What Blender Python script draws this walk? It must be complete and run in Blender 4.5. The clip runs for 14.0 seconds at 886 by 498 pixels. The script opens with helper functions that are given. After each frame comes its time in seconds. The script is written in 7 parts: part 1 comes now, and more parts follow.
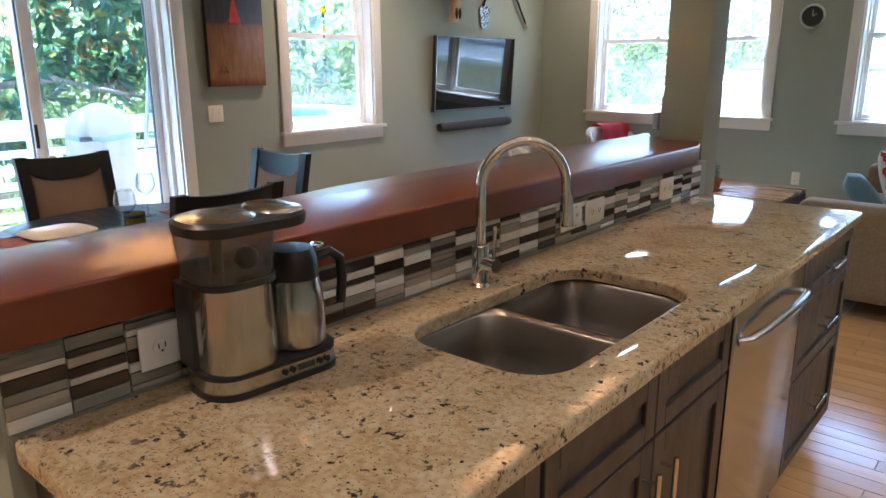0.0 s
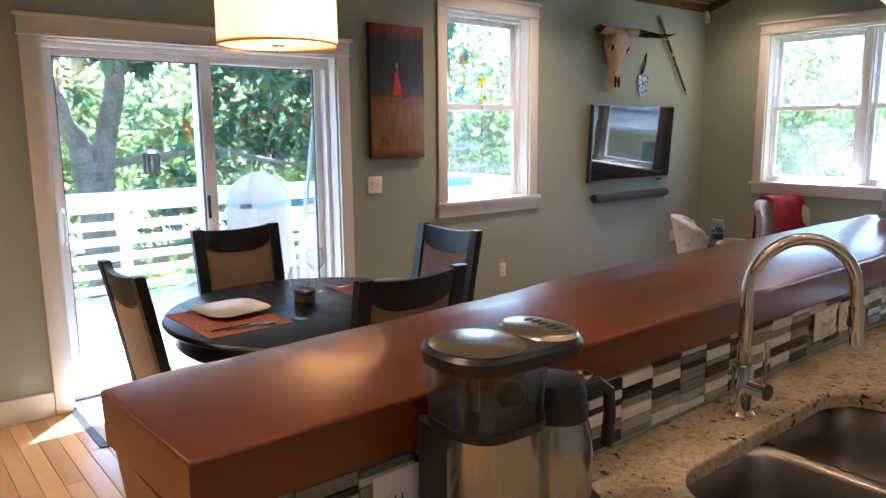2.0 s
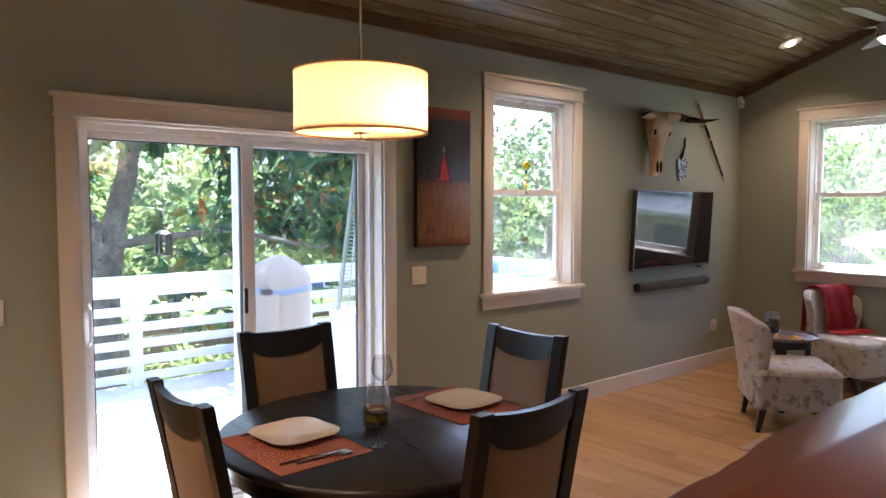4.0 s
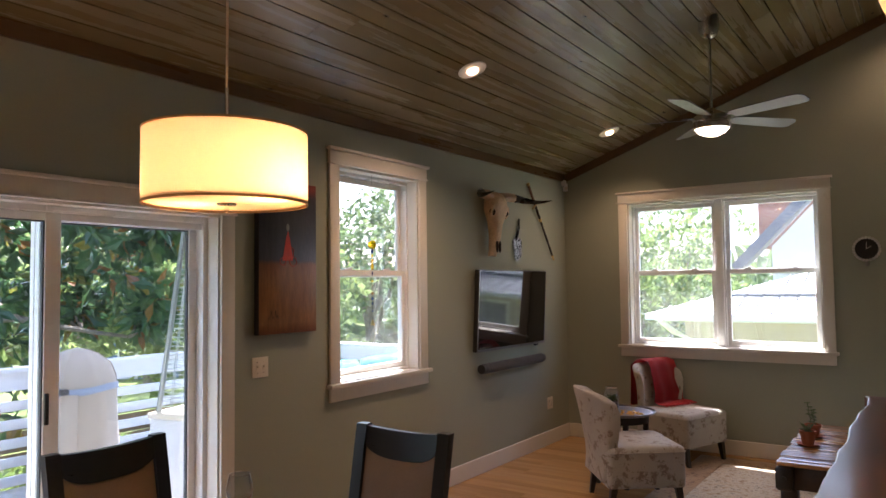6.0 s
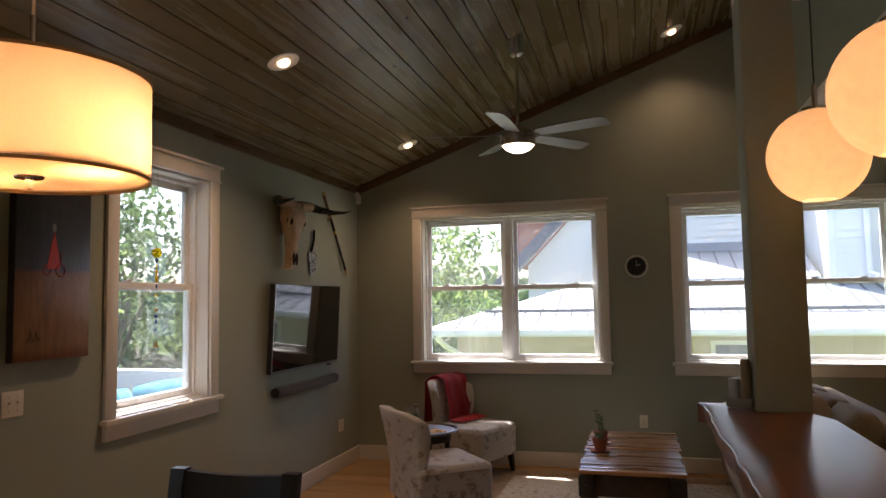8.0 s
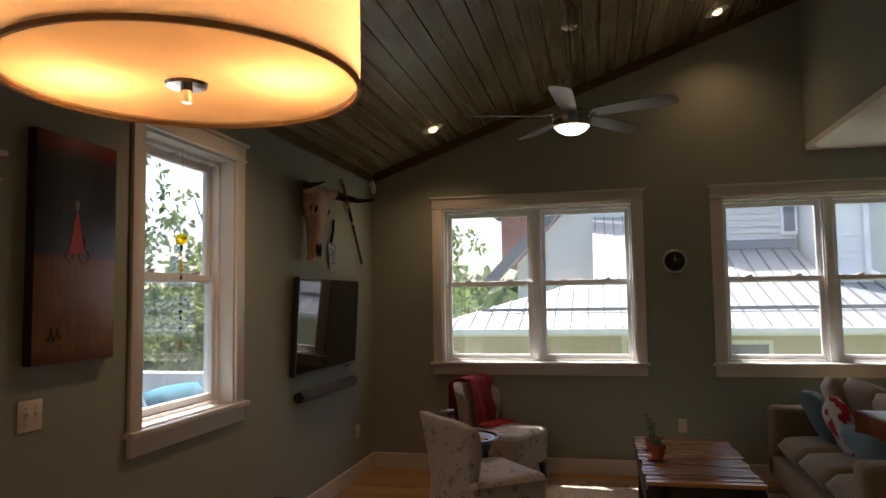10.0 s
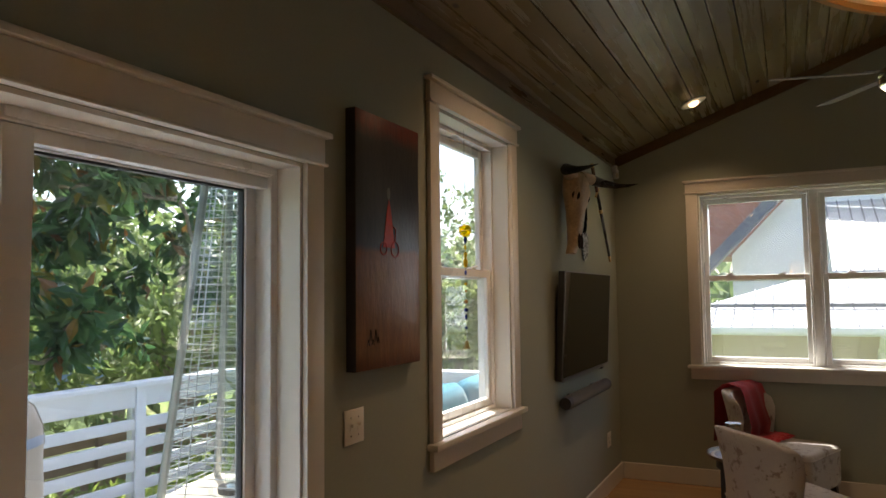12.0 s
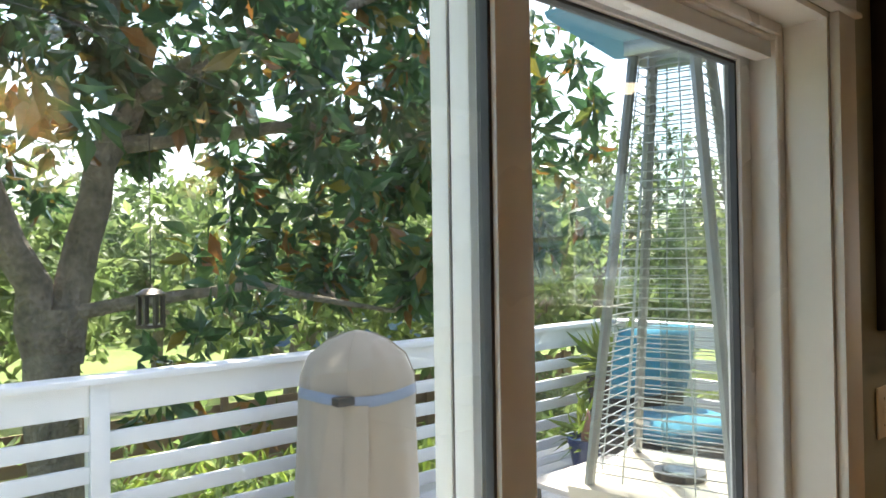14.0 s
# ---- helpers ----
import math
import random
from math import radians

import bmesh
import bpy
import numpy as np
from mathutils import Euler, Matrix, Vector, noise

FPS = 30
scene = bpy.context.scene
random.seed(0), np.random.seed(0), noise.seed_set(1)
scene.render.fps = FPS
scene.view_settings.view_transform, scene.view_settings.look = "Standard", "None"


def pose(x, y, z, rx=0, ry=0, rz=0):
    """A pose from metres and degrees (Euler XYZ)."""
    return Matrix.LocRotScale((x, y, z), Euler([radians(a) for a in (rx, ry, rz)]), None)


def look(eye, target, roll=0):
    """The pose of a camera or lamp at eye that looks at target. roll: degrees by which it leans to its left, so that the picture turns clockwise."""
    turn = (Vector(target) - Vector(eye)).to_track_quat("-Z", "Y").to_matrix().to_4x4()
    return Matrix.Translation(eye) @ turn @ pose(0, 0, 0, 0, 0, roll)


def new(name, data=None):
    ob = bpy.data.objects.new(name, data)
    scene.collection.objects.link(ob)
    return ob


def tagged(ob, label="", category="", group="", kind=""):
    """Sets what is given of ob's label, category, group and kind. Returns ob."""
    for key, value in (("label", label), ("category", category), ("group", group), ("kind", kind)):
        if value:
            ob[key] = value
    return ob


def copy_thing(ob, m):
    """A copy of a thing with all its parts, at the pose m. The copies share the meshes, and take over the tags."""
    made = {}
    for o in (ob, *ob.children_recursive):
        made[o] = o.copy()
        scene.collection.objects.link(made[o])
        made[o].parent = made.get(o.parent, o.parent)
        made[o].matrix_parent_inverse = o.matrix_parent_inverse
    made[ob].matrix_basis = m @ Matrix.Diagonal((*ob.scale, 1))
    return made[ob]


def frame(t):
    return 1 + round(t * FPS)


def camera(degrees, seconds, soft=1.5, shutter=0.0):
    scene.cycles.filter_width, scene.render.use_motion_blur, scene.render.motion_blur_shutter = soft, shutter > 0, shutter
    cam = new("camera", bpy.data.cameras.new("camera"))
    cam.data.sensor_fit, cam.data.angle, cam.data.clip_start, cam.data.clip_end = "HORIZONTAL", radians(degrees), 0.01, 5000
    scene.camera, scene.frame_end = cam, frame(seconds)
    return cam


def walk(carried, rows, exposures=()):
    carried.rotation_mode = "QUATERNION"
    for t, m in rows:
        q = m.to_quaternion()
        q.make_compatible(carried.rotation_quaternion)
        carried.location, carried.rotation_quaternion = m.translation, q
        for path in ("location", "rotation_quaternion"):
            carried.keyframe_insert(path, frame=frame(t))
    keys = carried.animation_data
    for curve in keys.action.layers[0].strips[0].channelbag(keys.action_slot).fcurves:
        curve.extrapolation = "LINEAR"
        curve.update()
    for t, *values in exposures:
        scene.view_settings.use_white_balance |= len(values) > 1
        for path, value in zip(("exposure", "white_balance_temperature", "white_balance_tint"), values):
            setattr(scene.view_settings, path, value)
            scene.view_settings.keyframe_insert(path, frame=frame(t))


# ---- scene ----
cam = camera(63.7, 14.0)
PATH = [
    (0, (-0.094, 0.04, 1.461), (-1.353, 1.51, 0.958), -0.2),
    (0.5, (-0.148, 0.036, 1.478), (-1.488, 1.447, 1.018), -0.1),
    (1, (-0.226, 0.041, 1.492), (-1.637, 1.403, 1.099), -0.1),
    (1.5, (-0.342, 0.064, 1.491), (-1.812, 1.377, 1.148), -0.2),
    (2, (-0.459, 0.062, 1.494), (-1.983, 1.316, 1.167), -0.5),
    (2.5, (-0.58, 0.058, 1.496), (-2.141, 1.268, 1.181), -0.5),
    (3, (-0.731, 0.038, 1.503), (-2.299, 1.25, 1.231), -0.4),
    (3.2, (-0.793, 0.028, 1.524), (-2.361, 1.246, 1.286), -0.4),
    (5.5, (-1.285, -0.002, 1.59), (-2.56, 1.538, 1.651), -0.3),
    (6, (-1.396, 0.071, 1.585), (-2.529, 1.715, 1.686), -0.7),
    (6.5, (-1.46, 0.111, 1.597), (-2.448, 1.846, 1.727), -0.8),
    (7, (-1.587, 0.142, 1.591), (-2.401, 1.964, 1.732), -1.0),
    (7.5, (-1.732, 0.175, 1.583), (-2.366, 2.066, 1.727), -1.0),
    (7.7, (-1.791, 0.191, 1.571), (-2.359, 2.103, 1.716), -0.9),
    (9.8, (-2.413, 0.536, 1.542), (-2.844, 2.484, 1.684), -0.9),
    (10, (-2.514, 0.552, 1.536), (-2.937, 2.502, 1.679), -0.8),
    (10.5, (-2.693, 0.574, 1.537), (-3.126, 2.522, 1.678), -0.8),
    (11, (-2.869, 0.626, 1.55), (-3.394, 2.551, 1.686), -0.7),
    (11.5, (-3.068, 0.717, 1.566), (-3.767, 2.586, 1.698), -0.7),
    (12, (-3.257, 0.793, 1.565), (-4.128, 2.588, 1.695), -0.7),
    (12.5, (-3.49, 0.858, 1.55), (-4.534, 2.559, 1.674), -0.6),
    (13, (-3.7, 0.898, 1.526), (-4.904, 2.491, 1.641), -0.7),
    (13.5, (-3.878, 0.954, 1.512), (-5.215, 2.439, 1.604), -0.6),
    (14, (-4.044, 1.022, 1.489), (-5.545, 2.344, 1.514), -0.8),
]
walk(cam, [(t, look(eye, target, roll)) for t, eye, target, roll in PATH],
     exposures=[(0.0, 3.9, 4650, 9), (1.5, 3.75, 4850, 12), (3.0, 3.5, 5150, 17), (5.5, 2.9, 5800, 20), (7.5, 2.4, 6000, 20), (10.0, 1.65, 6300, 18), (11.5, 1.75, 6400, 16), (12.5, 2.2, 6500, 10), (13.2, 2.2, 6600, 8), (14.0, 2.15, 6700, 8)])

# ---- daylight ----
SUN_TO = Vector((-0.55, 0.5, 1.55)).normalized()
world = bpy.data.worlds.new("sky")
scene.world = world
world.use_nodes = True
wn = world.node_tree
for n in list(wn.nodes):
    wn.nodes.remove(n)
sky = wn.nodes.new("ShaderNodeTexSky")
sky.sky_type, sky.sun_disc = "NISHITA", False
sky.sun_elevation = math.asin(SUN_TO.z)
sky.sun_rotation = math.atan2(SUN_TO.x, SUN_TO.y)
sky.dust_density, sky.air_density, sky.ozone_density = 3.0, 1.0, 1.0
bg = wn.nodes.new("ShaderNodeBackground")
bg.inputs["Strength"].default_value = 0.15
wout = wn.nodes.new("ShaderNodeOutputWorld")
wn.links.new(sky.outputs[0], bg.inputs[0])
wn.links.new(bg.outputs[0], wout.inputs[0])
sun = new("sun", bpy.data.lights.new("sun", "SUN"))
sun.data.energy, sun.data.angle, sun.data.color = 4.0, radians(0.6), (1.0, 0.95, 0.86)
sun.matrix_world = look(SUN_TO * 30, (0, 0, 0))

# ---- building helpers ----
def box(bm, x0, x1, y0, y1, z0, z1, b=0.0, seg=2):
    """A box between two corners, with its edges rounded by b."""
    vs = bmesh.ops.create_cube(bm, size=1)["verts"]
    for v in vs:
        v.co = Vector(((x0 + x1) / 2 + v.co.x * (x1 - x0), (y0 + y1) / 2 + v.co.y * (y1 - y0), (z0 + z1) / 2 + v.co.z * (z1 - z0)))
    if b:
        es = list({e for v in vs for e in v.link_edges})
        bmesh.ops.bevel(bm, geom=es, offset=b, segments=seg, profile=0.5, affect="EDGES")
    return bm


def cyl(bm, p0, p1, r0, r1=None, seg=16):
    """A cylinder or cone between two points."""
    p0, p1 = Vector(p0), Vector(p1)
    d = p1 - p0
    m = Matrix.Translation((p0 + p1) / 2) @ d.to_track_quat("Z", "Y").to_matrix().to_4x4()
    bmesh.ops.create_cone(bm, cap_ends=True, segments=seg, radius1=r0, radius2=r0 if r1 is None else r1, depth=d.length, matrix=m)
    return bm


def ball(bm, c, r, sx=1, sy=1, sz=1, u=16, v=10):
    bmesh.ops.create_uvsphere(bm, u_segments=u, v_segments=v, radius=r, matrix=Matrix.Translation(c) @ Matrix.Diagonal((sx, sy, sz, 1)))
    return bm


def tube(bm, pts, r, seg=8, r1=None, caps=True):
    """A round bar swept along points; r may taper to r1."""
    pts = [Vector(p) for p in pts]
    rings, side = [], None
    for i, p in enumerate(pts):
        d = (pts[min(i + 1, len(pts) - 1)] - pts[max(i - 1, 0)]).normalized()
        if side is None:
            side = d.orthogonal().normalized()
        side = (side - d * side.dot(d)).normalized()
        up = d.cross(side)
        k = r if r1 is None else r + (r1 - r) * i / (len(pts) - 1)
        rings.append([bm.verts.new(p + k * (math.cos(a) * side + math.sin(a) * up)) for a in (2 * math.pi * j / seg for j in range(seg))])
    for a, b in zip(rings, rings[1:]):
        for j in range(seg):
            bm.faces.new((a[j], a[(j + 1) % seg], b[(j + 1) % seg], b[j]))
    if caps:
        bm.faces.new(rings[0][::-1])
        bm.faces.new(rings[-1])
    return bm


def lathe(bm, prof, c=(0, 0, 0), seg=32, sx=1.0, sy=1.0):
    """A body of revolution round z through c, from (radius, height) pairs."""
    c, rings = Vector(c), []
    for r, z in prof:
        if r < 1e-6:
            rings.append([bm.verts.new(c + Vector((0, 0, z)))])
        else:
            rings.append([bm.verts.new(c + Vector((sx * r * math.cos(2 * math.pi * j / seg), sy * r * math.sin(2 * math.pi * j / seg), z))) for j in range(seg)])
    for a, b in zip(rings, rings[1:]):
        for j in range(seg):
            k = (j + 1) % seg
            if len(a) == 1 and len(b) == 1:
                continue
            if len(a) == 1:
                bm.faces.new((a[0], b[k], b[j]))
            elif len(b) == 1:
                bm.faces.new((a[j], a[k], b[0]))
            else:
                bm.faces.new((a[j], a[k], b[k], b[j]))
    return bm


def prism(bm, poly, lo, hi, axis="z"):
    """A flat outline pushed from lo to hi along an axis; the outline's pairs are the other two axes in order."""
    def at(p, h):
        return {"z": (p[0], p[1], h), "y": (p[0], h, p[1]), "x": (h, p[0], p[1])}[axis]
    a = [bm.verts.new(at(p, lo)) for p in poly]
    b = [bm.verts.new(at(p, hi)) for p in poly]
    n = len(poly)
    bm.faces.new(a[::-1])
    bm.faces.new(b)
    for i in range(n):
        bm.faces.new((a[i], a[(i + 1) % n], b[(i + 1) % n], b[i]))
    bmesh.ops.recalc_face_normals(bm, faces=bm.faces)
    return bm


def rounded(x0, x1, y0, y1, r, n=5):
    """The outline of a rectangle with round corners."""
    out = []
    for cx, cy, a0 in ((x1 - r, y1 - r, 0), (x0 + r, y1 - r, 90), (x0 + r, y0 + r, 180), (x1 - r, y0 + r, 270)):
        for i in range(n + 1):
            a = radians(a0 + 90 * i / n)
            out.append((cx + r * math.cos(a), cy + r * math.sin(a)))
    return out


def part(name, bm, material, parent=None, label="", smooth=True, sharp=35):
    """Links a bmesh as one mesh object, under a thing or a part."""
    me = bpy.data.meshes.new(name)
    bmesh.ops.recalc_face_normals(bm, faces=bm.faces)
    if smooth:
        for f in bm.faces:
            f.smooth = True
        for e in bm.edges:
            if len(e.link_faces) == 2 and e.calc_face_angle(0) > radians(sharp):
                e.smooth = False
    bm.to_mesh(me)
    bm.free()
    me.materials.append(material)
    ob = new(name, me)
    if parent is not None:
        ob.parent = parent
    if label:
        ob["label"] = label
    return ob


def thing(name, label, category, x=0, y=0, z=0, rz=0, group="", kind=""):
    """An Empty at the base of a thing, under which its parts go."""
    ob = new(name)
    ob.empty_display_size = 0.05
    ob.matrix_world = pose(x, y, z, 0, 0, rz)
    return tagged(ob, label, category, group, kind)


def single(name, bm, material, label, category, kind="", group="", smooth=True):
    return tagged(part(name, bm, material, smooth=smooth), label, category, group, kind)


def B():
    return bmesh.new()


def boxpart(name, dims, material, parent=None, b=0.0, label="", seg=2):
    return part(name, box(B(), *dims, b=b, seg=seg), material, parent, label, smooth=b > 0)


# ---- materials ----
def material(name):
    m = bpy.data.materials.new(name)
    m.use_nodes = True
    nt = m.node_tree
    return m, nt, nt.nodes["Principled BSDF"]


def node(nt, kind, **values):
    n = nt.nodes.new(kind)
    for k, v in values.items():
        n.inputs[k.replace("_", " ")].default_value = v
    return n


def coords(nt, scale=(1, 1, 1), shift=False):
    """Object coordinates, stretched; shift: moved apart from object to object."""
    tc, mp = nt.nodes.new("ShaderNodeTexCoord"), nt.nodes.new("ShaderNodeMapping")
    mp.inputs["Scale"].default_value = scale
    nt.links.new(tc.outputs["Object"], mp.inputs["Vector"])
    if shift:
        oi = nt.nodes.new("ShaderNodeObjectInfo")
        mu = nt.nodes.new("ShaderNodeMath")
        mu.operation = "MULTIPLY"
        mu.inputs[1].default_value = 37.0
        nt.links.new(oi.outputs["Random"], mu.inputs[0])
        nt.links.new(mu.outputs[0], mp.inputs["Location"])
    return mp.outputs["Vector"]


def ramp(nt, source, stops):
    r = nt.nodes.new("ShaderNodeValToRGB")
    while len(r.color_ramp.elements) < len(stops):
        r.color_ramp.elements.new(0.5)
    for e, (p, c) in zip(r.color_ramp.elements, stops):
        e.position, e.color = p, (*c, 1) if len(c) == 3 else c
    nt.links.new(source, r.inputs[0])
    return r.outputs[0]


def noise_out(nt, vec, scale, detail=4, rough=0.55):
    n = node(nt, "ShaderNodeTexNoise", Scale=scale, Detail=detail, Roughness=rough)
    nt.links.new(vec, n.inputs["Vector"])
    return n.outputs["Fac"]


def mixed(nt, a, b, fac, mode="MIX"):
    m = nt.nodes.new("ShaderNodeMix")
    m.data_type, m.blend_type = "RGBA", mode
    for sock, v in ((m.inputs[0], fac), (m.inputs[6], a), (m.inputs[7], b)):
        if isinstance(v, (int, float)):
            sock.default_value = v
        elif isinstance(v, tuple):
            sock.default_value = (*v, 1)
        else:
            nt.links.new(v, sock)
    return m.outputs[2]


def bump(nt, bsdf, height, strength=0.2, distance=0.01):
    b = node(nt, "ShaderNodeBump", Strength=strength, Distance=distance)
    nt.links.new(height, b.inputs["Height"])
    nt.links.new(b.outputs[0], bsdf.inputs["Normal"])


def scaled(c, k):
    return tuple(v * k for v in c)


def painted(name, col, rough=0.5, var=0.12, big=1.5, fine=60, relief=0.1, metal=0.0, spec=0.5, relief_dist=0.002, rough_var=0.08):
    """A plain coat with slight unevenness at two scales."""
    m, nt, p = material(name)
    v = coords(nt)
    n1, n2 = noise_out(nt, v, big, 3), noise_out(nt, v, fine, 3)
    c = mixed(nt, ramp(nt, n1, [(0.3, scaled(col, 1 - var)), (0.7, scaled(col, 1 + var))]), ramp(nt, n2, [(0.3, scaled(col, 1 - var)), (0.7, scaled(col, 1 + var))]), 0.4)
    nt.links.new(c, p.inputs["Base Color"])
    r = ramp(nt, n1, [(0.3, (max(rough - rough_var, 0.02),) * 3), (0.7, (rough + rough_var,) * 3)])
    nt.links.new(r, p.inputs["Roughness"])
    p.inputs["Metallic"].default_value = metal
    p.inputs["Specular IOR Level"].default_value = spec
    if relief:
        bump(nt, p, n2, relief, relief_dist)
    return m


def wooden(name, dark, light, rough=0.4, axis=0, stretch=12.0, grain=18.0, shift=False, island=False, knots=False, tint=0.25, relief=0.15, coat=0.0, uneven=1.0):
    """Boards with grain along an axis; each board, or each island of a mesh, gets a tone of its own."""
    m, nt, p = material(name)
    s = [grain, grain, grain]
    s[axis] = grain / stretch
    v = coords(nt, s, shift)
    if island:
        ge, mu, ad = nt.nodes.new("ShaderNodeNewGeometry"), nt.nodes.new("ShaderNodeMath"), nt.nodes.new("ShaderNodeVectorMath")
        mu.operation, ad.operation = "MULTIPLY", "ADD"
        mu.inputs[1].default_value = 53.0
        nt.links.new(ge.outputs["Random Per Island"], mu.inputs[0])
        nt.links.new(v, ad.inputs[0])
        nt.links.new(mu.outputs[0], ad.inputs[1])
        v, rnd = ad.outputs[0], ge.outputs["Random Per Island"]
    else:
        rnd = nt.nodes.new("ShaderNodeObjectInfo").outputs["Random"]
    n1 = noise_out(nt, v, 1.0, 6, 0.65)
    n2 = noise_out(nt, v, 0.22, 2, 0.5)
    c = ramp(nt, n1, [(0.3, dark), (0.5, tuple((a + b) / 2 for a, b in zip(dark, light))), (0.72, light)])
    c = mixed(nt, c, ramp(nt, n2, [(0.3, scaled(dark, 0.9)), (0.7, light)]), 0.4)
    c = mixed(nt, c, ramp(nt, rnd, [(0.0, (1 - tint,) * 3), (0.5, (1.0, 1.0, 1.0)), (1.0, (1 + tint * 0.6, 1 + tint * 0.5, 1 + tint * 0.35))]), 1.0, "MULTIPLY")
    if knots:
        vk = coords(nt, (5.5, 2.4, 5.5))
        vo = node(nt, "ShaderNodeTexVoronoi", Scale=1.0)
        nt.links.new(vk, vo.inputs["Vector"])
        c = mixed(nt, c, scaled(dark, 0.25), ramp(nt, vo.outputs["Distance"], [(0.035, (1, 1, 1)), (0.085, (0, 0, 0))]))
    nt.links.new(c, p.inputs["Base Color"])
    nt.links.new(ramp(nt, n1, [(0.3, (rough + 0.08 * uneven,) * 3), (0.7, (max(rough - 0.06 * uneven, 0.03),) * 3)]), p.inputs["Roughness"])
    p.inputs["Coat Weight"].default_value = coat
    p.inputs["Coat Roughness"].default_value = 0.12
    if relief:
        bump(nt, p, n1, relief, 0.0015)
    return m


def metal(name, col, rough, brushed=None, var=0.03):
    """Bare metal; brushed: the axis along which the brushing runs."""
    m, nt, p = material(name)
    p.inputs["Metallic"].default_value = 1.0
    s = [220.0] * 3
    if brushed is not None:
        s[brushed] = 3.0
    else:
        s = [30.0] * 3
    n = noise_out(nt, coords(nt, s), 1.0, 3)
    nt.links.new(ramp(nt, n, [(0.3, scaled(col, 1 - var)), (0.7, col)]), p.inputs["Base Color"])
    nt.links.new(ramp(nt, n, [(0.3, (rough * 0.93,) * 3), (0.7, (rough * 1.08,) * 3)]), p.inputs["Roughness"])
    return m


def glassy(name, tint=(1, 1, 1), ior=1.5, rough=0.0, edge=3.5, glare_haze=0.0):
    """A thin clear pane: it lets light through and mirrors more at a slant. The last argument adds veiling glare as a
    pale film.
    """
    m = bpy.data.materials.new(name)
    m.use_nodes = True
    nt = m.node_tree
    for n in list(nt.nodes):
        nt.nodes.remove(n)
    out, mx = nt.nodes.new("ShaderNodeOutputMaterial"), nt.nodes.new("ShaderNodeMixShader")
    tr = node(nt, "ShaderNodeBsdfTransparent", Color=(*tint, 1))
    gl = node(nt, "ShaderNodeBsdfGlossy", Roughness=rough)
    lw, po, ml = nt.nodes.new("ShaderNodeLayerWeight"), nt.nodes.new("ShaderNodeMath"), nt.nodes.new("ShaderNodeMath")
    po.operation, ml.operation = "POWER", "MULTIPLY_ADD"
    po.inputs[1].default_value = edge
    ml.inputs[1].default_value, ml.inputs[2].default_value = 0.8, ((ior - 1) / (ior + 1)) ** 2
    nt.links.new(lw.outputs["Facing"], po.inputs[0])
    nt.links.new(po.outputs[0], ml.inputs[0])
    nt.links.new(ml.outputs[0], mx.inputs[0])
    # Glare haze put into the glass as a pale translucent film, uneven by noise.
    film_ = node(nt, "ShaderNodeBsdfTranslucent", Color=(0.9, 0.9, 0.9, 1))
    dm = nt.nodes.new("ShaderNodeMixShader")
    if glare_haze:
        sm = nt.nodes.new("ShaderNodeMath")
        sm.operation = "MULTIPLY"
        sm.inputs[1].default_value = glare_haze * 2
        nt.links.new(noise_out(nt, coords(nt), 2.2, 4), sm.inputs[0])
        nt.links.new(sm.outputs[0], dm.inputs[0])
    else:
        dm.inputs[0].default_value = 0.0
    nt.links.new(tr.outputs[0], dm.inputs[1])
    nt.links.new(film_.outputs[0], dm.inputs[2])
    nt.links.new(dm.outputs[0], mx.inputs[1])
    nt.links.new(gl.outputs[0], mx.inputs[2])
    nt.links.new(mx.outputs[0], out.inputs[0])
    return m


def glowing(name, col, strength):
    m, nt, p = material(name)
    p.inputs["Base Color"].default_value = (*col, 1)
    p.inputs["Emission Color"].default_value = (*col, 1)
    p.inputs["Emission Strength"].default_value = strength
    return m


def shade_cloth(name, col, passing, weave=400):
    """Cloth or opal glass through which a lamp shines."""
    m = bpy.data.materials.new(name)
    m.use_nodes = True
    nt = m.node_tree
    for n in list(nt.nodes):
        nt.nodes.remove(n)
    out, mx = nt.nodes.new("ShaderNodeOutputMaterial"), nt.nodes.new("ShaderNodeMixShader")
    mx.inputs[0].default_value = passing
    n = noise_out(nt, coords(nt), weave, 2)
    c = ramp(nt, n, [(0.3, scaled(col, 0.93)), (0.7, col)])
    di, tr = nt.nodes.new("ShaderNodeBsdfDiffuse"), nt.nodes.new("ShaderNodeBsdfTranslucent")
    nt.links.new(c, di.inputs[0])
    nt.links.new(c, tr.inputs[0])
    nt.links.new(di.outputs[0], mx.inputs[1])
    nt.links.new(tr.outputs[0], mx.inputs[2])
    nt.links.new(mx.outputs[0], out.inputs[0])
    return m


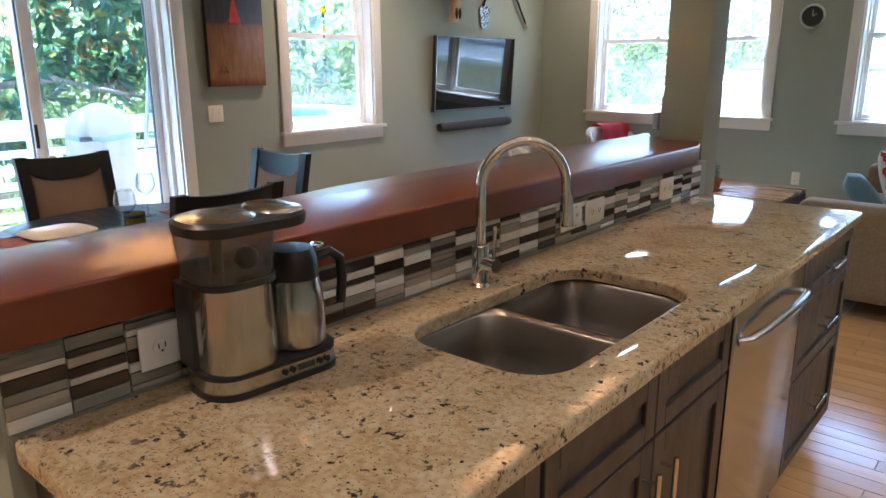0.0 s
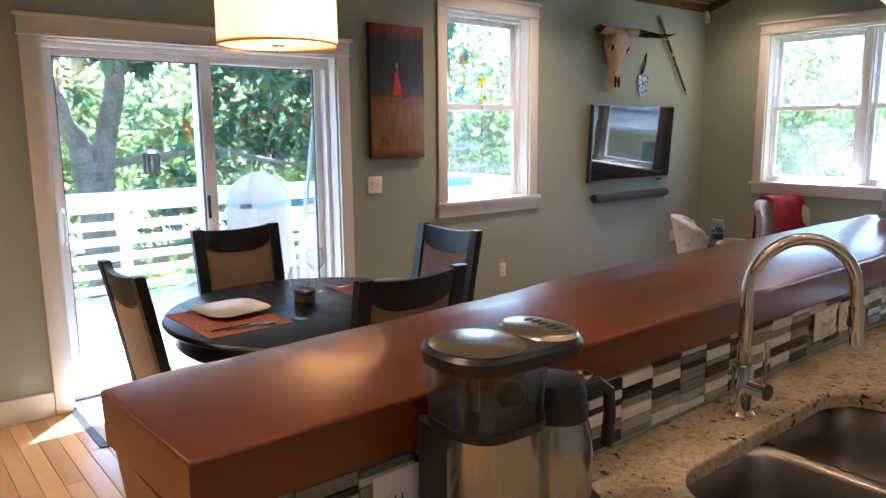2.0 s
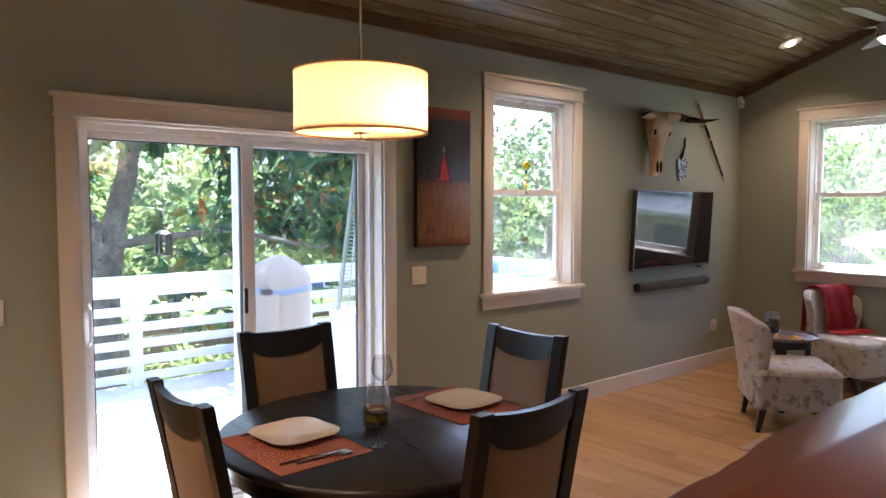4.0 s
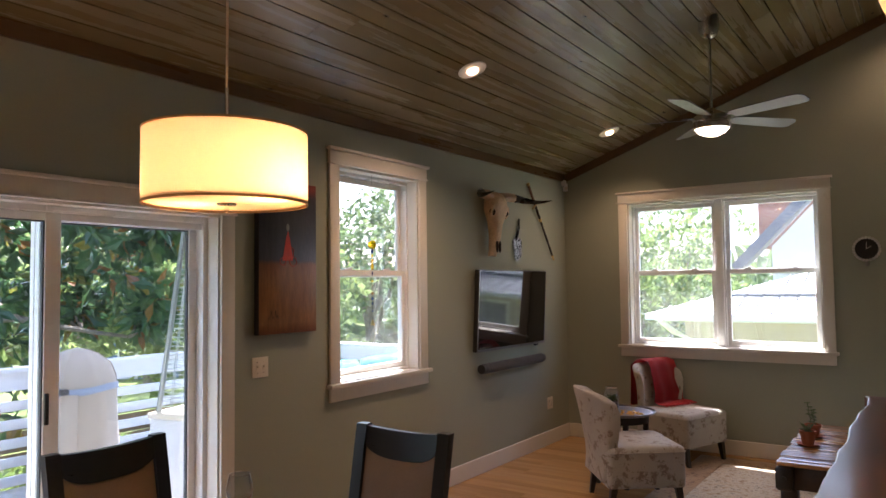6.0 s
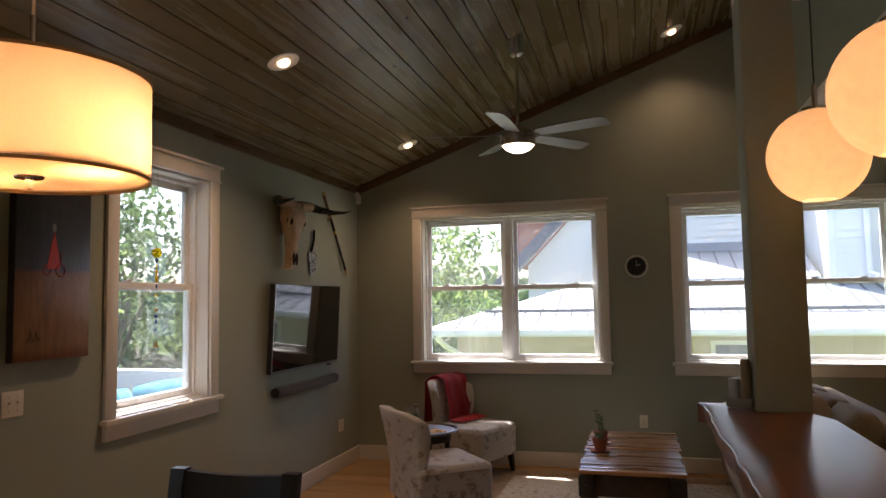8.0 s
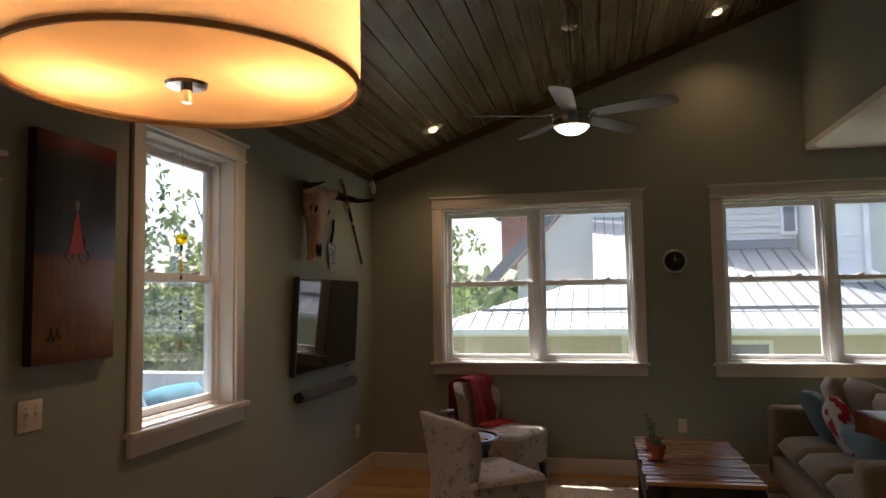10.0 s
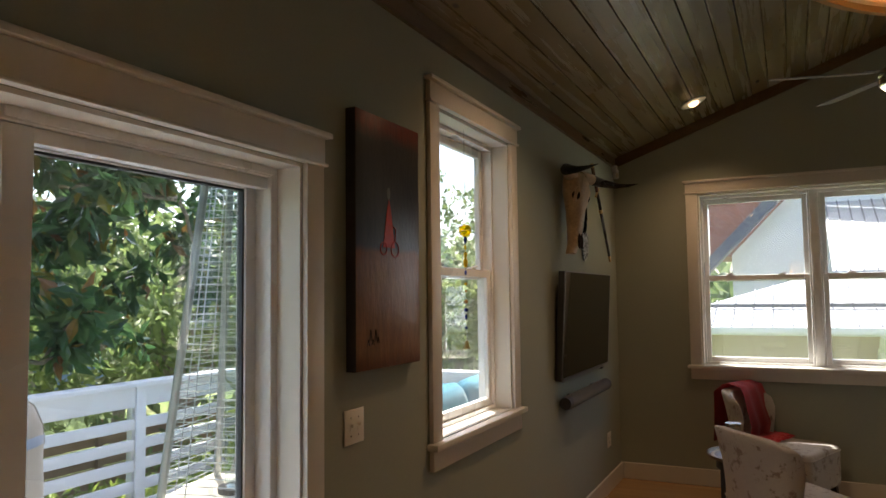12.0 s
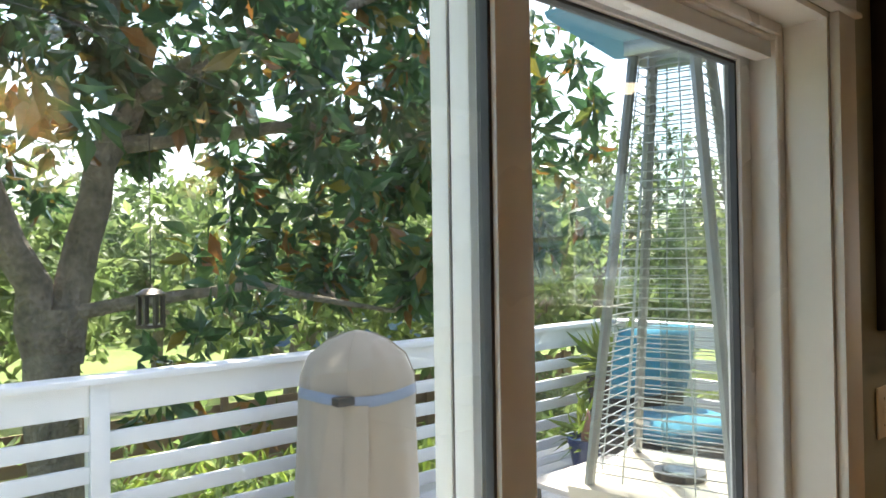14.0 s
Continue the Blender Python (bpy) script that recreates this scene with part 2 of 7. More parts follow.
def granite(name):
    m, nt, p = material(name)
    v = coords(nt)
    base = ramp(nt, noise_out(nt, v, 9, 5, 0.6), [(0.25, (0.24, 0.15, 0.064)), (0.45, (0.37, 0.275, 0.142)), (0.62, (0.45, 0.365, 0.228)), (0.8, (0.28, 0.185, 0.084))])
    c = mixed(nt, base, ramp(nt, noise_out(nt, v, 70, 3), [(0.35, (0.24, 0.165, 0.08)), (0.6, (0.53, 0.455, 0.31))]), 0.38)
    spots = ramp(nt, noise_out(nt, v, 42, 4, 0.7), [(0.585, (0, 0, 0)), (0.625, (1, 1, 1))])
    where = ramp(nt, noise_out(nt, v, 6, 2), [(0.38, (0.25, 0.25, 0.25)), (0.6, (1, 1, 1))])
    fac = mixed(nt, spots, where, 1.0, "MULTIPLY")
    c = mixed(nt, c, (0.025, 0.022, 0.026), fac)
    tiny = ramp(nt, noise_out(nt, v, 190, 2), [(0.63, (0, 0, 0)), (0.68, (1, 1, 1))])
    c = mixed(nt, c, (0.09, 0.06, 0.045), tiny)
    nt.links.new(c, p.inputs["Base Color"])
    p.inputs["Roughness"].default_value = 0.055
    p.inputs["Specular IOR Level"].default_value = 0.6
    return m


def fabric(name, col, col2, scale=260, pattern=0, pat_col=(0.3, 0.2, 0.1), rough=0.9):
    """Woven cloth; pattern: the size of a printed motif, 0 for none."""
    m, nt, p = material(name)
    v = coords(nt)
    c = ramp(nt, noise_out(nt, v, scale, 3, 0.7), [(0.3, col), (0.7, col2)])
    c = mixed(nt, c, ramp(nt, noise_out(nt, v, 5, 2), [(0.3, scaled(col, 0.9)), (0.7, col2)]), 0.3)
    if pattern:
        f = ramp(nt, noise_out(nt, v, pattern, 5, 0.75), [(0.54, (0, 0, 0)), (0.6, (1, 1, 1))])
        c = mixed(nt, c, pat_col, f)
    nt.links.new(c, p.inputs["Base Color"])
    p.inputs["Roughness"].default_value = rough
    p.inputs["Sheen Weight"].default_value = 0.25
    bump(nt, p, noise_out(nt, v, scale, 2), 0.3, 0.002)
    return m


def tones(name, stops, rough=0.2, spec=0.5):
    """One of several plain tones for each object, by chance."""
    m, nt, p = material(name)
    rnd = nt.nodes.new("ShaderNodeObjectInfo").outputs["Random"]
    r = nt.nodes.new("ShaderNodeValToRGB")
    r.color_ramp.interpolation = "CONSTANT"
    while len(r.color_ramp.elements) < len(stops):
        r.color_ramp.elements.new(0.5)
    for e, (q, c) in zip(r.color_ramp.elements, stops):
        e.position, e.color = q, (*c, 1)
    nt.links.new(rnd, r.inputs[0])
    n = noise_out(nt, coords(nt, (60, 8, 60), True), 1.0, 3)
    nt.links.new(mixed(nt, r.outputs[0], ramp(nt, n, [(0.3, (0.8, 0.8, 0.8)), (0.7, (1.15, 1.15, 1.15))]), 1.0, "MULTIPLY"), p.inputs["Base Color"])
    p.inputs["Roughness"].default_value = rough
    p.inputs["Specular IOR Level"].default_value = spec
    return m


WALL = painted("sage_wall_paint", (0.310, 0.335, 0.270), 0.75, 0.05, 0.9, 90, 0.12)
TRIM = painted("white_trim_paint", (0.69, 0.665, 0.60), 0.35, 0.03, 2.0, 40, 0.04)
VINYL = painted("white_vinyl", (0.80, 0.81, 0.80), 0.3, 0.02, 3.0, 40, 0.0)
CEIL_WHITE = painted("white_ceiling_paint", (0.78, 0.76, 0.72), 0.8, 0.03, 1.0, 80, 0.1)
CEIL_WOOD = wooden("stained_pine_boards", (0.150, 0.116, 0.056), (0.195, 0.152, 0.076), 0.26, 1, 24, 11, island=True, knots=True, tint=0.08, relief=0.05)
CROWN = wooden("stained_pine_trim", (0.07, 0.038, 0.014), (0.17, 0.095, 0.035), 0.3, 1, 14, 20)
FLOOR = wooden("maple_floor_plank", (0.42, 0.235, 0.090), (0.58, 0.365, 0.165), 0.17, 0, 10, 14, shift=True, tint=0.13, relief=0.03)
FLOOR_REST = wooden("maple_floor", (0.42, 0.235, 0.090), (0.58, 0.365, 0.165), 0.17, 0, 10, 14, island=True, tint=0.13, relief=0.03)
BAR = wooden("cherry_slab", (0.140, 0.032, 0.006), (0.180, 0.043, 0.009), 0.30, 1, 12, 9, relief=0.0, coat=0.2, uneven=0.1)
GRANITE = granite("speckled_granite")
CABINET = wooden("espresso_cabinet", (0.026, 0.020, 0.017), (0.050, 0.040, 0.034), 0.36, 2, 10, 30, relief=0.05)
STEEL = metal("brushed_steel", (0.56, 0.55, 0.53), 0.19, 2, 0.08)
STEEL_LID = metal("lid_steel", (0.60, 0.56, 0.50), 0.22)
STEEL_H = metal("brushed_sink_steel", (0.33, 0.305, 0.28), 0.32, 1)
CHROME = metal("polished_chrome", (0.86, 0.86, 0.87), 0.05)
NICKEL = metal("brushed_nickel", (0.60, 0.57, 0.53), 0.22, 2)
BLACK = painted("black_plastic", (0.016, 0.016, 0.017), 0.38, 0.1, 4, 200, 0.05)
BLACKWOOD = wooden("black_stained_wood", (0.007, 0.006, 0.006), (0.017, 0.014, 0.013), 0.33, 0, 8, 25, relief=0.01, tint=0.1)
# Window and door panes carry a little painted-in glare haze.
GLASS = glassy("window_glass", (0.97, 0.985, 0.975), 1.85, glare_haze=0.032)
DOORGLASS = glassy("door_glass", (0.97, 0.985, 0.975), 1.85, glare_haze=0.005)
GROUT = painted("pale_grout", (0.50, 0.48, 0.43), 0.85, 0.08, 4, 120, 0.2)
PLATE = painted("almond_plastic", (0.72, 0.67, 0.56), 0.4, 0.02, 4, 100, 0.0)
RAILPAINT = painted("white_deck_paint", (0.78, 0.79, 0.80), 0.5, 0.05, 3, 60, 0.1)
DECK = painted("grey_deck_paint", (0.50, 0.51, 0.53), 0.6, 0.10, 2, 80, 0.25)
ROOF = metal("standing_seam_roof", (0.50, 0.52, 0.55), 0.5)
# Darker than the sheet: the shade along the seams is put into the colour.
SEAM = metal("dark_shaded_seam", (0.20, 0.21, 0.23), 0.5)
SIDING = painted("pale_siding", (0.62, 0.62, 0.58), 0.7, 0.05, 2, 50, 0.1)

# ---- the shell of the house ----
XW, YN, XE, YS = -4.61, 7.02, 2.6, -3.2
EAVE, SLOPE = 2.735, 0.365
KIT_X, KIT_Y, KIT_Z = -1.45, 3.32, 2.75
HEAD_X = -0.77


def vault(x):
    return EAVE + SLOPE * (x - XW)


def wall_cells(bm, axis, p0, p1, a0, a1, z0, z1, holes):
    """A wall between two planes, with rectangular holes (a0, a1, z0, z1) through it."""
    aa = sorted({a0, a1, *(h[0] for h in holes), *(h[1] for h in holes)})
    zz = sorted({z0, z1, *(h[2] for h in holes), *(h[3] for h in holes)})
    for b0, b1 in zip(aa, aa[1:]):
        for c0, c1 in zip(zz, zz[1:]):
            if any(h[0] <= b0 and b1 <= h[1] and h[2] <= c0 and c1 <= h[3] for h in holes):
                continue
            if axis == "x":
                box(bm, p0, p1, b0, b1, c0, c1)
            else:
                box(bm, b0, b1, p0, p1, c0, c1)
    bmesh.ops.remove_doubles(bm, verts=bm.verts, dist=1e-4)
    seen = {}
    for f in bm.faces:
        seen.setdefault(tuple(round(v, 3) for v in f.calc_center_median()), []).append(f)
    bmesh.ops.delete(bm, geom=[f for fs in seen.values() if len(fs) > 1 for f in fs], context="FACES_ONLY")
    return bm


SL = (0.853, 2.584, -0.02, 1.981)
WW = (3.520, 4.402, 0.960, 2.384)
NA = (-3.927, -2.203, 0.972, 2.382)
NB = (-1.468, 0.256, 0.972, 2.382)
CASE = 0.088

wall = wall_cells(B(), "x", XW - 0.19, XW, YS - 0.19, YN, -0.3, EAVE + 0.02, [SL, WW])
single("wall_west", wall, WALL, "sage green painted wall beside the dining table", "wall", "structure", smooth=False)
wall = wall_cells(B(), "y", YN, YN + 0.19, XW - 0.19, XE + 0.19, -0.3, EAVE + 0.02, [NA, NB])
prism(wall, [(XW, EAVE + 0.02), (XE + 0.19, EAVE + 0.02), (XE + 0.19, 3.0), (0.2, vault(0.2) + 0.02)], YN, YN + 0.19, "y")
single("wall_north", wall, WALL, "sage green painted gable wall with wide windows", "wall", "structure", smooth=False)
single("wall_east", box(B(), XE, XE + 0.19, YS - 0.19, YN, -0.3, 3.0), WALL, "sage green painted wall behind the kitchen", "wall", "structure", smooth=False)
single("wall_south", prism(B(), [(XW, -0.3), (XE, -0.3), (XE, 3.0), (0.2, vault(0.2)), (XW, vault(XW))], YS - 0.19, YS, "y"), WALL, "sage green painted wall of the kitchen end", "wall", "structure", smooth=False)

# Ceilings: stained boards along the vault, flat white ceilings over the kitchen and the east bay.
cb = B()
ang = math.atan(SLOPE)
w = 0.1365
n_boards = int(((0.2 - XW + 0.02) / math.cos(ang)) / w) + 1
rnd = random.Random(5)
for i in range(n_boards):
    s0 = -0.02 + i * w
    y = YS
    while y < YN:
        ln = min(rnd.uniform(1.8, 3.9), YN - y)
        if YN - (y + ln) < 0.4:
            ln = YN - y
        d0, d1 = 0.0, 0.018
        c, s_ = math.cos(ang), math.sin(ang)
        g = 0.0045
        prof = [(s0 + g, d0), (s0 + w - g, d0), (s0 + w, d0 + 0.011), (s0 + w, d1), (s0, d1), (s0, d0 + 0.011)]
        pts = [(XW + a * c - b_ * s_, EAVE + a * s_ + b_ * c) for a, b_ in prof]
        va = [cb.verts.new((p[0], y + 0.0006, p[1])) for p in pts]
        vb = [cb.verts.new((p[0], y + ln - 0.0006, p[1])) for p in pts]
        cb.faces.new(va)
        cb.faces.new(vb[::-1])
        for k in range(6):
            cb.faces.new((va[k], vb[k], vb[(k + 1) % 6], va[(k + 1) % 6]))
        y += ln
single("ceiling", cb, CEIL_WOOD, "dark stained tongue-and-groove pine ceiling with knots", "ceiling", "structure", smooth=False)
rb = prism(B(), [(XW - 0.6, vault(XW - 0.6) + 0.06), (0.2, vault(0.2) + 0.06), (0.2, vault(0.2) + 0.2), (XW - 0.6, vault(XW - 0.6) + 0.2)], YS - 0.5, YN + 0.5, "y")
prism(rb, [(0.2, vault(0.2) + 0.06), (XE + 0.6, 2.9), (XE + 0.6, 3.04), (0.2, vault(0.2) + 0.2)], YS - 0.5, YN + 0.5, "y")
single("roof", rb, painted("dark_roof", (0.12, 0.12, 0.12), 0.8), "dark roof over the house", "roof", "structure", smooth=False)
kb = box(B(), KIT_X, XE, YS, KIT_Y, KIT_Z, KIT_Z + 0.05)
box(kb, HEAD_X, XE, KIT_Y, YN, KIT_Z + 0.005, KIT_Z + 0.055)
single("ceiling_flat", kb, CEIL_WHITE, "flat white painted ceiling over the kitchen", "ceiling", "structure", smooth=False)
hb = prism(B(), [(KIT_X, KIT_Z + 0.05), (KIT_X + 0.1, KIT_Z + 0.05), (KIT_X + 0.1, vault(KIT_X + 0.1)), (KIT_X, vault(KIT_X))], YS, KIT_Y, "y")
prism(hb, [(KIT_X + 0.1, KIT_Z + 0.05), (HEAD_X, KIT_Z + 0.05), (HEAD_X, vault(HEAD_X)), (KIT_X + 0.1, vault(KIT_X + 0.1))], KIT_Y - 0.1, KIT_Y, "y")
prism(hb, [(HEAD_X, KIT_Z + 0.055), (HEAD_X + 0.1, KIT_Z + 0.055), (HEAD_X + 0.1, vault(HEAD_X + 0.1)), (HEAD_X, vault(HEAD_X))], KIT_Y, YN, "y")
single("wall_header", hb, WALL, "sage green wall above the kitchen opening", "wall", "structure", smooth=False)

# Crown boards where the vault meets the walls.
tb = box(B(), XW, XW + 0.02, YS, YN - 0.02, EAVE - 0.075, EAVE + 0.004)
single("trim_west", tb, CROWN, "brown stained pine crown board", "trim", "structure", smooth=False)
tb = prism(B(), [(XW + 0.02, vault(XW + 0.02) - 0.085), (HEAD_X, vault(HEAD_X) - 0.085), (HEAD_X, vault(HEAD_X) + 0.003), (XW + 0.02, vault(XW + 0.02) + 0.003)], YN - 0.02, YN, "y")
single("trim_north", tb, CROWN, "brown stained pine crown board along the gable", "trim", "structure", smooth=False)


# Baseboards
def baseboard(name, x0, x1, y0, y1):
    b = box(B(), x0, x1, y0, y1, 0, 0.135, b=0.004, seg=1)
    return single(name, b, TRIM, "white painted baseboard", "baseboard", "structure")


baseboard("baseboard_1", XW, XW + 0.018, 2.674, YN)
baseboard("baseboard_2", XW, XW + 0.018, YS, 0.763)
baseboard("baseboard_3", XW + 0.02, XE, YN - 0.018, YN)


def window_trim(th, w_, z0, z1, ears=0.020):
    """Side casings, fillet, head casing and cap round an opening w_ wide, in the thing's own axes: x along the wall, y outwards."""
    c = CASE
    boxpart("casing", (-c, 0, -0.020, 0, z0, z1), TRIM, th, 0.002)
    boxpart("casing", (w_, w_ + c, -0.020, 0, z0, z1), TRIM, th, 0.002)
    boxpart("fillet", (-c - 0.010, w_ + c + 0.010, -0.032, 0, z1 + 0.001, z1 + 0.011), TRIM, th, 0.003)
    boxpart("head_casing", (-c - 0.002, w_ + c + 0.002, -0.023, 0, z1 + 0.012, z1 + 0.092), TRIM, th, 0.002)
    boxpart("cap", (-c - ears, w_ + c + ears, -0.042, 0, z1 + 0.093, z1 + 0.111), TRIM, th, 0.003)


def window(name, x, y, rz, w_, z0, z1, units, label):
    """A window of double-hung units in a cased opening."""
    th = thing(name, label, "window", x, y, 0, rz, kind="structure")
    window_trim(th, w_, z0, z1)
    c = CASE
    boxpart("window_sill", (-c - 0.022, w_ + c + 0.022, -0.05, 0.0, z0 - 0.028, z0 - 0.001), TRIM, th, 0.004)
    boxpart("sill_board", (0.0, w_, 0.0, 0.115, z0 - 0.028, z0 + 0.002), TRIM, th, 0.001)
    boxpart("apron", (-c, w_ + c, -0.022, 0, z0 - 0.115, z0 - 0.029), TRIM, th, 0.002)
    # jamb liners
    boxpart("jamb", (0.0, 0.014, 0.0, 0.185, z0 + 0.003, z1), TRIM, th)
    boxpart("jamb", (w_ - 0.014, w_, 0.0, 0.185, z0 + 0.003, z1), TRIM, th)
    boxpart("jamb", (0.014, w_ - 0.014, 0.0, 0.185, z1 - 0.014, z1), TRIM, th)
    mull = 0.062
    uw = (w_ - 0.028 - mull * (units - 1)) / units
    for i in range(units - 1):
        m0 = 0.014 + uw * (i + 1) + mull * i
        boxpart("mullion", (m0, m0 + mull, 0.075, 0.18, z0 + 0.003, z1 - 0.014), VINYL, th, 0.003)
    zm = (z0 + z1) / 2
    for i in range(units):
        u0 = 0.014 + (uw + mull) * i
        u1 = u0 + uw
        fr = B()
        for d in ((u0, u0 + 0.014, 0.09, 0.18, z0 + 0.003, z1 - 0.014), (u1 - 0.014, u1, 0.09, 0.18, z0 + 0.003, z1 - 0.014),
                  (u0 + 0.014, u1 - 0.014, 0.09, 0.18, z1 - 0.036, z1 - 0.014), (u0 + 0.014, u1 - 0.014, 0.09, 0.18, z0 + 0.003, z0 + 0.022)):
            box(fr, *d, b=0.002, seg=1)
        part("window_frame", fr, VINYL, th)
        a0, a1 = u0 + 0.016, u1 - 0.016
        for nm, d0, lo, hi in (("lower_sash", 0.105, z0 + 0.022, zm + 0.026), ("upper_sash", 0.142, zm - 0.024, z1 - 0.037)):
            sb = B()
            for d in ((a0, a0 + 0.036, d0, d0 + 0.033, lo, hi), (a1 - 0.036, a1, d0, d0 + 0.033, lo, hi),
                      (a0 + 0.036, a1 - 0.036, d0, d0 + 0.033, hi - 0.040, hi), (a0 + 0.036, a1 - 0.036, d0, d0 + 0.033, lo, lo + 0.04)):
                box(sb, *d, b=0.003, seg=1)
            sash = part(nm, sb, VINYL, th)
            pane = boxpart("pane", (a0 + 0.034, a1 - 0.034, d0 + 0.014, d0 + 0.018, lo + 0.036, hi - 0.03), GLASS, sash, label="clear window glass")
            pane.visible_shadow = False
            if nm == "lower_sash":
                for k in (0.25, 0.75):
                    lx = a0 + (a1 - a0) * k
                    lk = box(B(), lx - 0.028, lx + 0.028, d0 + 0.002, d0 + 0.028, hi, hi + 0.011, b=0.003)
                    box(lk, lx - 0.006, lx + 0.03, d0 - 0.008, d0 + 0.012, hi + 0.011, hi + 0.019, b=0.003)
                    part("sash_lock", lk, VINYL, sash)
    return th


window("window_1", XW, WW[0], 90, WW[1] - WW[0], WW[2], WW[3], 1, "white double-hung window with craftsman casing")
window("window_2", NA[0], YN, 0, NA[1] - NA[0], NA[2], NA[3], 2, "wide white twin double-hung window in the gable wall")
window("window_3", NB[0], YN, 0, NB[1] - NB[0], NB[2], NB[3], 2, "white twin double-hung window behind the sofa")

# Sliding glass door
sd = thing("door_1", "white sliding glass door, closed, to the deck", "sliding door", XW, SL[0], 0, 90, kind="structure")
sw, sz = SL[1] - SL[0], SL[3]
window_trim(sd, sw, 0, sz)
for d in ((0, 0.012, 0, 0.088, 0.0, sz), (sw - 0.012, sw, 0, 0.088, 0.0, sz), (0.012, sw - 0.012, 0, 0.088, sz - 0.012, sz)):
    boxpart("jamb", d, TRIM, sd)
fr = B()
for d in ((0.0, 0.028, 0.089, 0.21, 0.0, sz), (sw - 0.040, sw, 0.089, 0.21, 0.0, sz), (0.028, sw - 0.040, 0.089, 0.21, sz - 0.042, sz)):
    box(fr, *d, b=0.003, seg=1)
part("door_frame", fr, VINYL, sd)
boxpart("threshold", (0.0, sw, 0.0, 0.24, -0.018, 0.022), metal("sill_aluminium", (0.5, 0.5, 0.5), 0.4), sd, 0.003)
meet = 1.774 - SL[0]
boxpart("track_cover", (meet + 0.001, sw - 0.041, 0.100, 0.136, sz - 0.078, sz - 0.043), VINYL, sd, 0.003)
boxpart("track_stop", (meet - 0.075, sw - 0.041, 0.078, 0.0885, sz - 0.036, sz - 0.0125), VINYL, sd, 0.002)
GASKET = painted("dark_gasket", (0.05, 0.055, 0.06), 0.6)
for nm, a0, a1, d0, left, right in (("sliding_panel", 0.030, meet, 0.095, 0.044, 0.072), ("fixed_panel", 1.700 - SL[0], sw - 0.042, 0.146, 0.062, 0.046)):
    pb = B()
    for d in ((a0, a0 + left, d0, d0 + 0.040, 0.024, sz - 0.044), (a1 - right, a1, d0, d0 + 0.040, 0.024, sz - 0.044),
              (a0 + left, a1 - right, d0, d0 + 0.040, sz - 0.080, sz - 0.044), (a0 + left, a1 - right, d0, d0 + 0.040, 0.024, 0.024 + 0.085)):
        box(pb, *d, b=0.004, seg=2)
    pn = part(nm, pb, VINYL, sd)
    g0, g1 = a0 + left, a1 - right
    gk = B()
    for d in ((g0, g0 + 0.006, d0 + 0.009, d0 + 0.031, 0.11, sz - 0.081), (g1 - 0.006, g1, d0 + 0.009, d0 + 0.031, 0.11, sz - 0.081), (g0 + 0.006, g1 - 0.006, d0 + 0.009, d0 + 0.031, sz - 0.087, sz - 0.081)):
        box(gk, *d)
    part("gasket", gk, GASKET, pn, "dark rubber glazing gasket", smooth=False)
    pane = boxpart("pane", (g0 + 0.002, g1 - 0.002, d0 + 0.016, d0 + 0.022, 0.1, sz - 0.079), DOORGLASS, pn, label="clear door glass")
    pane.visible_shadow = False
    if nm == "sliding_panel":
        hb = tube(B(), [(a0 + 0.024, d0, 0.90), (a0 + 0.024, d0 - 0.035, 0.925), (a0 + 0.024, d0 - 0.04, 1.0), (a0 + 0.024, d0 - 0.035, 1.075), (a0 + 0.024, d0, 1.10)], 0.008)
        part("handle", hb, VINYL, pn, "white pull handle")
        boxpart("latch", (a1 - 0.068, a1 - 0.050, d0 - 0.012, d0, 0.98, 1.12), BLACK, pn, 0.003)
    else:
        boxpart("weatherstrip", (a0 + 0.003, a0 + 0.050, d0 + 0.041, d0 + 0.044, 0.03, sz - 0.05), GASKET, pn)
        boxpart("screen_stile", (a0, a0 + 0.055, d0 + 0.045, d0 + 0.083, 0.024, sz - 0.044), VINYL, pn, 0.004)

# Post at the end of the bar
single("post", box(B(), KIT_X, -1.26, 3.13, KIT_Y, 0, KIT_Z, b=0.003), WALL, "square painted post at the end of the bar", "post", "structure")

# ---- lamps ----
WARM, AMBER, SOFT = (1.0, 0.62, 0.33), (1.0, 0.53, 0.25), (1.0, 0.76, 0.52)
SHADE = shade_cloth("linen_shade", (0.93, 0.86, 0.72), 0.55)
OPAL = shade_cloth("opal_glass", (0.96, 0.88, 0.74), 0.6, 30)
BULB = glowing("lit_bulb", (1.0, 0.78, 0.5), 3.0)
LENS = glowing("lit_lens", (1.0, 0.60, 0.28), 1.3)


def point(name, x, y, z, watts, col=WARM, r=0.03):
    lp = new(name, bpy.data.lights.new(name, "POINT"))
    lp.data.energy, lp.data.color, lp.data.shadow_soft_size = watts, col, r
    lp.location = (x, y, z)
    return lp


# Drum pendant over the dining table
DX, DY, DZ = -3.030, 1.371, 1.820
dp = thing("pendant_lamp", "lit drum pendant lamp with a cream linen shade", "pendant lamp", DX, DY, DZ)
R, H = 0.225, 0.200
sh = lathe(B(), [(R, 0), (R, H), (R - 0.003, H), (R - 0.003, 0), (R, 0)], seg=64)
part("shade", sh, SHADE, dp, "cream linen drum shade")
for z_ in (0.0, H):
    rg = lathe(B(), [(R + 0.0015, z_ - 0.003), (R + 0.0015, z_ + 0.003), (R - 0.004, z_ + 0.003), (R - 0.004, z_ - 0.003), (R + 0.0015, z_ - 0.003)], seg=64)
    part("shade_rim", rg, painted("shade_band", (0.45, 0.30, 0.14), 0.8), dp)
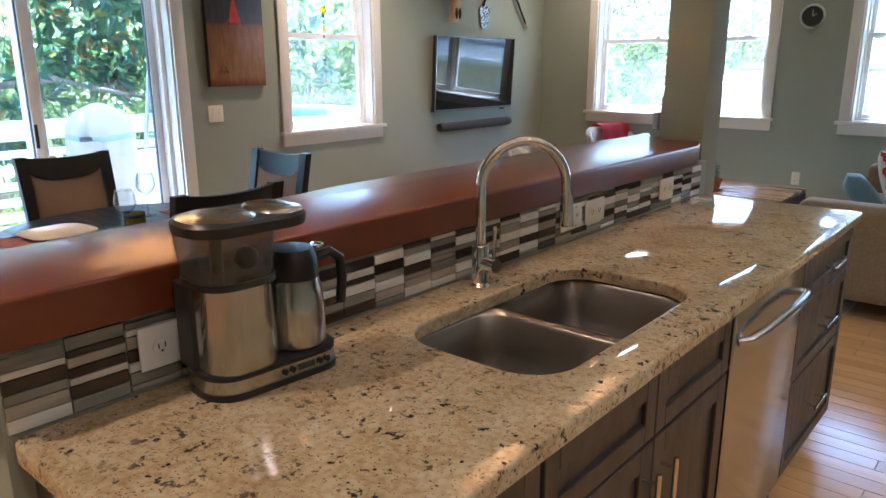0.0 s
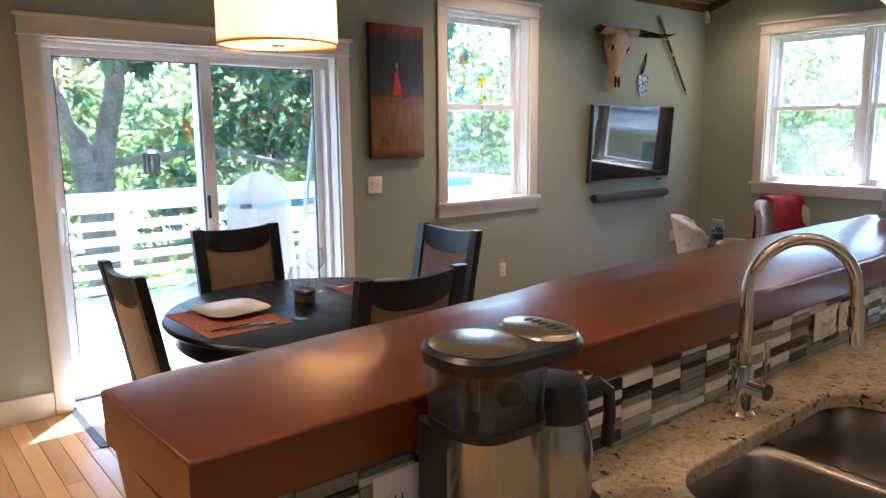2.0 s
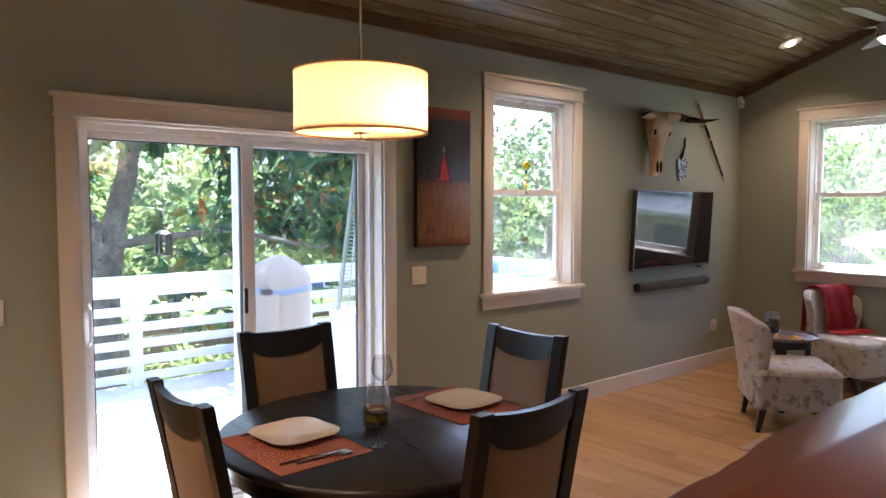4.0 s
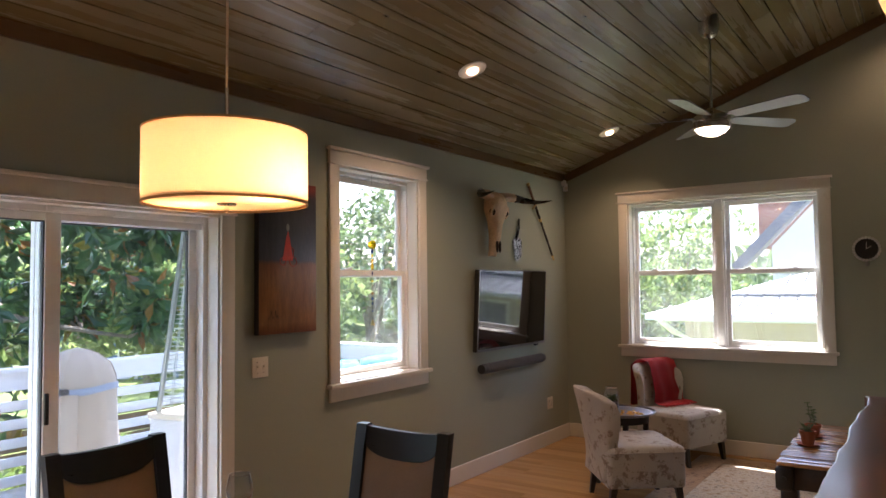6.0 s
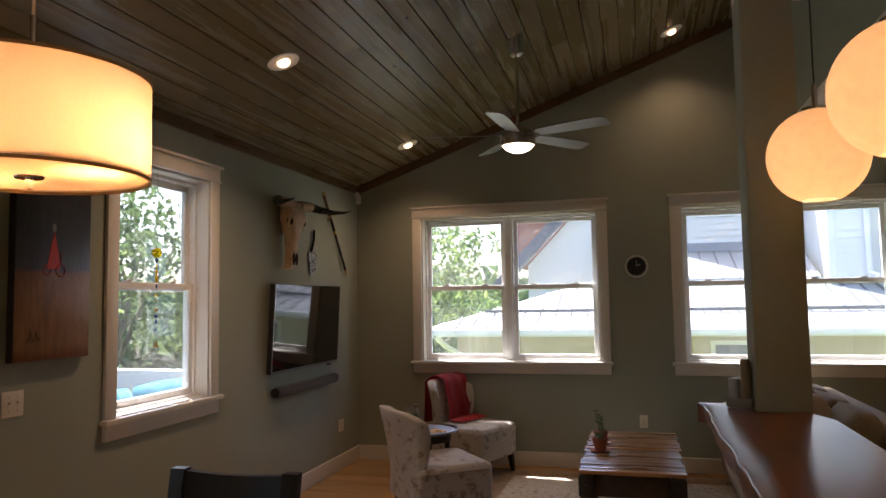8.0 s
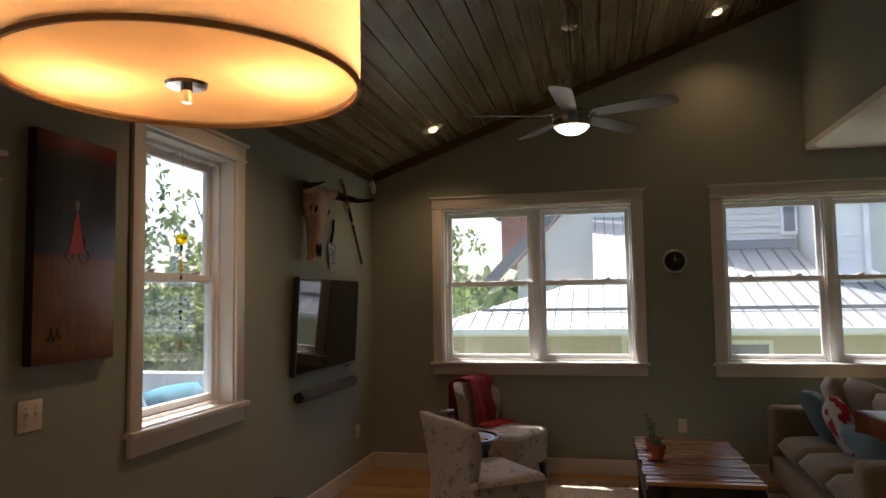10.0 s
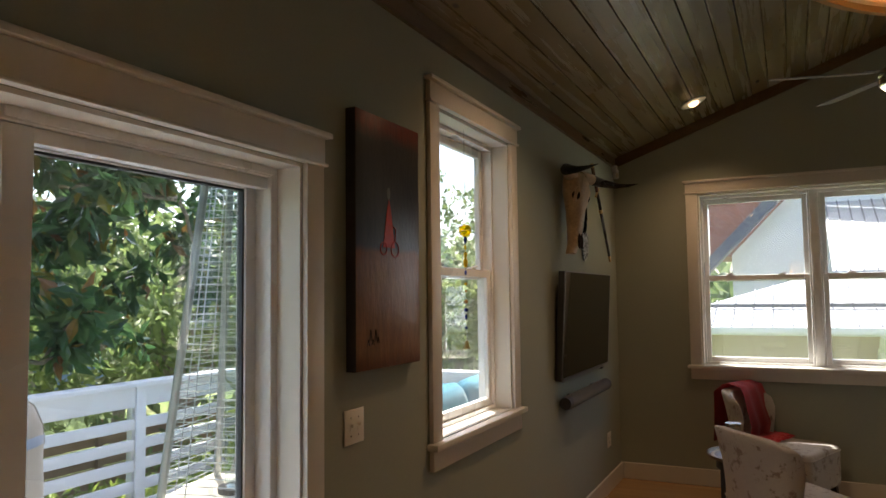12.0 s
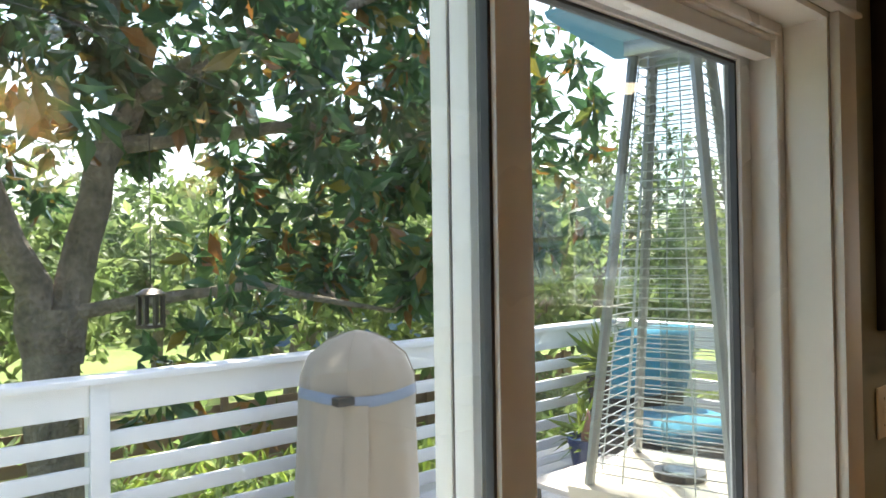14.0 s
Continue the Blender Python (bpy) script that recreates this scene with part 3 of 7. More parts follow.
df = lathe(B(), [(0, 0.006), (R - 0.005, 0.006), (R - 0.005, 0.010), (0, 0.010)], seg=64)
part("diffuser", df, shade_cloth("opal_diffuser", (0.95, 0.84, 0.62), 0.6, 8), dp, "frosted diffuser disc")
fb = lathe(B(), [(0, -0.003), (0.026, -0.003), (0.028, 0.001), (0.026, 0.005), (0, 0.005)], seg=24)
cyl(fb, (0, 0, -0.024), (0, 0, -0.003), 0.0075)
part("finial", fb, CHROME, dp, "chrome finial")
part("stem", cyl(B(), (0, 0, 0.01), (0, 0, 0.33), 0.006), NICKEL, dp)
ceil_z = vault(DX) - DZ
part("cord", tube(B(), [(0, 0, 0.33), (0.002, 0, 0.6), (0, 0, ceil_z)], 0.0035), painted("clear_cord", (0.45, 0.38, 0.28), 0.5), dp)
part("canopy", lathe(B(), [(0, ceil_z - 0.035), (0.05, ceil_z - 0.035), (0.062, ceil_z - 0.02), (0.062, ceil_z + 0.02), (0, ceil_z + 0.02)]), NICKEL, dp)
for a in (15, 195):
    bx, by = 0.13 * math.cos(radians(a)), 0.13 * math.sin(radians(a))
    part("bulb", ball(B(), (bx, by, 0.115), 0.024, 1, 1, 1.25), BULB, dp)
    part("socket", cyl(B(), (bx * 0.25, by * 0.25, 0.15), (bx, by, 0.15), 0.009), NICKEL, dp)
    point("pendant_bulb", DX + bx, DY + by, DZ + 0.055, 0.78, AMBER, 0.02)

# Globe pendants over the bar
for i in range(3):
    gy = 2.70 - 0.765 * i
    gp = thing("globe_pendant", "lit opal glass globe pendant hanging over the bar", "pendant lamp", -1.30, gy, 2.0, group="globe pendants over the bar")
    prof = [(0.151 * math.sin(radians(a)), 0.151 * math.cos(radians(a))) for a in range(14, 161, 6)]
    part("globe", lathe(B(), prof + [(r - 0.004, z_) for r, z_ in prof[::-1]], seg=40), OPAL, gp, "opal glass globe, open below")
    part("cap", lathe(B(), [(0, 0.155), (0.04, 0.155), (0.042, 0.146), (0.04, 0.141), (0, 0.141)]), NICKEL, gp)
    part("stem", cyl(B(), (0, 0, 0.155), (0, 0, 0.23), 0.009), NICKEL, gp)
    part("cord", cyl(B(), (0, 0, 0.23), (0, 0, KIT_Z - 2.0), 0.0025), BLACK, gp)
    part("canopy", cyl(B(), (0, 0, KIT_Z - 2.0 - 0.02), (0, 0, KIT_Z - 2.0), 0.055), NICKEL, gp)
    part("bulb", ball(B(), (0, 0, 0.01), 0.028), BULB, gp)
    point("globe_bulb", -1.30, gy, 2.0 - 0.02, 0.40, AMBER, 0.03)


def downlight(x, y, z, tilt, watts, col=WARM, name="recessed_light"):
    """A recessed ceiling light with a white ring, lit; also used for unseen fill lights."""
    th = thing(name, "lit recessed ceiling light with a white trim ring", "ceiling light", x, y, z, group="recessed ceiling lights")
    th.matrix_world = pose(x, y, z, 0, -tilt, 0)
    part("trim_ring", lathe(B(), [(0.042, -0.006), (0.095, -0.006), (0.098, 0.0), (0.095, 0.004), (0.042, 0.004), (0.042, -0.006)], seg=40), VINYL, th)
    part("bulb", lathe(B(), [(0, -0.030), (0.022, -0.029), (0.034, -0.022), (0.037, -0.012), (0.037, 0.003), (0, 0.003)], seg=32), LENS, th, "lit lamp face")
    sp = new("recessed_lamp", bpy.data.lights.new("recessed_lamp", "SPOT"))
    sp.data.energy, sp.data.color, sp.data.spot_size, sp.data.spot_blend, sp.data.shadow_soft_size = watts, col, radians(130), 1.0, 0.045
    sp.matrix_world = Matrix.Translation((x, y, z - 0.05))
    return th


tilt_deg = math.degrees(ang)
# The two at y -0.9 are out of view, added to brighten the room.
for x, y, w_ in ((-3.865, 4.02, 14), (-3.865, 6.43, 6), (-1.50, 6.60, 4), (-3.865, -0.9, 20), (-2.0, -0.9, 20)):
    downlight(x, y, vault(x) - 0.002, tilt_deg, w_)
# Unseen kitchen lights, assumed; the x 1.0 row is boosted to fill the dishwasher side.
for x, w_ in ((-0.35, 0.4), (1.0, 8.0)):
    for y in (-1.6, 0.0, 1.6):
        downlight(x, y, KIT_Z - 0.002, 0, w_, SOFT)
# Added fill lamp out of view, to brighten the floor past the worktop.
downlight(0.75, 3.6, KIT_Z - 0.002, 0, 9.0, SOFT)

# ---- kitchen bar ----
TILES = [tones("dark_glass_tile", [(0.0, (0.030, 0.022, 0.018)), (0.5, (0.050, 0.038, 0.030))], 0.1), tones("white_stone_tile", [(0.0, (0.62, 0.59, 0.52)), (0.5, (0.70, 0.68, 0.62))], 0.3),
         tones("taupe_stone_tile", [(0.0, (0.27, 0.25, 0.20)), (0.5, (0.36, 0.33, 0.27))], 0.25), tones("grey_glass_tile", [(0.0, (0.17, 0.17, 0.145)), (0.5, (0.24, 0.24, 0.20))], 0.08)]
TILE_TOP = 1.047
kw = box(B(), -1.40, -1.232, 0.345, 3.13, 0, 1.052, b=0.002)
KNEE = single("wall_knee", kw, WALL, "painted half wall under the bar", "wall", "structure")

# Bar slab with a live edge on the dining side
rnd = random.Random(3)
pts = [(-1.217, 0.315), (-1.217, 2.985), (-1.268, 3.128)]
pts += [(-1.455, 3.128), (-1.455, 3.335), (-1.645, 3.352)]
ylist = [3.30 - 0.055 * i for i in range(54)]
for i, y in enumerate(ylist):
    t_ = (y - 0.32) / 3.0
    pts.append((-1.545 - 0.085 * min(1, t_ * 2.2) + 0.016 * noise.noise((y * 4.0, 3.1, 0)) + 0.006 * noise.noise((y * 17.0, 1.1, 0)), y))
pts.append((-1.535, 0.303))
bm = B()
va = [bm.verts.new((*p, 1.13)) for p in pts]
bm.faces.new(va)
g = bmesh.ops.extrude_face_region(bm, geom=list(bm.faces))
for v in g["geom"]:
    if isinstance(v, bmesh.types.BMVert):
        v.co.z = 1.052
        v.co.x += 0.012 if v.co.x < -1.5 and v.co.y < 3.3 else 0
bmesh.ops.recalc_face_normals(bm, faces=bm.faces)
es = [e for e in bm.edges if all(abs(v.co.z - 1.13) < 1e-5 for v in e.verts) and len(e.link_faces) == 2]
bmesh.ops.bevel(bm, geom=es, offset=0.008, segments=3, profile=0.5, affect="EDGES")
bt = single("bar_counter", bm, BAR, "polished cherry-red wooden bar slab with a live edge", "bar counter")
cb = prism(B(), [(-1.50, 1.05), (-1.24, 1.05), (-1.24, 0.955), (-1.44, 0.955)], 0.308, 0.344, "y")
single("bar_bracket", cb, BAR, "cherry wood bracket under the bar slab", "bracket")

# Granite worktop with a rounded cut-out for the sink
bm = B()
outer = rounded(-1.2245, -0.602, 0.35, 3.075, 0.025, 4)
SX0, SX1, SY0, SY1 = -1.080, -0.708, 1.035, 1.735
inner = rounded(SX0, SX1, SY0, SY1, 0.105, 8)
edges = []
for loop in (outer, inner):
    vs = [bm.verts.new((*p, 0.915)) for p in loop]
    edges += [bm.edges.new((vs[i], vs[(i + 1) % len(vs)])) for i in range(len(vs))]
bmesh.ops.triangle_fill(bm, use_beauty=True, use_dissolve=False, edges=edges, normal=(0, 0, 1))
g = bmesh.ops.extrude_face_region(bm, geom=list(bm.faces))
bmesh.ops.translate(bm, verts=[v for v in g["geom"] if isinstance(v, bmesh.types.BMVert)], vec=(0, 0, -0.032))
bmesh.ops.recalc_face_normals(bm, faces=bm.faces)
es = [e for e in bm.edges if len(e.link_faces) == 2 and abs(e.verts[0].co.z - 0.915) < 1e-5 and abs(e.verts[1].co.z - 0.915) < 1e-5 and e.calc_face_angle(0) > 1]
bmesh.ops.bevel(bm, geom=es, offset=0.007, segments=3, profile=0.5, affect="EDGES")
single("worktop", bm, GRANITE, "polished speckled beige granite worktop", "worktop")

# Undermount double sink
sk = thing("sink", "brushed steel undermount double-bowl sink", "sink", (SX0 + SX1) / 2, (SY0 + SY1) / 2, 0.882)
hx, hy = (SX1 - SX0) / 2 + 0.012, (SY1 - SY0) / 2 + 0.012
for nm, y0, y1 in (("bowl", -hy, -0.012), ("bowl", 0.012, hy)):
    bm = B()
    loops = []
    for inset, z_, r in ((-0.010, 0.0, 0.062), (0.0, -0.004, 0.058), (0.006, -0.012, 0.056), (0.014, -0.10, 0.056), (0.022, -0.165, 0.055), (0.05, -0.188, 0.045), (0.10, -0.193, 0.03)):
        loops.append([bm.verts.new((px, py, z_)) for px, py in rounded(-hx + inset, hx - inset, y0 + inset, y1 - inset, r, 7)])
    for a, b_ in zip(loops, loops[1:]):
        for j in range(len(a)):
            k = (j + 1) % len(a)
            bm.faces.new((a[j], a[k], b_[k], b_[j]))
    bm.faces.new(loops[-1])
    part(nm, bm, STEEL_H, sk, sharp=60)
    part("drain", lathe(B(), [(0, -0.19), (0.03, -0.19), (0.042, -0.1875), (0.044, -0.191)], (0, (y0 + y1) / 2, 0.0)), CHROME, sk)
dv = box(B(), -hx + 0.002, hx - 0.002, -0.0165, 0.0165, -0.030, -0.003, b=0.008, seg=3)
for s_ in (-1, 1):
    for w_ in (-1, 1):
        prism(dv, [(s_ * hx, w_ * 0.01), (s_ * (hx - 0.05), w_ * 0.01), (s_ * (hx - 0.02), w_ * 0.022), (s_ * (hx - 0.006), w_ * 0.045), (s_ * hx, w_ * 0.06)][::1 if s_ * w_ > 0 else -1], -0.014, -0.005)
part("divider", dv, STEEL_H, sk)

# Faucet
fc = thing("faucet", "polished chrome gooseneck kitchen faucet with a pull-down head", "faucet", -1.144, 1.41, 0.915, rz=math.degrees(math.atan2(0.17, 0.144)))
part("base", lathe(B(), [(0, 0), (0.028, 0), (0.028, 0.006), (0.021, 0.012), (0.021, 0.105), (0.0185, 0.11), (0, 0.11)], seg=32), CHROME, fc)
arc = [(0, 0, 0.108), (0, 0, 0.18), (0, 0, 0.255)] + [(0.108 - 0.108 * math.cos(radians(a)), 0, 0.255 + 0.108 * math.sin(radians(a))) for a in range(8, 181, 8)] + [(0.2165, 0, 0.24), (0.219, 0, 0.226)]
part("spout", tube(B(), arc, 0.0125, 16), CHROME, fc)
part("spray_head", tube(B(), [(0.219, 0, 0.228), (0.2205, 0, 0.20), (0.223, 0, 0.155), (0.2235, 0, 0.148)], 0.0155, 16), CHROME, fc)
part("button", box(B(), 0.203, 0.212, -0.006, 0.006, 0.185, 0.205, b=0.002), BLACK, fc)
lv = cyl(B(), (0.01, -0.012, 0.065), (0.03, -0.05, 0.065), 0.017, seg=20)
part("lever_hub", lv, CHROME, fc)
part("lever", tube(B(), [(0.024, -0.040, 0.07), (0.025, -0.042, 0.12), (0.026, -0.044, 0.165)], 0.0045, 10), CHROME, fc)


# Cabinets below the worktop, fronts towards the kitchen (+x)
def shaker(name, y0, y1, z0, z1, parent, rail=0.055):
    """A cabinet front facing +x: a recessed panel framed by stiles and rails."""
    front = boxpart(name, (0, 0.010, y0 + 0.01, y1 - 0.01, z0 + 0.01, z1 - 0.01), CABINET, parent)
    for piece, q in (("stile", (y0, y0 + rail, z0, z1)), ("stile", (y1 - rail, y1, z0, z1)), ("rail", (y0 + rail + 0.0003, y1 - rail - 0.0003, z1 - rail, z1)), ("rail", (y0 + rail + 0.0003, y1 - rail - 0.0003, z0, z0 + rail))):
        boxpart(piece, (0.0005, 0.020, *q), CABINET, front, 0.002, seg=1)
    return front


def bar_pull(parent, y0, z0, y1, z1, off=0.032):
    """A bar handle on two feet."""
    a, b_ = Vector((0.02 + off, y0, z0)), Vector((0.02 + off, y1, z1))
    d = (b_ - a).normalized()
    m = tube(B(), [a, b_], 0.006, 12)
    for k in (0.16, 0.84):
        p = a.lerp(b_, k)
        cyl(m, (0.018, p.y, p.z), (p.x, p.y, p.z), 0.0045, seg=10)
    return part("handle", m, NICKEL, parent, "brushed nickel bar handle")


def cabinet(y0, y1, label, top=0.882):
    th = thing("base_cabinet", label, "cabinet", -0.64, y0, 0)
    w_ = y1 - y0
    bodyb = box(B(), -0.585, -0.001, 0.001, w_ - 0.001, 0.10, top)
    box(bodyb, -0.585, -0.07, 0.001, w_ - 0.001, 0.0, 0.10)
    part("body", bodyb, CABINET, th, smooth=False)
    return th, w_


def cab_door(th, y0, y1, z0, z1, hy=None):
    d = shaker("door", y0, y1, z0, z1, th)
    if hy is not None:
        bar_pull(d, hy, z1 - 0.20, hy, z1 - 0.05)
    return d


def cab_drawer(th, y0, y1, z0, z1, pull=True):
    d = shaker("drawer", y0, y1, z0, z1, th, 0.045)
    if pull:
        m = (y0 + y1) / 2
        bar_pull(d, m - 0.075, (z0 + z1) / 2, m + 0.075, (z0 + z1) / 2)
    return d


th, w_ = cabinet(0.375, 0.890, "espresso brown base cabinet with a shaker door")
cab_drawer(th, 0.004, w_ - 0.004, 0.725, 0.865)
cab_door(th, 0.004, w_ - 0.004, 0.11, 0.718, 0.06)
th, w_ = cabinet(0.895, 1.735, "espresso brown sink cabinet with two shaker doors", 0.66)
h = w_ / 2
cab_drawer(th, 0.004, h - 0.003, 0.725, 0.865, False)
cab_drawer(th, h + 0.003, w_ - 0.004, 0.725, 0.865, False)
cab_door(th, 0.004, h - 0.003, 0.11, 0.718, h - 0.04)
cab_door(th, h + 0.003, w_ - 0.004, 0.11, 0.718, h + 0.045)
th, w_ = cabinet(2.375, 3.03, "espresso brown cabinet with three shaker drawers")
cab_drawer(th, 0.004, w_ - 0.004, 0.715, 0.865)
cab_drawer(th, 0.004, w_ - 0.004, 0.455, 0.708)
cab_drawer(th, 0.004, w_ - 0.004, 0.11, 0.448)
dw = thing("dishwasher", "stainless steel dishwasher under the worktop", "dishwasher", -0.64, 1.745, 0)
boxpart("body", (-0.56, 0.0, 0.0, 0.62, 0.02, 0.878), BLACK, dw)
boxpart("door", (0.0, 0.024, 0.006, 0.614, 0.11, 0.872), STEEL, dw, 0.006, "brushed stainless steel door", 3)
part("handle", tube(B(), [(0.022, 0.045, 0.785), (0.045, 0.055, 0.79), (0.062, 0.12, 0.80), (0.072, 0.31, 0.805), (0.062, 0.50, 0.80), (0.045, 0.565, 0.79), (0.022, 0.575, 0.785)], 0.0125, 14), STEEL, dw, "curved steel bar handle")
boxpart("kick_plate", (-0.05, -0.045, 0.01, 0.61, 0.0, 0.10), BLACK, dw)


# Outlets and switches
def outlet(x, y, z, rz, w_=0.115, kind="outlet", label="", plugs=1, col=PLATE, half=0.058):
    """A wall plate facing local -y, with sockets or rockers."""
    th = thing(kind, label, kind, x, y, z, rz)
    boxpart("plate", (-w_ / 2, w_ / 2, -0.006, 0, -half, half), col, th, 0.003)
    n = max(1, round(w_ / 0.06) - 0)
    n = 1 if w_ < 0.09 else 2
    for i in range(n):
        cx = (i - (n - 1) / 2) * 0.046
        if kind == "outlet":
            for cz in ((-0.02, 0.02) if half > 0.05 else (0.0,)):
                s = lathe(B(), [(0, 0), (0.0165, 0), (0.0165, 0.002), (0, 0.002)], seg=20)
                bmesh.ops.rotate(s, verts=s.verts, matrix=Matrix.Rotation(radians(90), 3, "X"))
                bmesh.ops.translate(s, verts=s.verts, vec=(cx, -0.006, cz))
                sock = part("socket", s, col, th)
                sl = B()
                for q in (-0.006, 0.006):
                    box(sl, cx + q - 0.001, cx + q + 0.001, -0.0088, -0.0078, cz - 0.003, cz + 0.006)
                ball(sl, (cx, -0.0083, cz - 0.008), 0.0024, 1, 0.3, 1, 8, 6)
                part("slot", sl, BLACK, sock, smooth=False)
        else:
            boxpart("toggle_frame", (cx - 0.007, cx + 0.007, -0.0075, -0.006, -0.014, 0.014), col, th)
            tg = box(B(), cx - 0.0045, cx + 0.0045, -0.018, -0.006, 0.0, 0.011, b=0.0015)
            part("toggle", tg, col, th)
    for cz in ((0,) if kind == "outlet" else (-0.03, 0.03)):
        for i in range(n):
            cx = (i - (n - 1) / 2) * 0.046
            sc = ball(B(), (cx, -0.006, cz), 0.003, 1, 0.4, 1, 8, 6)
            part("screw", sc, NICKEL, th)
    return th


WHITEP = painted("white_plastic", (0.78, 0.78, 0.78), 0.35, 0.02, 4, 100, 0.0)


def turned_outlet(y, w_, label, col, kind="outlet"):
    th = outlet(-1.2215, y, 0.990, 90, w_, kind, label, 1, col, 0.039)
    return th


turned_outlet(0.622, 0.125, "white double outlet with a black plug in it", WHITEP)
turned_outlet(1.975, 0.125, "almond switch plate on the mosaic tiles", PLATE, "light switch")
turned_outlet(2.125, 0.125, "almond double outlet on the mosaic tiles", PLATE)
turned_outlet(2.69, 0.125, "almond double outlet near the post", PLATE)
outlet(XW + 0.001, 2.865, 1.126, 90, 0.118, "light switch", "almond double light switch beside the sliding door")
outlet(XW + 0.001, 0.46, 1.105, 90, 0.165, "light switch", "almond triple light switch plate on the wall")
outlet(XW + 0.001, 4.11, 0.36, 90, 0.07, "outlet", "almond wall outlet above the baseboard")
outlet(XW + 0.001, 6.575, 0.40, 90, 0.118, "outlet", "almond wall outlet under the television")
outlet(-1.846, YN - 0.001, 0.44, 0, 0.07, "outlet", "almond wall outlet below the clock")

# Coffee maker
cm = thing("coffee_maker", "stainless steel and black drip coffee maker with a thermal carafe", "coffee maker", -1.134, 0.612, 0.9155, rz=-4)
cm.scale = (0.95, 0.87, 1.03)
part("base", prism(B(), rounded(-0.075, 0.075, 0.0, 0.305, 0.06, 6), 0, 0.012), BLACK, cm)
part("base_band", prism(B(), rounded(-0.073, 0.073, 0.002, 0.303, 0.058, 6), 0.0122, 0.034), STEEL, cm, "brushed steel band with buttons")
part("base_top", prism(B(), rounded(-0.073, 0.073, 0.002, 0.303, 0.058, 6), 0.0342, 0.041), BLACK, cm)
for y in (0.150, 0.168, 0.235, 0.253):
    part("button", cyl(B(), (0.071, y, 0.023), (0.0765, y, 0.023), 0.006, seg=12), BLACK, cm)
boxpart("display", (0.0715, 0.0745, 0.182, 0.222, 0.017, 0.029), painted("dark_display", (0.05, 0.06, 0.05), 0.2), cm, 0.001)


def loft(bm, layers, n=7):
    loops = [[bm.verts.new((px, py, z_)) for px, py in rounded(x0, x1, y0, y1, r, n)] for x0, x1, y0, y1, r, z_ in layers]
    for a, b_ in zip(loops, loops[1:]):
        for j in range(len(a)):
            k = (j + 1) % len(a)
            bm.faces.new((a[j], a[k], b_[k], b_[j]))
    bm.faces.new(loops[0][::-1])
    bm.faces.new(loops[-1])
    return bm


part("tower", loft(B(), [(-0.070, 0.070, 0.010, 0.168, 0.055, 0.0412), (-0.070, 0.070, 0.010, 0.160, 0.055, 0.185)]), STEEL, cm, "brushed steel body")
part("spine", loft(B(), [(-0.072, 0.0, 0.004, 0.03, 0.012, 0.0412), (-0.072, 0.0, 0.004, 0.03, 0.012, 0.185)]), BLACK, cm)
part("collar", loft(B(), [(-0.074, 0.074, 0.004, 0.168, 0.055, 0.1852), (-0.074, 0.074, 0.004, 0.168, 0.055, 0.197)]), BLACK, cm)
SMOKE = glassy("smoked_plastic", (0.50, 0.50, 0.51), 1.6, 0.05, glare_haze=0.10)
part("reservoir", loft(B(), [(-0.072, 0.072, 0.006, 0.164, 0.052, 0.1972), (-0.077, 0.077, -0.004, 0.170, 0.055, 0.272)]), SMOKE, cm, "smoky clear water tank")
part("tube", cyl(B(), (-0.02, 0.075, 0.1975), (-0.02, 0.075, 0.27), 0.012), painted("grey_plastic", (0.12, 0.12, 0.12), 0.3), cm)
part("scoop", ball(B(), (0.02, 0.115, 0.222), 0.024, 1, 1, 0.8), BLACK, cm)
part("lid", loft(B(), [(-0.078, 0.078, -0.008, 0.245, 0.065, 0.2722), (-0.080, 0.080, -0.010, 0.247, 0.066, 0.288), (-0.074, 0.074, -0.004, 0.240, 0.062, 0.294)]), BLACK, cm)
lidm = lathe(B(), [(0, 0.301), (0.03, 0.3005), (0.060, 0.298), (0.073, 0.2945)], (0, 0.069, 0), 40)
part("lid_disc", lidm, STEEL_LID, cm, "brushed steel disc")
part("lid_spout", loft(B(), [(-0.068, 0.068, 0.144, 0.240, 0.046, 0.2942), (-0.064, 0.064, 0.148, 0.236, 0.042, 0.2985), (-0.055, 0.055, 0.155, 0.228, 0.036, 0.3005)]), STEEL_LID, cm)
sl = B()
for k in range(5):
    box(sl, -0.035 + 0.016 * k, -0.031 + 0.016 * k, 0.196, 0.214, 0.3000, 0.3014)
part("vent", sl, BLACK, cm, smooth=False)
cf = lathe(B(), [(0, 0.0415), (0.060, 0.0415), (0.064, 0.047), (0.0645, 0.11), (0.062, 0.140), (0.054, 0.168), (0, 0.168)], (0, 0.229, 0), 40)
car = part("carafe", cf, STEEL, cm, "brushed steel thermal carafe")
part("carafe_lid", lathe(B(), [(0.0545, 0.166), (0.056, 0.172), (0.052, 0.204), (0.045, 0.218), (0, 0.224)], (0, 0.229, 0), 32), BLACK, car)
part("carafe_handle", tube(B(), [(0.012, 0.275, 0.192), (0.018, 0.315, 0.200), (0.022, 0.338, 0.186), (0.022, 0.343, 0.15), (0.020, 0.338, 0.10)], 0.0105, 10), BLACK, car)
part("thumb_lever", lathe(B(), [(0.010, 0.212), (0.015, 0.212), (0.015, 0.217), (0.010, 0.217), (0.010, 0.212)], (0.008, 0.29, 0), 20), CHROME, car)
pl = box(B(), -1.213, -1.186, 0.630, 0.660, 0.975, 1.005, b=0.006)
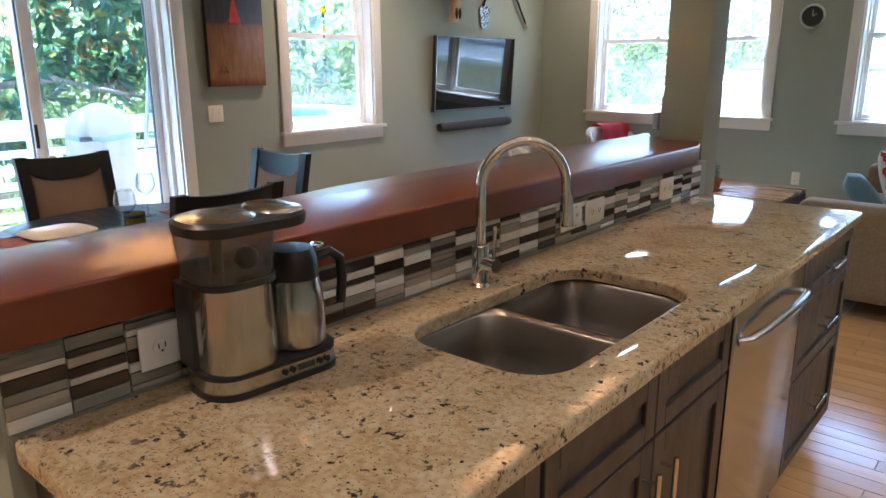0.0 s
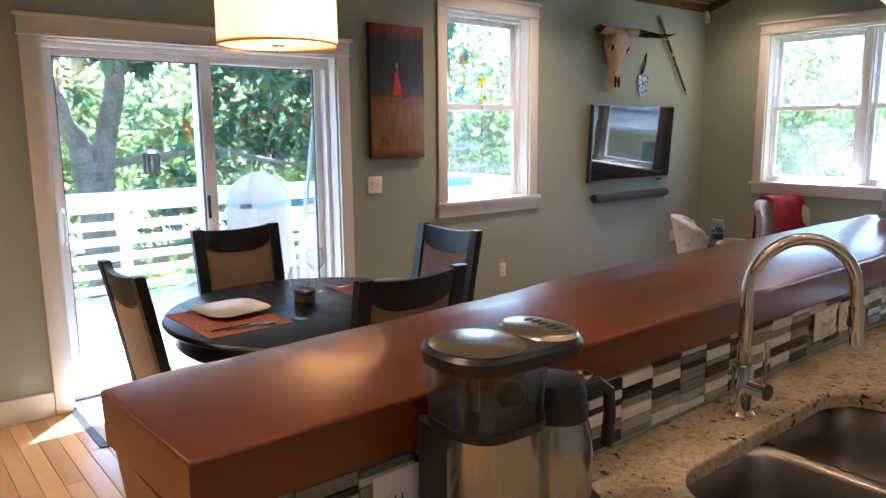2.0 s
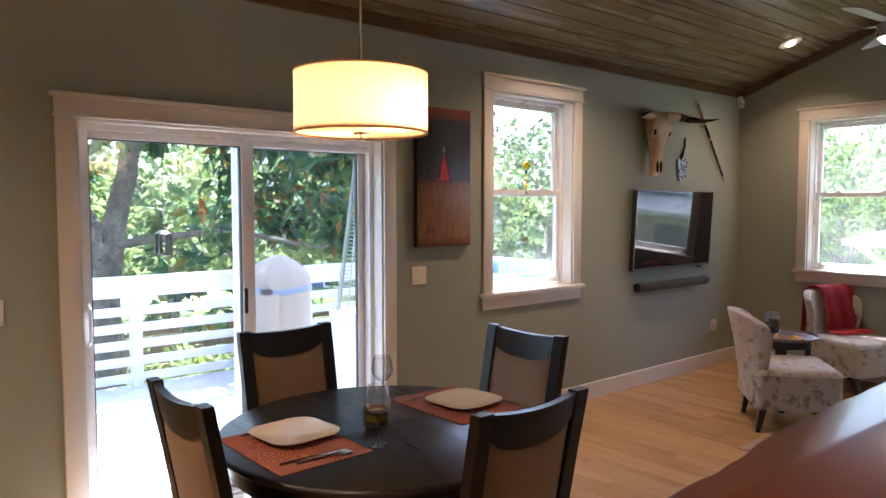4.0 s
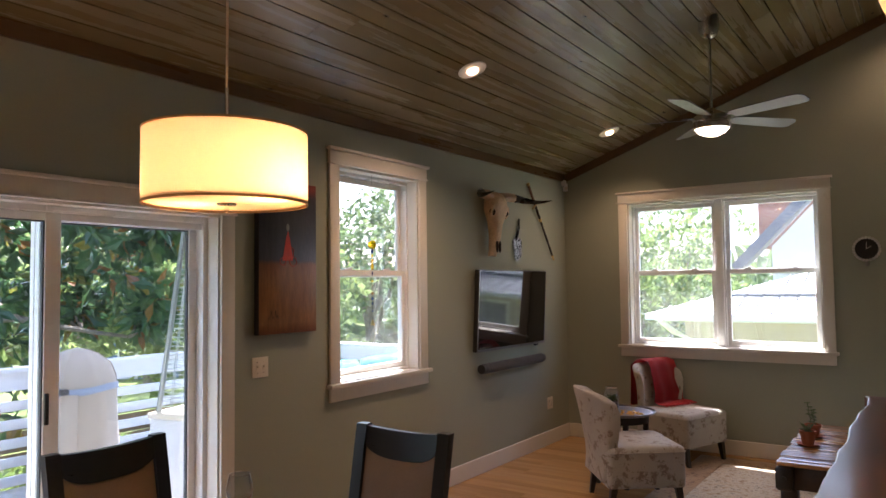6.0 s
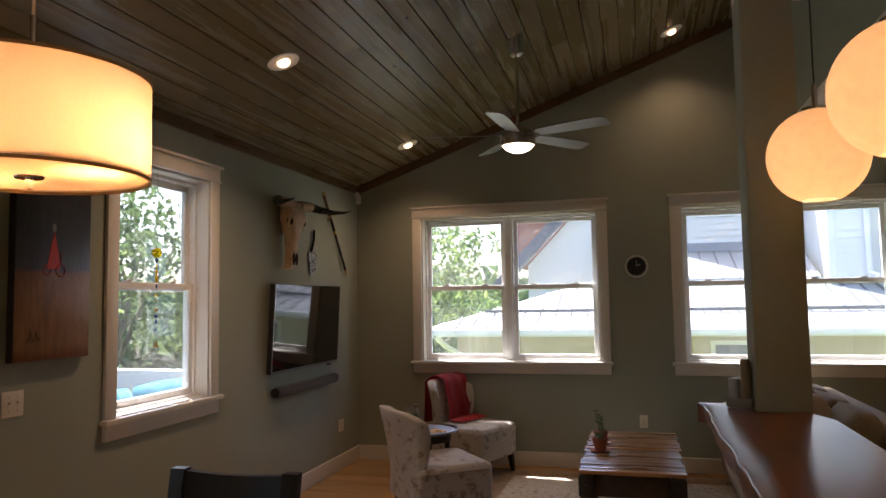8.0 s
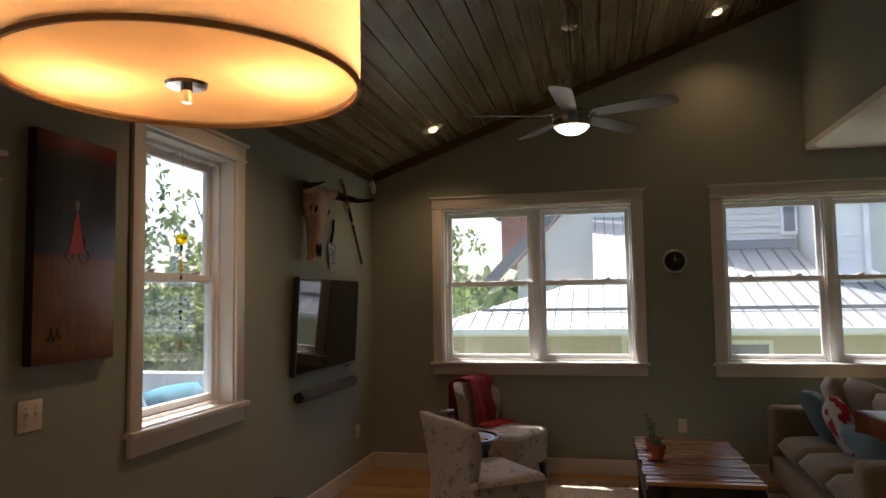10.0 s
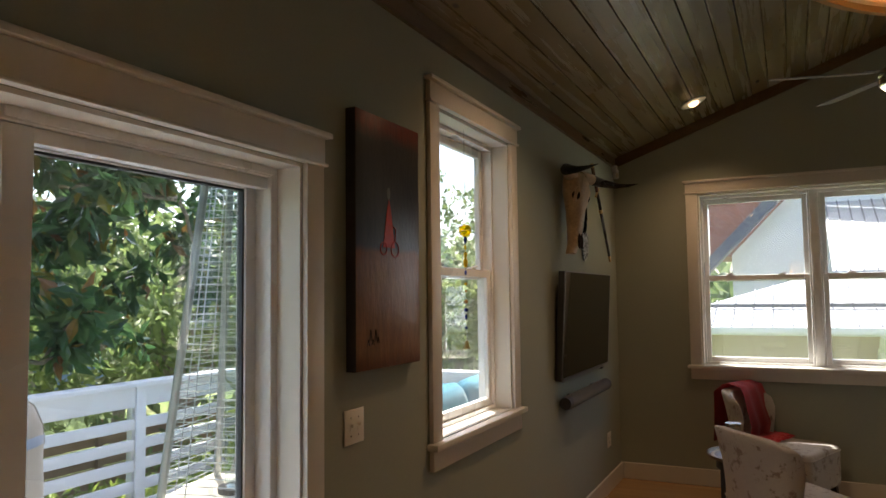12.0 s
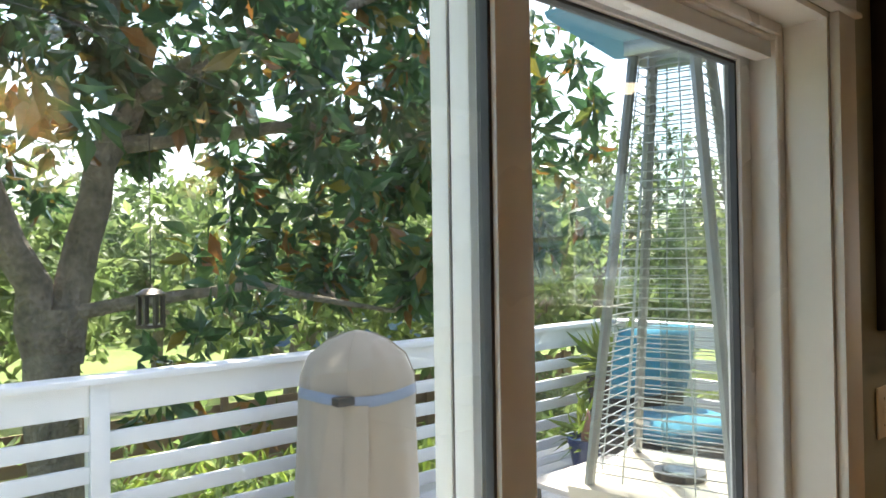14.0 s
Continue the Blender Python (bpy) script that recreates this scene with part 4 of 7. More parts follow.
tube(pl, [(-1.188, 0.645, 0.99), (-1.172, 0.652, 0.984), (-1.168, 0.667, 0.968), (-1.178, 0.680, 0.950)], 0.0035)
single("plug", pl, BLACK, "black plug with a cord in the outlet", "plug")

# Cordless phone at the post
ph = thing("cordless_phone", "beige cordless phone handset standing in its base", "telephone", -1.49, 3.235, 1.1305, rz=65)
boxpart("base", (-0.035, 0.035, -0.05, 0.05, 0, 0.035), painted("grey_base", (0.32, 0.32, 0.31), 0.5), ph, 0.008)
hs = loft(B(), [(-0.026, 0.026, -0.03, 0.002, 0.012, 0.02), (-0.028, 0.028, -0.038, -0.004, 0.014, 0.09), (-0.026, 0.026, -0.034, -0.004, 0.012, 0.175), (-0.02, 0.02, -0.028, -0.008, 0.008, 0.185)])
part("handset", hs, painted("beige_plastic", (0.45, 0.36, 0.22), 0.4), ph)
boxpart("support", (-0.03, 0.03, 0.004, 0.04, 0.03, 0.11), painted("silver_plastic", (0.45, 0.45, 0.45), 0.35), ph, 0.006)

# ---- dining table and chairs ----
CLOTH = fabric("tan_upholstery", (0.20, 0.125, 0.065), (0.30, 0.20, 0.115), 320)
SEATCLOTH = fabric("dark_seat_cloth", (0.030, 0.026, 0.024), (0.055, 0.048, 0.044), 260)
TX, TY = -3.10, 1.515
tb = thing("dining_table", "round black-stained wooden dining table set for two", "table", TX, TY, 0)
top = lathe(B(), [(0, 0.735), (0.585, 0.735), (0.60, 0.741), (0.605, 0.75), (0.60, 0.760), (0.592, 0.765), (0, 0.765)], seg=96)
part("tabletop", top, BLACKWOOD, tb)
part("leaf_seam", box(B(), -0.0015, 0.0015, -0.585, 0.585, 0.7648, 0.7655), BLACK, tb, smooth=False)
part("apron", lathe(B(), [(0.0, 0.66), (0.555, 0.66), (0.56, 0.665), (0.56, 0.7348), (0.0, 0.7348)], seg=96), BLACKWOOD, tb)
for a in (45, 135, 225, 315):
    lx, ly = 0.155 * math.cos(radians(a)), 0.155 * math.sin(radians(a))
    boxpart("leg", (lx - 0.035, lx + 0.035, ly - 0.035, ly + 0.035, 0.05, 0.66), BLACKWOOD, tb, 0.006)
    ft = B()
    box(ft, 0.10, 0.42, -0.03, 0.03, 0.0, 0.07, b=0.01)
    bmesh.ops.rotate(ft, verts=ft.verts, matrix=Matrix.Rotation(radians(a), 3, "Z"))
    part("foot", ft, BLACKWOOD, tb)
boxpart("stretcher_board", (-0.19, 0.19, -0.19, 0.19, 0.071, 0.10), BLACKWOOD, tb, 0.005)


def bent(bm, f):
    for v in bm.verts:
        v.co = f(v.co)
    return bm


def dining_chair(x, y, rz):
    th = thing("dining_chair", "black-stained dining chair with a tan upholstered back", "chair", x, y, 0, rz, "chairs round the table")
    lean = lambda z: -0.185 - 0.105 * max(0, (z - 0.42) / 0.61) ** 1.15

    for s in (-1, 1):
        bm = B()
        rows = []
        for k in range(13):
            z = 1.03 * k / 12
            yy = lean(z) if z > 0.42 else -0.185 - 0.05 * ((0.42 - z) / 0.42) ** 1.5
            wd = 0.026
            xc = s * (0.19 + 0.01 * z)
            rows.append([bm.verts.new((xc + dx, yy + dy, z)) for dx, dy in ((-wd, -0.018), (wd, -0.018), (wd, 0.018), (-wd, 0.018))])
        for a, b_ in zip(rows, rows[1:]):
            for j in range(4):
                bm.faces.new((a[j], a[(j + 1) % 4], b_[(j + 1) % 4], b_[j]))
        bm.faces.new(rows[0][::-1])
        bm.faces.new(rows[-1])
        es = [e for e in bm.edges if len(e.link_faces) == 2 and e.calc_face_angle(0) > 1]
        bmesh.ops.bevel(bm, geom=es, offset=0.004, segments=2, profile=0.5, affect="EDGES")
        part("back_post", bm, BLACKWOOD, th)
    # crest rail, dipping below towards the middle
    bm = B()
    n = 14
    fr, bk = [], []
    for k in range(n + 1):
        u = -1 + 2 * k / n
        xx = 0.176 * u
        zt = 1.012 + 0.012 * u * u
        zb = 0.905 + 0.035 * u * u * u * u + 0.012 * u * u
        curve = -0.018 * (1 - u * u)
        for lst, dy in ((fr, 0.013), (bk, -0.013)):
            lst.append((bm.verts.new((xx, lean(zb) + dy + curve, zb)), bm.verts.new((xx, lean(zt) + dy + curve, zt))))
    for k in range(n):
        bm.faces.new((fr[k][0], fr[k + 1][0], fr[k + 1][1], fr[k][1]))
        bm.faces.new((bk[k][0], bk[k][1], bk[k + 1][1], bk[k + 1][0]))
        bm.faces.new((fr[k][1], fr[k + 1][1], bk[k + 1][1], bk[k][1]))
        bm.faces.new((fr[k][0], bk[k][0], bk[k + 1][0], fr[k + 1][0]))
    for k in (0, n):
        bm.faces.new((fr[k][0], fr[k][1], bk[k][1], bk[k][0]))
    part("crest_rail", bm, BLACKWOOD, th)
    # padded back panel
    bm = B()
    n, m_ = 12, 10
    grid = {}
    for side, sg in (("f", 1), ("b", -1)):
        for i in range(n + 1):
            for j in range(m_ + 1):
                u, v = -1 + 2 * i / n, j / m_
                zb = 0.905 + 0.035 * u ** 4 + 0.012 * u * u
                z = 0.545 + (zb - 0.002 - 0.545) * v
                curve = -0.018 * (1 - u * u)
                puff = 0.006 + 0.012 * (1 - u ** 8) * (1 - (2 * v - 1) ** 8)
                grid[side, i, j] = bm.verts.new((0.17 * u, lean(z) + curve + sg * puff, z))
        for i in range(n):
            for j in range(m_):
                bm.faces.new((grid[side, i, j], grid[side, i + 1, j], grid[side, i + 1, j + 1], grid[side, i, j + 1]))
    for i in range(n):
        for j in (0, m_):
            bm.faces.new((grid["f", i, j], grid["f", i + 1, j], grid["b", i + 1, j], grid["b", i, j]))
    for j in range(m_):
        for i in (0, n):
            bm.faces.new((grid["f", i, j], grid["f", i, j + 1], grid["b", i, j + 1], grid["b", i, j]))
    part("back_pad", bm, CLOTH, th, "tan woven back panel", sharp=60)
    boxpart("lower_rail", (-0.17, 0.17, lean(0.52) - 0.013, lean(0.52) + 0.013, 0.497, 0.540), BLACKWOOD, th, 0.004)
    boxpart("seat_frame", (-0.215, 0.215, -0.18, 0.225, 0.395, 0.445), BLACKWOOD, th, 0.006)
    bm = loft(B(), [(-0.212, 0.212, -0.165, 0.232, 0.04, 0.4455), (-0.222, 0.222, -0.168, 0.242, 0.05, 0.462), (-0.215, 0.215, -0.165, 0.235, 0.055, 0.485), (-0.16, 0.16, -0.12, 0.18, 0.06, 0.498)])
    part("seat", bm, SEATCLOTH, th, "dark upholstered seat", sharp=70)
    for s in (-1, 1):
        lg = loft(B(), [(s * 0.187 - 0.018, s * 0.187 + 0.018, 0.185, 0.221, 0.005, 0), (s * 0.187 - 0.023, s * 0.187 + 0.023, 0.177, 0.223, 0.005, 0.395)], 2)
        part("leg", lg, BLACKWOOD, th)
    return th


dc = dining_chair(-3.07, 1.035, 0)
for x, y, rz in ((-3.13, 2.01, 180), (-3.585, 1.52, -90), (-2.615, 1.465, 91)):
    copy_thing(dc, pose(x, y, 0, 0, 0, rz))

# Place settings
m, nt, p = material("rust_placemat")
v = coords(nt, (1, 1, 1))
wv = node(nt, "ShaderNodeTexVoronoi", Scale=9.0)
nt.links.new(v, wv.inputs["Vector"])
sn = nt.nodes.new("ShaderNodeMath")
sn.operation = "SINE"
ml = nt.nodes.new("ShaderNodeMath")
ml.operation = "MULTIPLY"
ml.inputs[1].default_value = 75.0
nt.links.new(wv.outputs["Distance"], ml.inputs[0])
nt.links.new(ml.outputs[0], sn.inputs[0])
nt.links.new(ramp(nt, sn.outputs[0], [(0.2, (0.30, 0.070, 0.035)), (0.75, (0.42, 0.20, 0.12))]), p.inputs["Base Color"])
p.inputs["Roughness"].default_value = 0.85
MAT = m
CERAMIC = painted("cream_glazed_plate", (0.74, 0.68, 0.55), 0.12, 0.03, 5, 60, 0.0)
WINE = glassy("wine_glass", (0.95, 0.955, 0.96), 1.9, 0.0, 1.7, glare_haze=0.02)
SILVER = metal("table_silver", (0.75, 0.72, 0.68), 0.12)
Z_T = 0.7655


def setting(cx, cy, rz, plate_dx, plate_dy):
    single("placemat", bent(box(B(), -0.225, 0.225, -0.17, 0.17, 0.0, 0.003, b=0.001, seg=1), lambda c: c), MAT, "rust red patterned placemat on the table", "placemat", group="place settings").matrix_world = pose(cx, cy, Z_T, 0, 0, rz)
    pl = loft(B(), [(-0.08, 0.08, -0.08, 0.08, 0.05, 0.0), (-0.085, 0.085, -0.085, 0.085, 0.05, 0.004), (-0.132, 0.132, -0.132, 0.132, 0.075, 0.020), (-0.134, 0.134, -0.134, 0.134, 0.075, 0.023), (-0.125, 0.125, -0.125, 0.125, 0.07, 0.021), (-0.085, 0.085, -0.085, 0.085, 0.05, 0.010), (-0.02, 0.02, -0.02, 0.02, 0.015, 0.009)])
    single("plate", pl, CERAMIC, "cream glazed square plate with rounded corners", "plate", group="place settings").matrix_world = pose(cx + plate_dx, cy + plate_dy, Z_T + 0.0035, 0, 0, rz + 4)


def cutlery(cx, cy, rz, kind, label):
    b_ = tube(B(), [(0, -0.1, 0.002), (0, -0.05, 0.004), (0, 0.03, 0.006), (0, 0.045, 0.004)], 0.004, 6, 0.0025)
    if kind == "spoon":
        ball(b_, (0, 0.068, 0.005), 0.02, 0.85, 1.3, 0.25, 12, 8)
    elif kind == "knife":
        box(b_, -0.008, 0.008, 0.04, 0.135, 0.002, 0.0042, b=0.001)
    else:
        box(b_, -0.011, 0.011, 0.04, 0.065, 0.002, 0.0045, b=0.001)
        for k in (-0.009, -0.003, 0.003, 0.009):
            box(b_, k - 0.0014, k + 0.0014, 0.062, 0.1, 0.003, 0.0045)
    single(kind, b_, SILVER, label, kind).matrix_world = pose(cx, cy, Z_T + 0.0035, 0, 0, rz)


setting(-3.12, 1.148, 1, -0.075, 0.045)
setting(-3.145, 1.905, 0, 0.02, 0.02)
cutlery(-2.965, 1.12, -4, "knife", "polished steel table knife on the placemat")
cutlery(-2.935, 1.165, -8, "spoon", "polished steel spoon on the placemat")
cutlery(-3.318, 1.15, 4, "fork", "polished steel fork on the placemat")
cutlery(-3.30, 1.90, 176, "knife", "polished steel table knife on the placemat")


def wine_glass(x, y, label):
    th = thing("wine_glass", label, "wine glass", x, y, Z_T, group="wine glasses")
    prof = [(0.034, 0.0), (0.034, 0.002), (0.010, 0.005), (0.0045, 0.014), (0.004, 0.095), (0.008, 0.103), (0.026, 0.115), (0.041, 0.137), (0.044, 0.155), (0.040, 0.180), (0.033, 0.205)]
    part("glass", lathe(B(), prof, seg=36), WINE, th)
    # Thin silver ring added for the bright glint along the clear glass edge.
    part("rim", lathe(B(), [(0.0332, 0.2045), (0.0340, 0.2055), (0.0328, 0.2062), (0.0324, 0.205), (0.0332, 0.2045)], seg=36), SILVER, th)


wine_glass(-2.94, 1.37, "clear stemmed wine glass with a drop of red wine")
wine_glass(-3.31, 1.65, "clear stemmed wine glass on the table")
wd = lathe(B(), [(0, 0.1075), (0.0145, 0.1085), (0.022, 0.1135), (0, 0.1137)], (-2.94, 1.37, Z_T), 24)
single("wine", wd, painted("red_wine", (0.12, 0.02, 0.01), 0.1), "a last sip of red wine in the glass", "wine")
cj = thing("candle_holder", "olive and black striped candle cup on the table", "candle", -3.14, 1.50, Z_T)
part("cup", lathe(B(), [(0, 0), (0.043, 0), (0.045, 0.003), (0.045, 0.064), (0.042, 0.064), (0.042, 0.04), (0, 0.04)], seg=32), painted("olive_glass", (0.16, 0.13, 0.02), 0.15), cj)
for z_ in (0.012, 0.05):
    part("stripe", lathe(B(), [(0.0455, z_ - 0.006), (0.0462, z_ - 0.004), (0.0462, z_ + 0.004), (0.0455, z_ + 0.006)], seg=32), BLACK, cj)
part("wax", lathe(B(), [(0, 0.048), (0.0415, 0.048), (0.0415, 0.041)], seg=24), painted("cream_wax", (0.7, 0.6, 0.35), 0.4), cj)

# Door mat inside the sliding door
dm = thing("doormat", "grey woven doormat with a black border", "doormat", -4.36, 1.22, 0.0)
part("border", prism(B(), rounded(-0.36, 0.36, -0.385, 0.62, 0.02, 4), 0.0005, 0.007), BLACK, dm)
part("mat_weave", prism(B(), rounded(-0.325, 0.325, -0.35, 0.585, 0.012, 4), 0.0072, 0.011), fabric("mat_weave", (0.36, 0.34, 0.31), (0.62, 0.60, 0.56), 110), dm)

# ---- living room ----
PRINT = fabric("botanical_print_cloth", (0.37, 0.35, 0.31), (0.48, 0.455, 0.41), 240, 13, (0.22, 0.18, 0.14))
DARKLEG = BLACKWOOD


def slipper_chair(x, y, rz, label):
    """An armless chair with a flared, curved back; its front faces local +y."""
    th = thing("slipper_chair", label, "chair", x, y, 0, rz, "slipper chairs by the window")
    seat = loft(B(), [(-0.285, 0.285, -0.27, 0.27, 0.03, 0.17), (-0.29, 0.29, -0.275, 0.275, 0.035, 0.20), (-0.292, 0.292, -0.275, 0.278, 0.04, 0.40), (-0.288, 0.288, -0.27, 0.275, 0.045, 0.435), (-0.26, 0.26, -0.24, 0.245, 0.05, 0.452)])
    st = part("seat", seat, PRINT, th, sharp=60)
    part("piping", tube(B(), [(px, py, 0.412) for px, py in rounded(-0.294, 0.294, -0.277, 0.280, 0.04, 4)] + [(0.294, 0.24, 0.412)], 0.004, 6), PRINT, st)
    bm = B()
    n, k = 16, 12
    grid = {}
    for i in range(n + 1):
        u = -1 + 2 * i / n
        for j in range(k + 1):
            v = j / k
            z = 0.20 + 0.63 * v
            half = 0.285 * (1 - 0.16 * (1 - v) ** 2)
            top = 1 - 0.10 * max(0, v - 0.75) / 0.25 * (abs(u) ** 5)
            wing = 0.13 * abs(u) ** 3.0 * min(1, v * 1.4)
            yc = -0.29 - 0.11 * v ** 1.4 + wing
            roll = 0.05 + 0.012 * v
            zz = 0.20 + (z - 0.20) * top
            for s in (0, 1):
                grid[i, j, s] = bm.verts.new((half * u, yc + (roll if s else -roll * 0.35), zz - (0.012 if j == k and s else 0)))
    for i in range(n):
        for j in range(k):
            bm.faces.new((grid[i, j, 1], grid[i + 1, j, 1], grid[i + 1, j + 1, 1], grid[i, j + 1, 1]))
            bm.faces.new((grid[i, j, 0], grid[i, j + 1, 0], grid[i + 1, j + 1, 0], grid[i + 1, j, 0]))
        bm.faces.new((grid[i, k, 0], grid[i, k, 1], grid[i + 1, k, 1], grid[i + 1, k, 0]))
        bm.faces.new((grid[i, 0, 0], grid[i + 1, 0, 0], grid[i + 1, 0, 1], grid[i, 0, 1]))
    for j in range(k):
        for i in (0, n):
            bm.faces.new((grid[i, j, 0], grid[i, j + 1, 0], grid[i, j + 1, 1], grid[i, j, 1]))
    bmesh.ops.recalc_face_normals(bm, faces=bm.faces)
    es = [e for e in bm.edges if len(e.link_faces) == 2 and e.calc_face_angle(0) > 0.9]
    bmesh.ops.bevel(bm, geom=es, offset=0.012, segments=3, profile=0.5, affect="EDGES")
    part("backrest", bm, PRINT, th, sharp=75)
    for sx in (-1, 1):
        for sy in (-1, 1):
            cx, cy = sx * 0.245, sy * 0.225
            kick = 0.03 * sy
            lg = B()
            a = [lg.verts.new((cx + dx * 0.014, cy + kick + dy * 0.014, 0)) for dx, dy in ((-1, -1), (1, -1), (1, 1), (-1, 1))]
            b_ = [lg.verts.new((cx + dx * 0.024, cy + dy * 0.024, 0.172)) for dx, dy in ((-1, -1), (1, -1), (1, 1), (-1, 1))]
            lg.faces.new(a[::-1])
            lg.faces.new(b_)
            for q in range(4):
                lg.faces.new((a[q], a[(q + 1) % 4], b_[(q + 1) % 4], b_[q]))
            part("leg", lg, DARKLEG, th, smooth=False)
    return th


ch1 = slipper_chair(-3.255, 5.19, -52, "armless slipper chair in a pale botanical print")
copy_thing(ch1, pose(-3.33, 6.625, 0, 0, 0, -111))

# Red throw over the far chair's back
RED = fabric("red_wool_throw", (0.34, 0.008, 0.012), (0.52, 0.015, 0.022), 90)
tt = thing("throw_blanket", "crimson wool throw draped over the chair back", "blanket", -3.33, 6.625, 0, -111)
bm = B()
prof = [(-0.485, 0.42), (-0.475, 0.62), (-0.470, 0.80), (-0.445, 0.862), (-0.40, 0.868), (-0.36, 0.845), (-0.335, 0.78), (-0.315, 0.68), (-0.285, 0.56), (-0.262, 0.485), (-0.22, 0.470), (-0.15, 0.468)]
n = 18
rows = []
for i in range(n + 1):
    u = i / n
    x = -0.27 + 0.36 * u
    row = []
    for j, (py, pz) in enumerate(prof):
        f = 0.006 * math.sin(u * 15 + j * 0.3) + 0.008 * noise.noise((u * 6, j * 0.5, 2.0))
        flare = 1 + 0.04 * max(0, j - 6)
        row.append(bm.verts.new(((x - 0.04) * flare + 0.04, py + f * 0.6 + (0.085 if 4 < j < 9 else 0.05 if j == 9 else -0.02 if j < 3 else 0.03), pz + (f * 0.4 if 3 < j < 6 else 0) + (0.006 if j > 9 else 0.0))))
    rows.append(row)
for a, b_ in zip(rows, rows[1:]):
    for j in range(len(prof) - 1):
        bm.faces.new((a[j], b_[j], b_[j + 1], a[j + 1]))
bmesh.ops.solidify(bm, geom=list(bm.faces), thickness=-0.014)
part("cloth", bm, RED, tt, sharp=80)
bm = B()
rnd = random.Random(8)
for i in range(46):
    x = -0.29 + 0.41 * i / 45
    tube(bm, [(x, -0.155, 0.478), (x + rnd.uniform(-0.02, 0.02), -0.10, 0.474), (x + rnd.uniform(-0.04, 0.04), -0.05 + rnd.uniform(-0.02, 0.02), 0.466)], 0.006, 5, 0.003)
part("fringe", bm, RED, tt)

# Side table with a jar
stb = thing("side_table", "round dark side table with a patterned metal tray top", "side table", -3.50, 5.60, 0)
part("tray", lathe(B(), [(0, 0.552), (0.25, 0.552), (0.262, 0.556), (0.27, 0.575), (0.262, 0.576), (0.25, 0.562), (0, 0.562)], seg=48), metal("dark_tray", (0.20, 0.18, 0.17), 0.3), stb)
part("rim_pattern", lathe(B(), [(0.222, 0.5625), (0.24, 0.5635), (0.242, 0.5625)], seg=48), painted("bone_inlay", (0.5, 0.48, 0.42), 0.4), stb)
for a in (30, 120, 210, 300):
    c_, s_ = math.cos(radians(a)), math.sin(radians(a))
    boxpart("leg", (0.19 * c_ - 0.018, 0.19 * c_ + 0.018, 0.19 * s_ - 0.018, 0.19 * s_ + 0.018, 0, 0.551), BLACKWOOD, stb, 0.003)
part("ring", lathe(B(), [(0.17, 0.49), (0.215, 0.49), (0.215, 0.55), (0.17, 0.55), (0.17, 0.49)], seg=40), BLACKWOOD, stb)
jr = thing("jar", "clear glass jar terrarium with moss inside", "jar", -3.615, 5.69, 0.5628)
part("glass", lathe(B(), [(0, 0.002), (0.052, 0.002), (0.058, 0.012), (0.058, 0.12), (0.045, 0.142), (0.044, 0.165), (0.047, 0.167), (0.047, 0.172)], seg=32), WINE, jr)
part("soil", lathe(B(), [(0, 0.004), (0.052, 0.004), (0.055, 0.015), (0.055, 0.055), (0, 0.062)], seg=24), painted("dark_soil", (0.03, 0.02, 0.012), 0.95, 0.4, 20, 120, 0.5, relief_dist=0.01), jr)
rnd = random.Random(2)
bm = B()
for i in range(26):
    ball(bm, (rnd.uniform(-0.035, 0.035), rnd.uniform(-0.035, 0.035), rnd.uniform(0.06, 0.11)), rnd.uniform(0.008, 0.016), u=8, v=5)
part("moss", bm, painted("moss", (0.05, 0.09, 0.025), 0.9, 0.4, 30, 200, 0.5), jr)
part("lid", lathe(B(), [(0.047, 0.165), (0.0485, 0.168), (0.0485, 0.178), (0, 0.179)], seg=28), NICKEL, jr)
rnd = random.Random(4)
bm = B()
for i in range(34):
    a, r = rnd.uniform(0, 6.28), 0.10 * rnd.random() ** 0.5
    m_ = pose(-3.43 + r * 1.3 * math.cos(a), 5.55 + r * math.sin(a), 0.5655 + rnd.uniform(0, 0.006), rnd.uniform(-25, 25), rnd.uniform(-25, 25), rnd.uniform(0, 360))
    bmesh.ops.create_cone(bm, cap_ends=True, segments=10, radius1=0.013, radius2=0.012, depth=0.004, matrix=m_)
tagged(single("game_pieces", bm, painted("amber_pieces", (0.65, 0.36, 0.04), 0.3), "scattered amber game pieces on the tray", "game pieces"), kind="stuff")

# Coffee table of old timber
OLDWOOD = wooden("amber_old_timber", (0.10, 0.045, 0.015), (0.42, 0.22, 0.075), 0.28, 0, 9, 16, shift=True, tint=0.45, relief=0.4, coat=0.3)
DARKTIMBER = wooden("dark_old_timber", (0.025, 0.014, 0.009), (0.075, 0.042, 0.024), 0.4, 1, 9, 18, relief=0.4)
ct = thing("coffee_table", "low reclaimed timber coffee table with slatted top and iron corners", "coffee table", -1.94, 5.72, 0)
rnd = random.Random(21)
y = -0.715
while y < 0.70:
    w_ = rnd.uniform(0.075, 0.115)
    w_ = min(w_, 0.715 - y)
    e0, e1 = rnd.uniform(-0.012, 0.012), rnd.uniform(-0.012, 0.012)
    boxpart("slat", (-0.335 + e0, 0.335 + e1, y + 0.002, y + w_ - 0.002, 0.425 + rnd.uniform(-0.002, 0.002), 0.452 + rnd.uniform(-0.003, 0.003)), OLDWOOD, ct, 0.004)
    y += w_
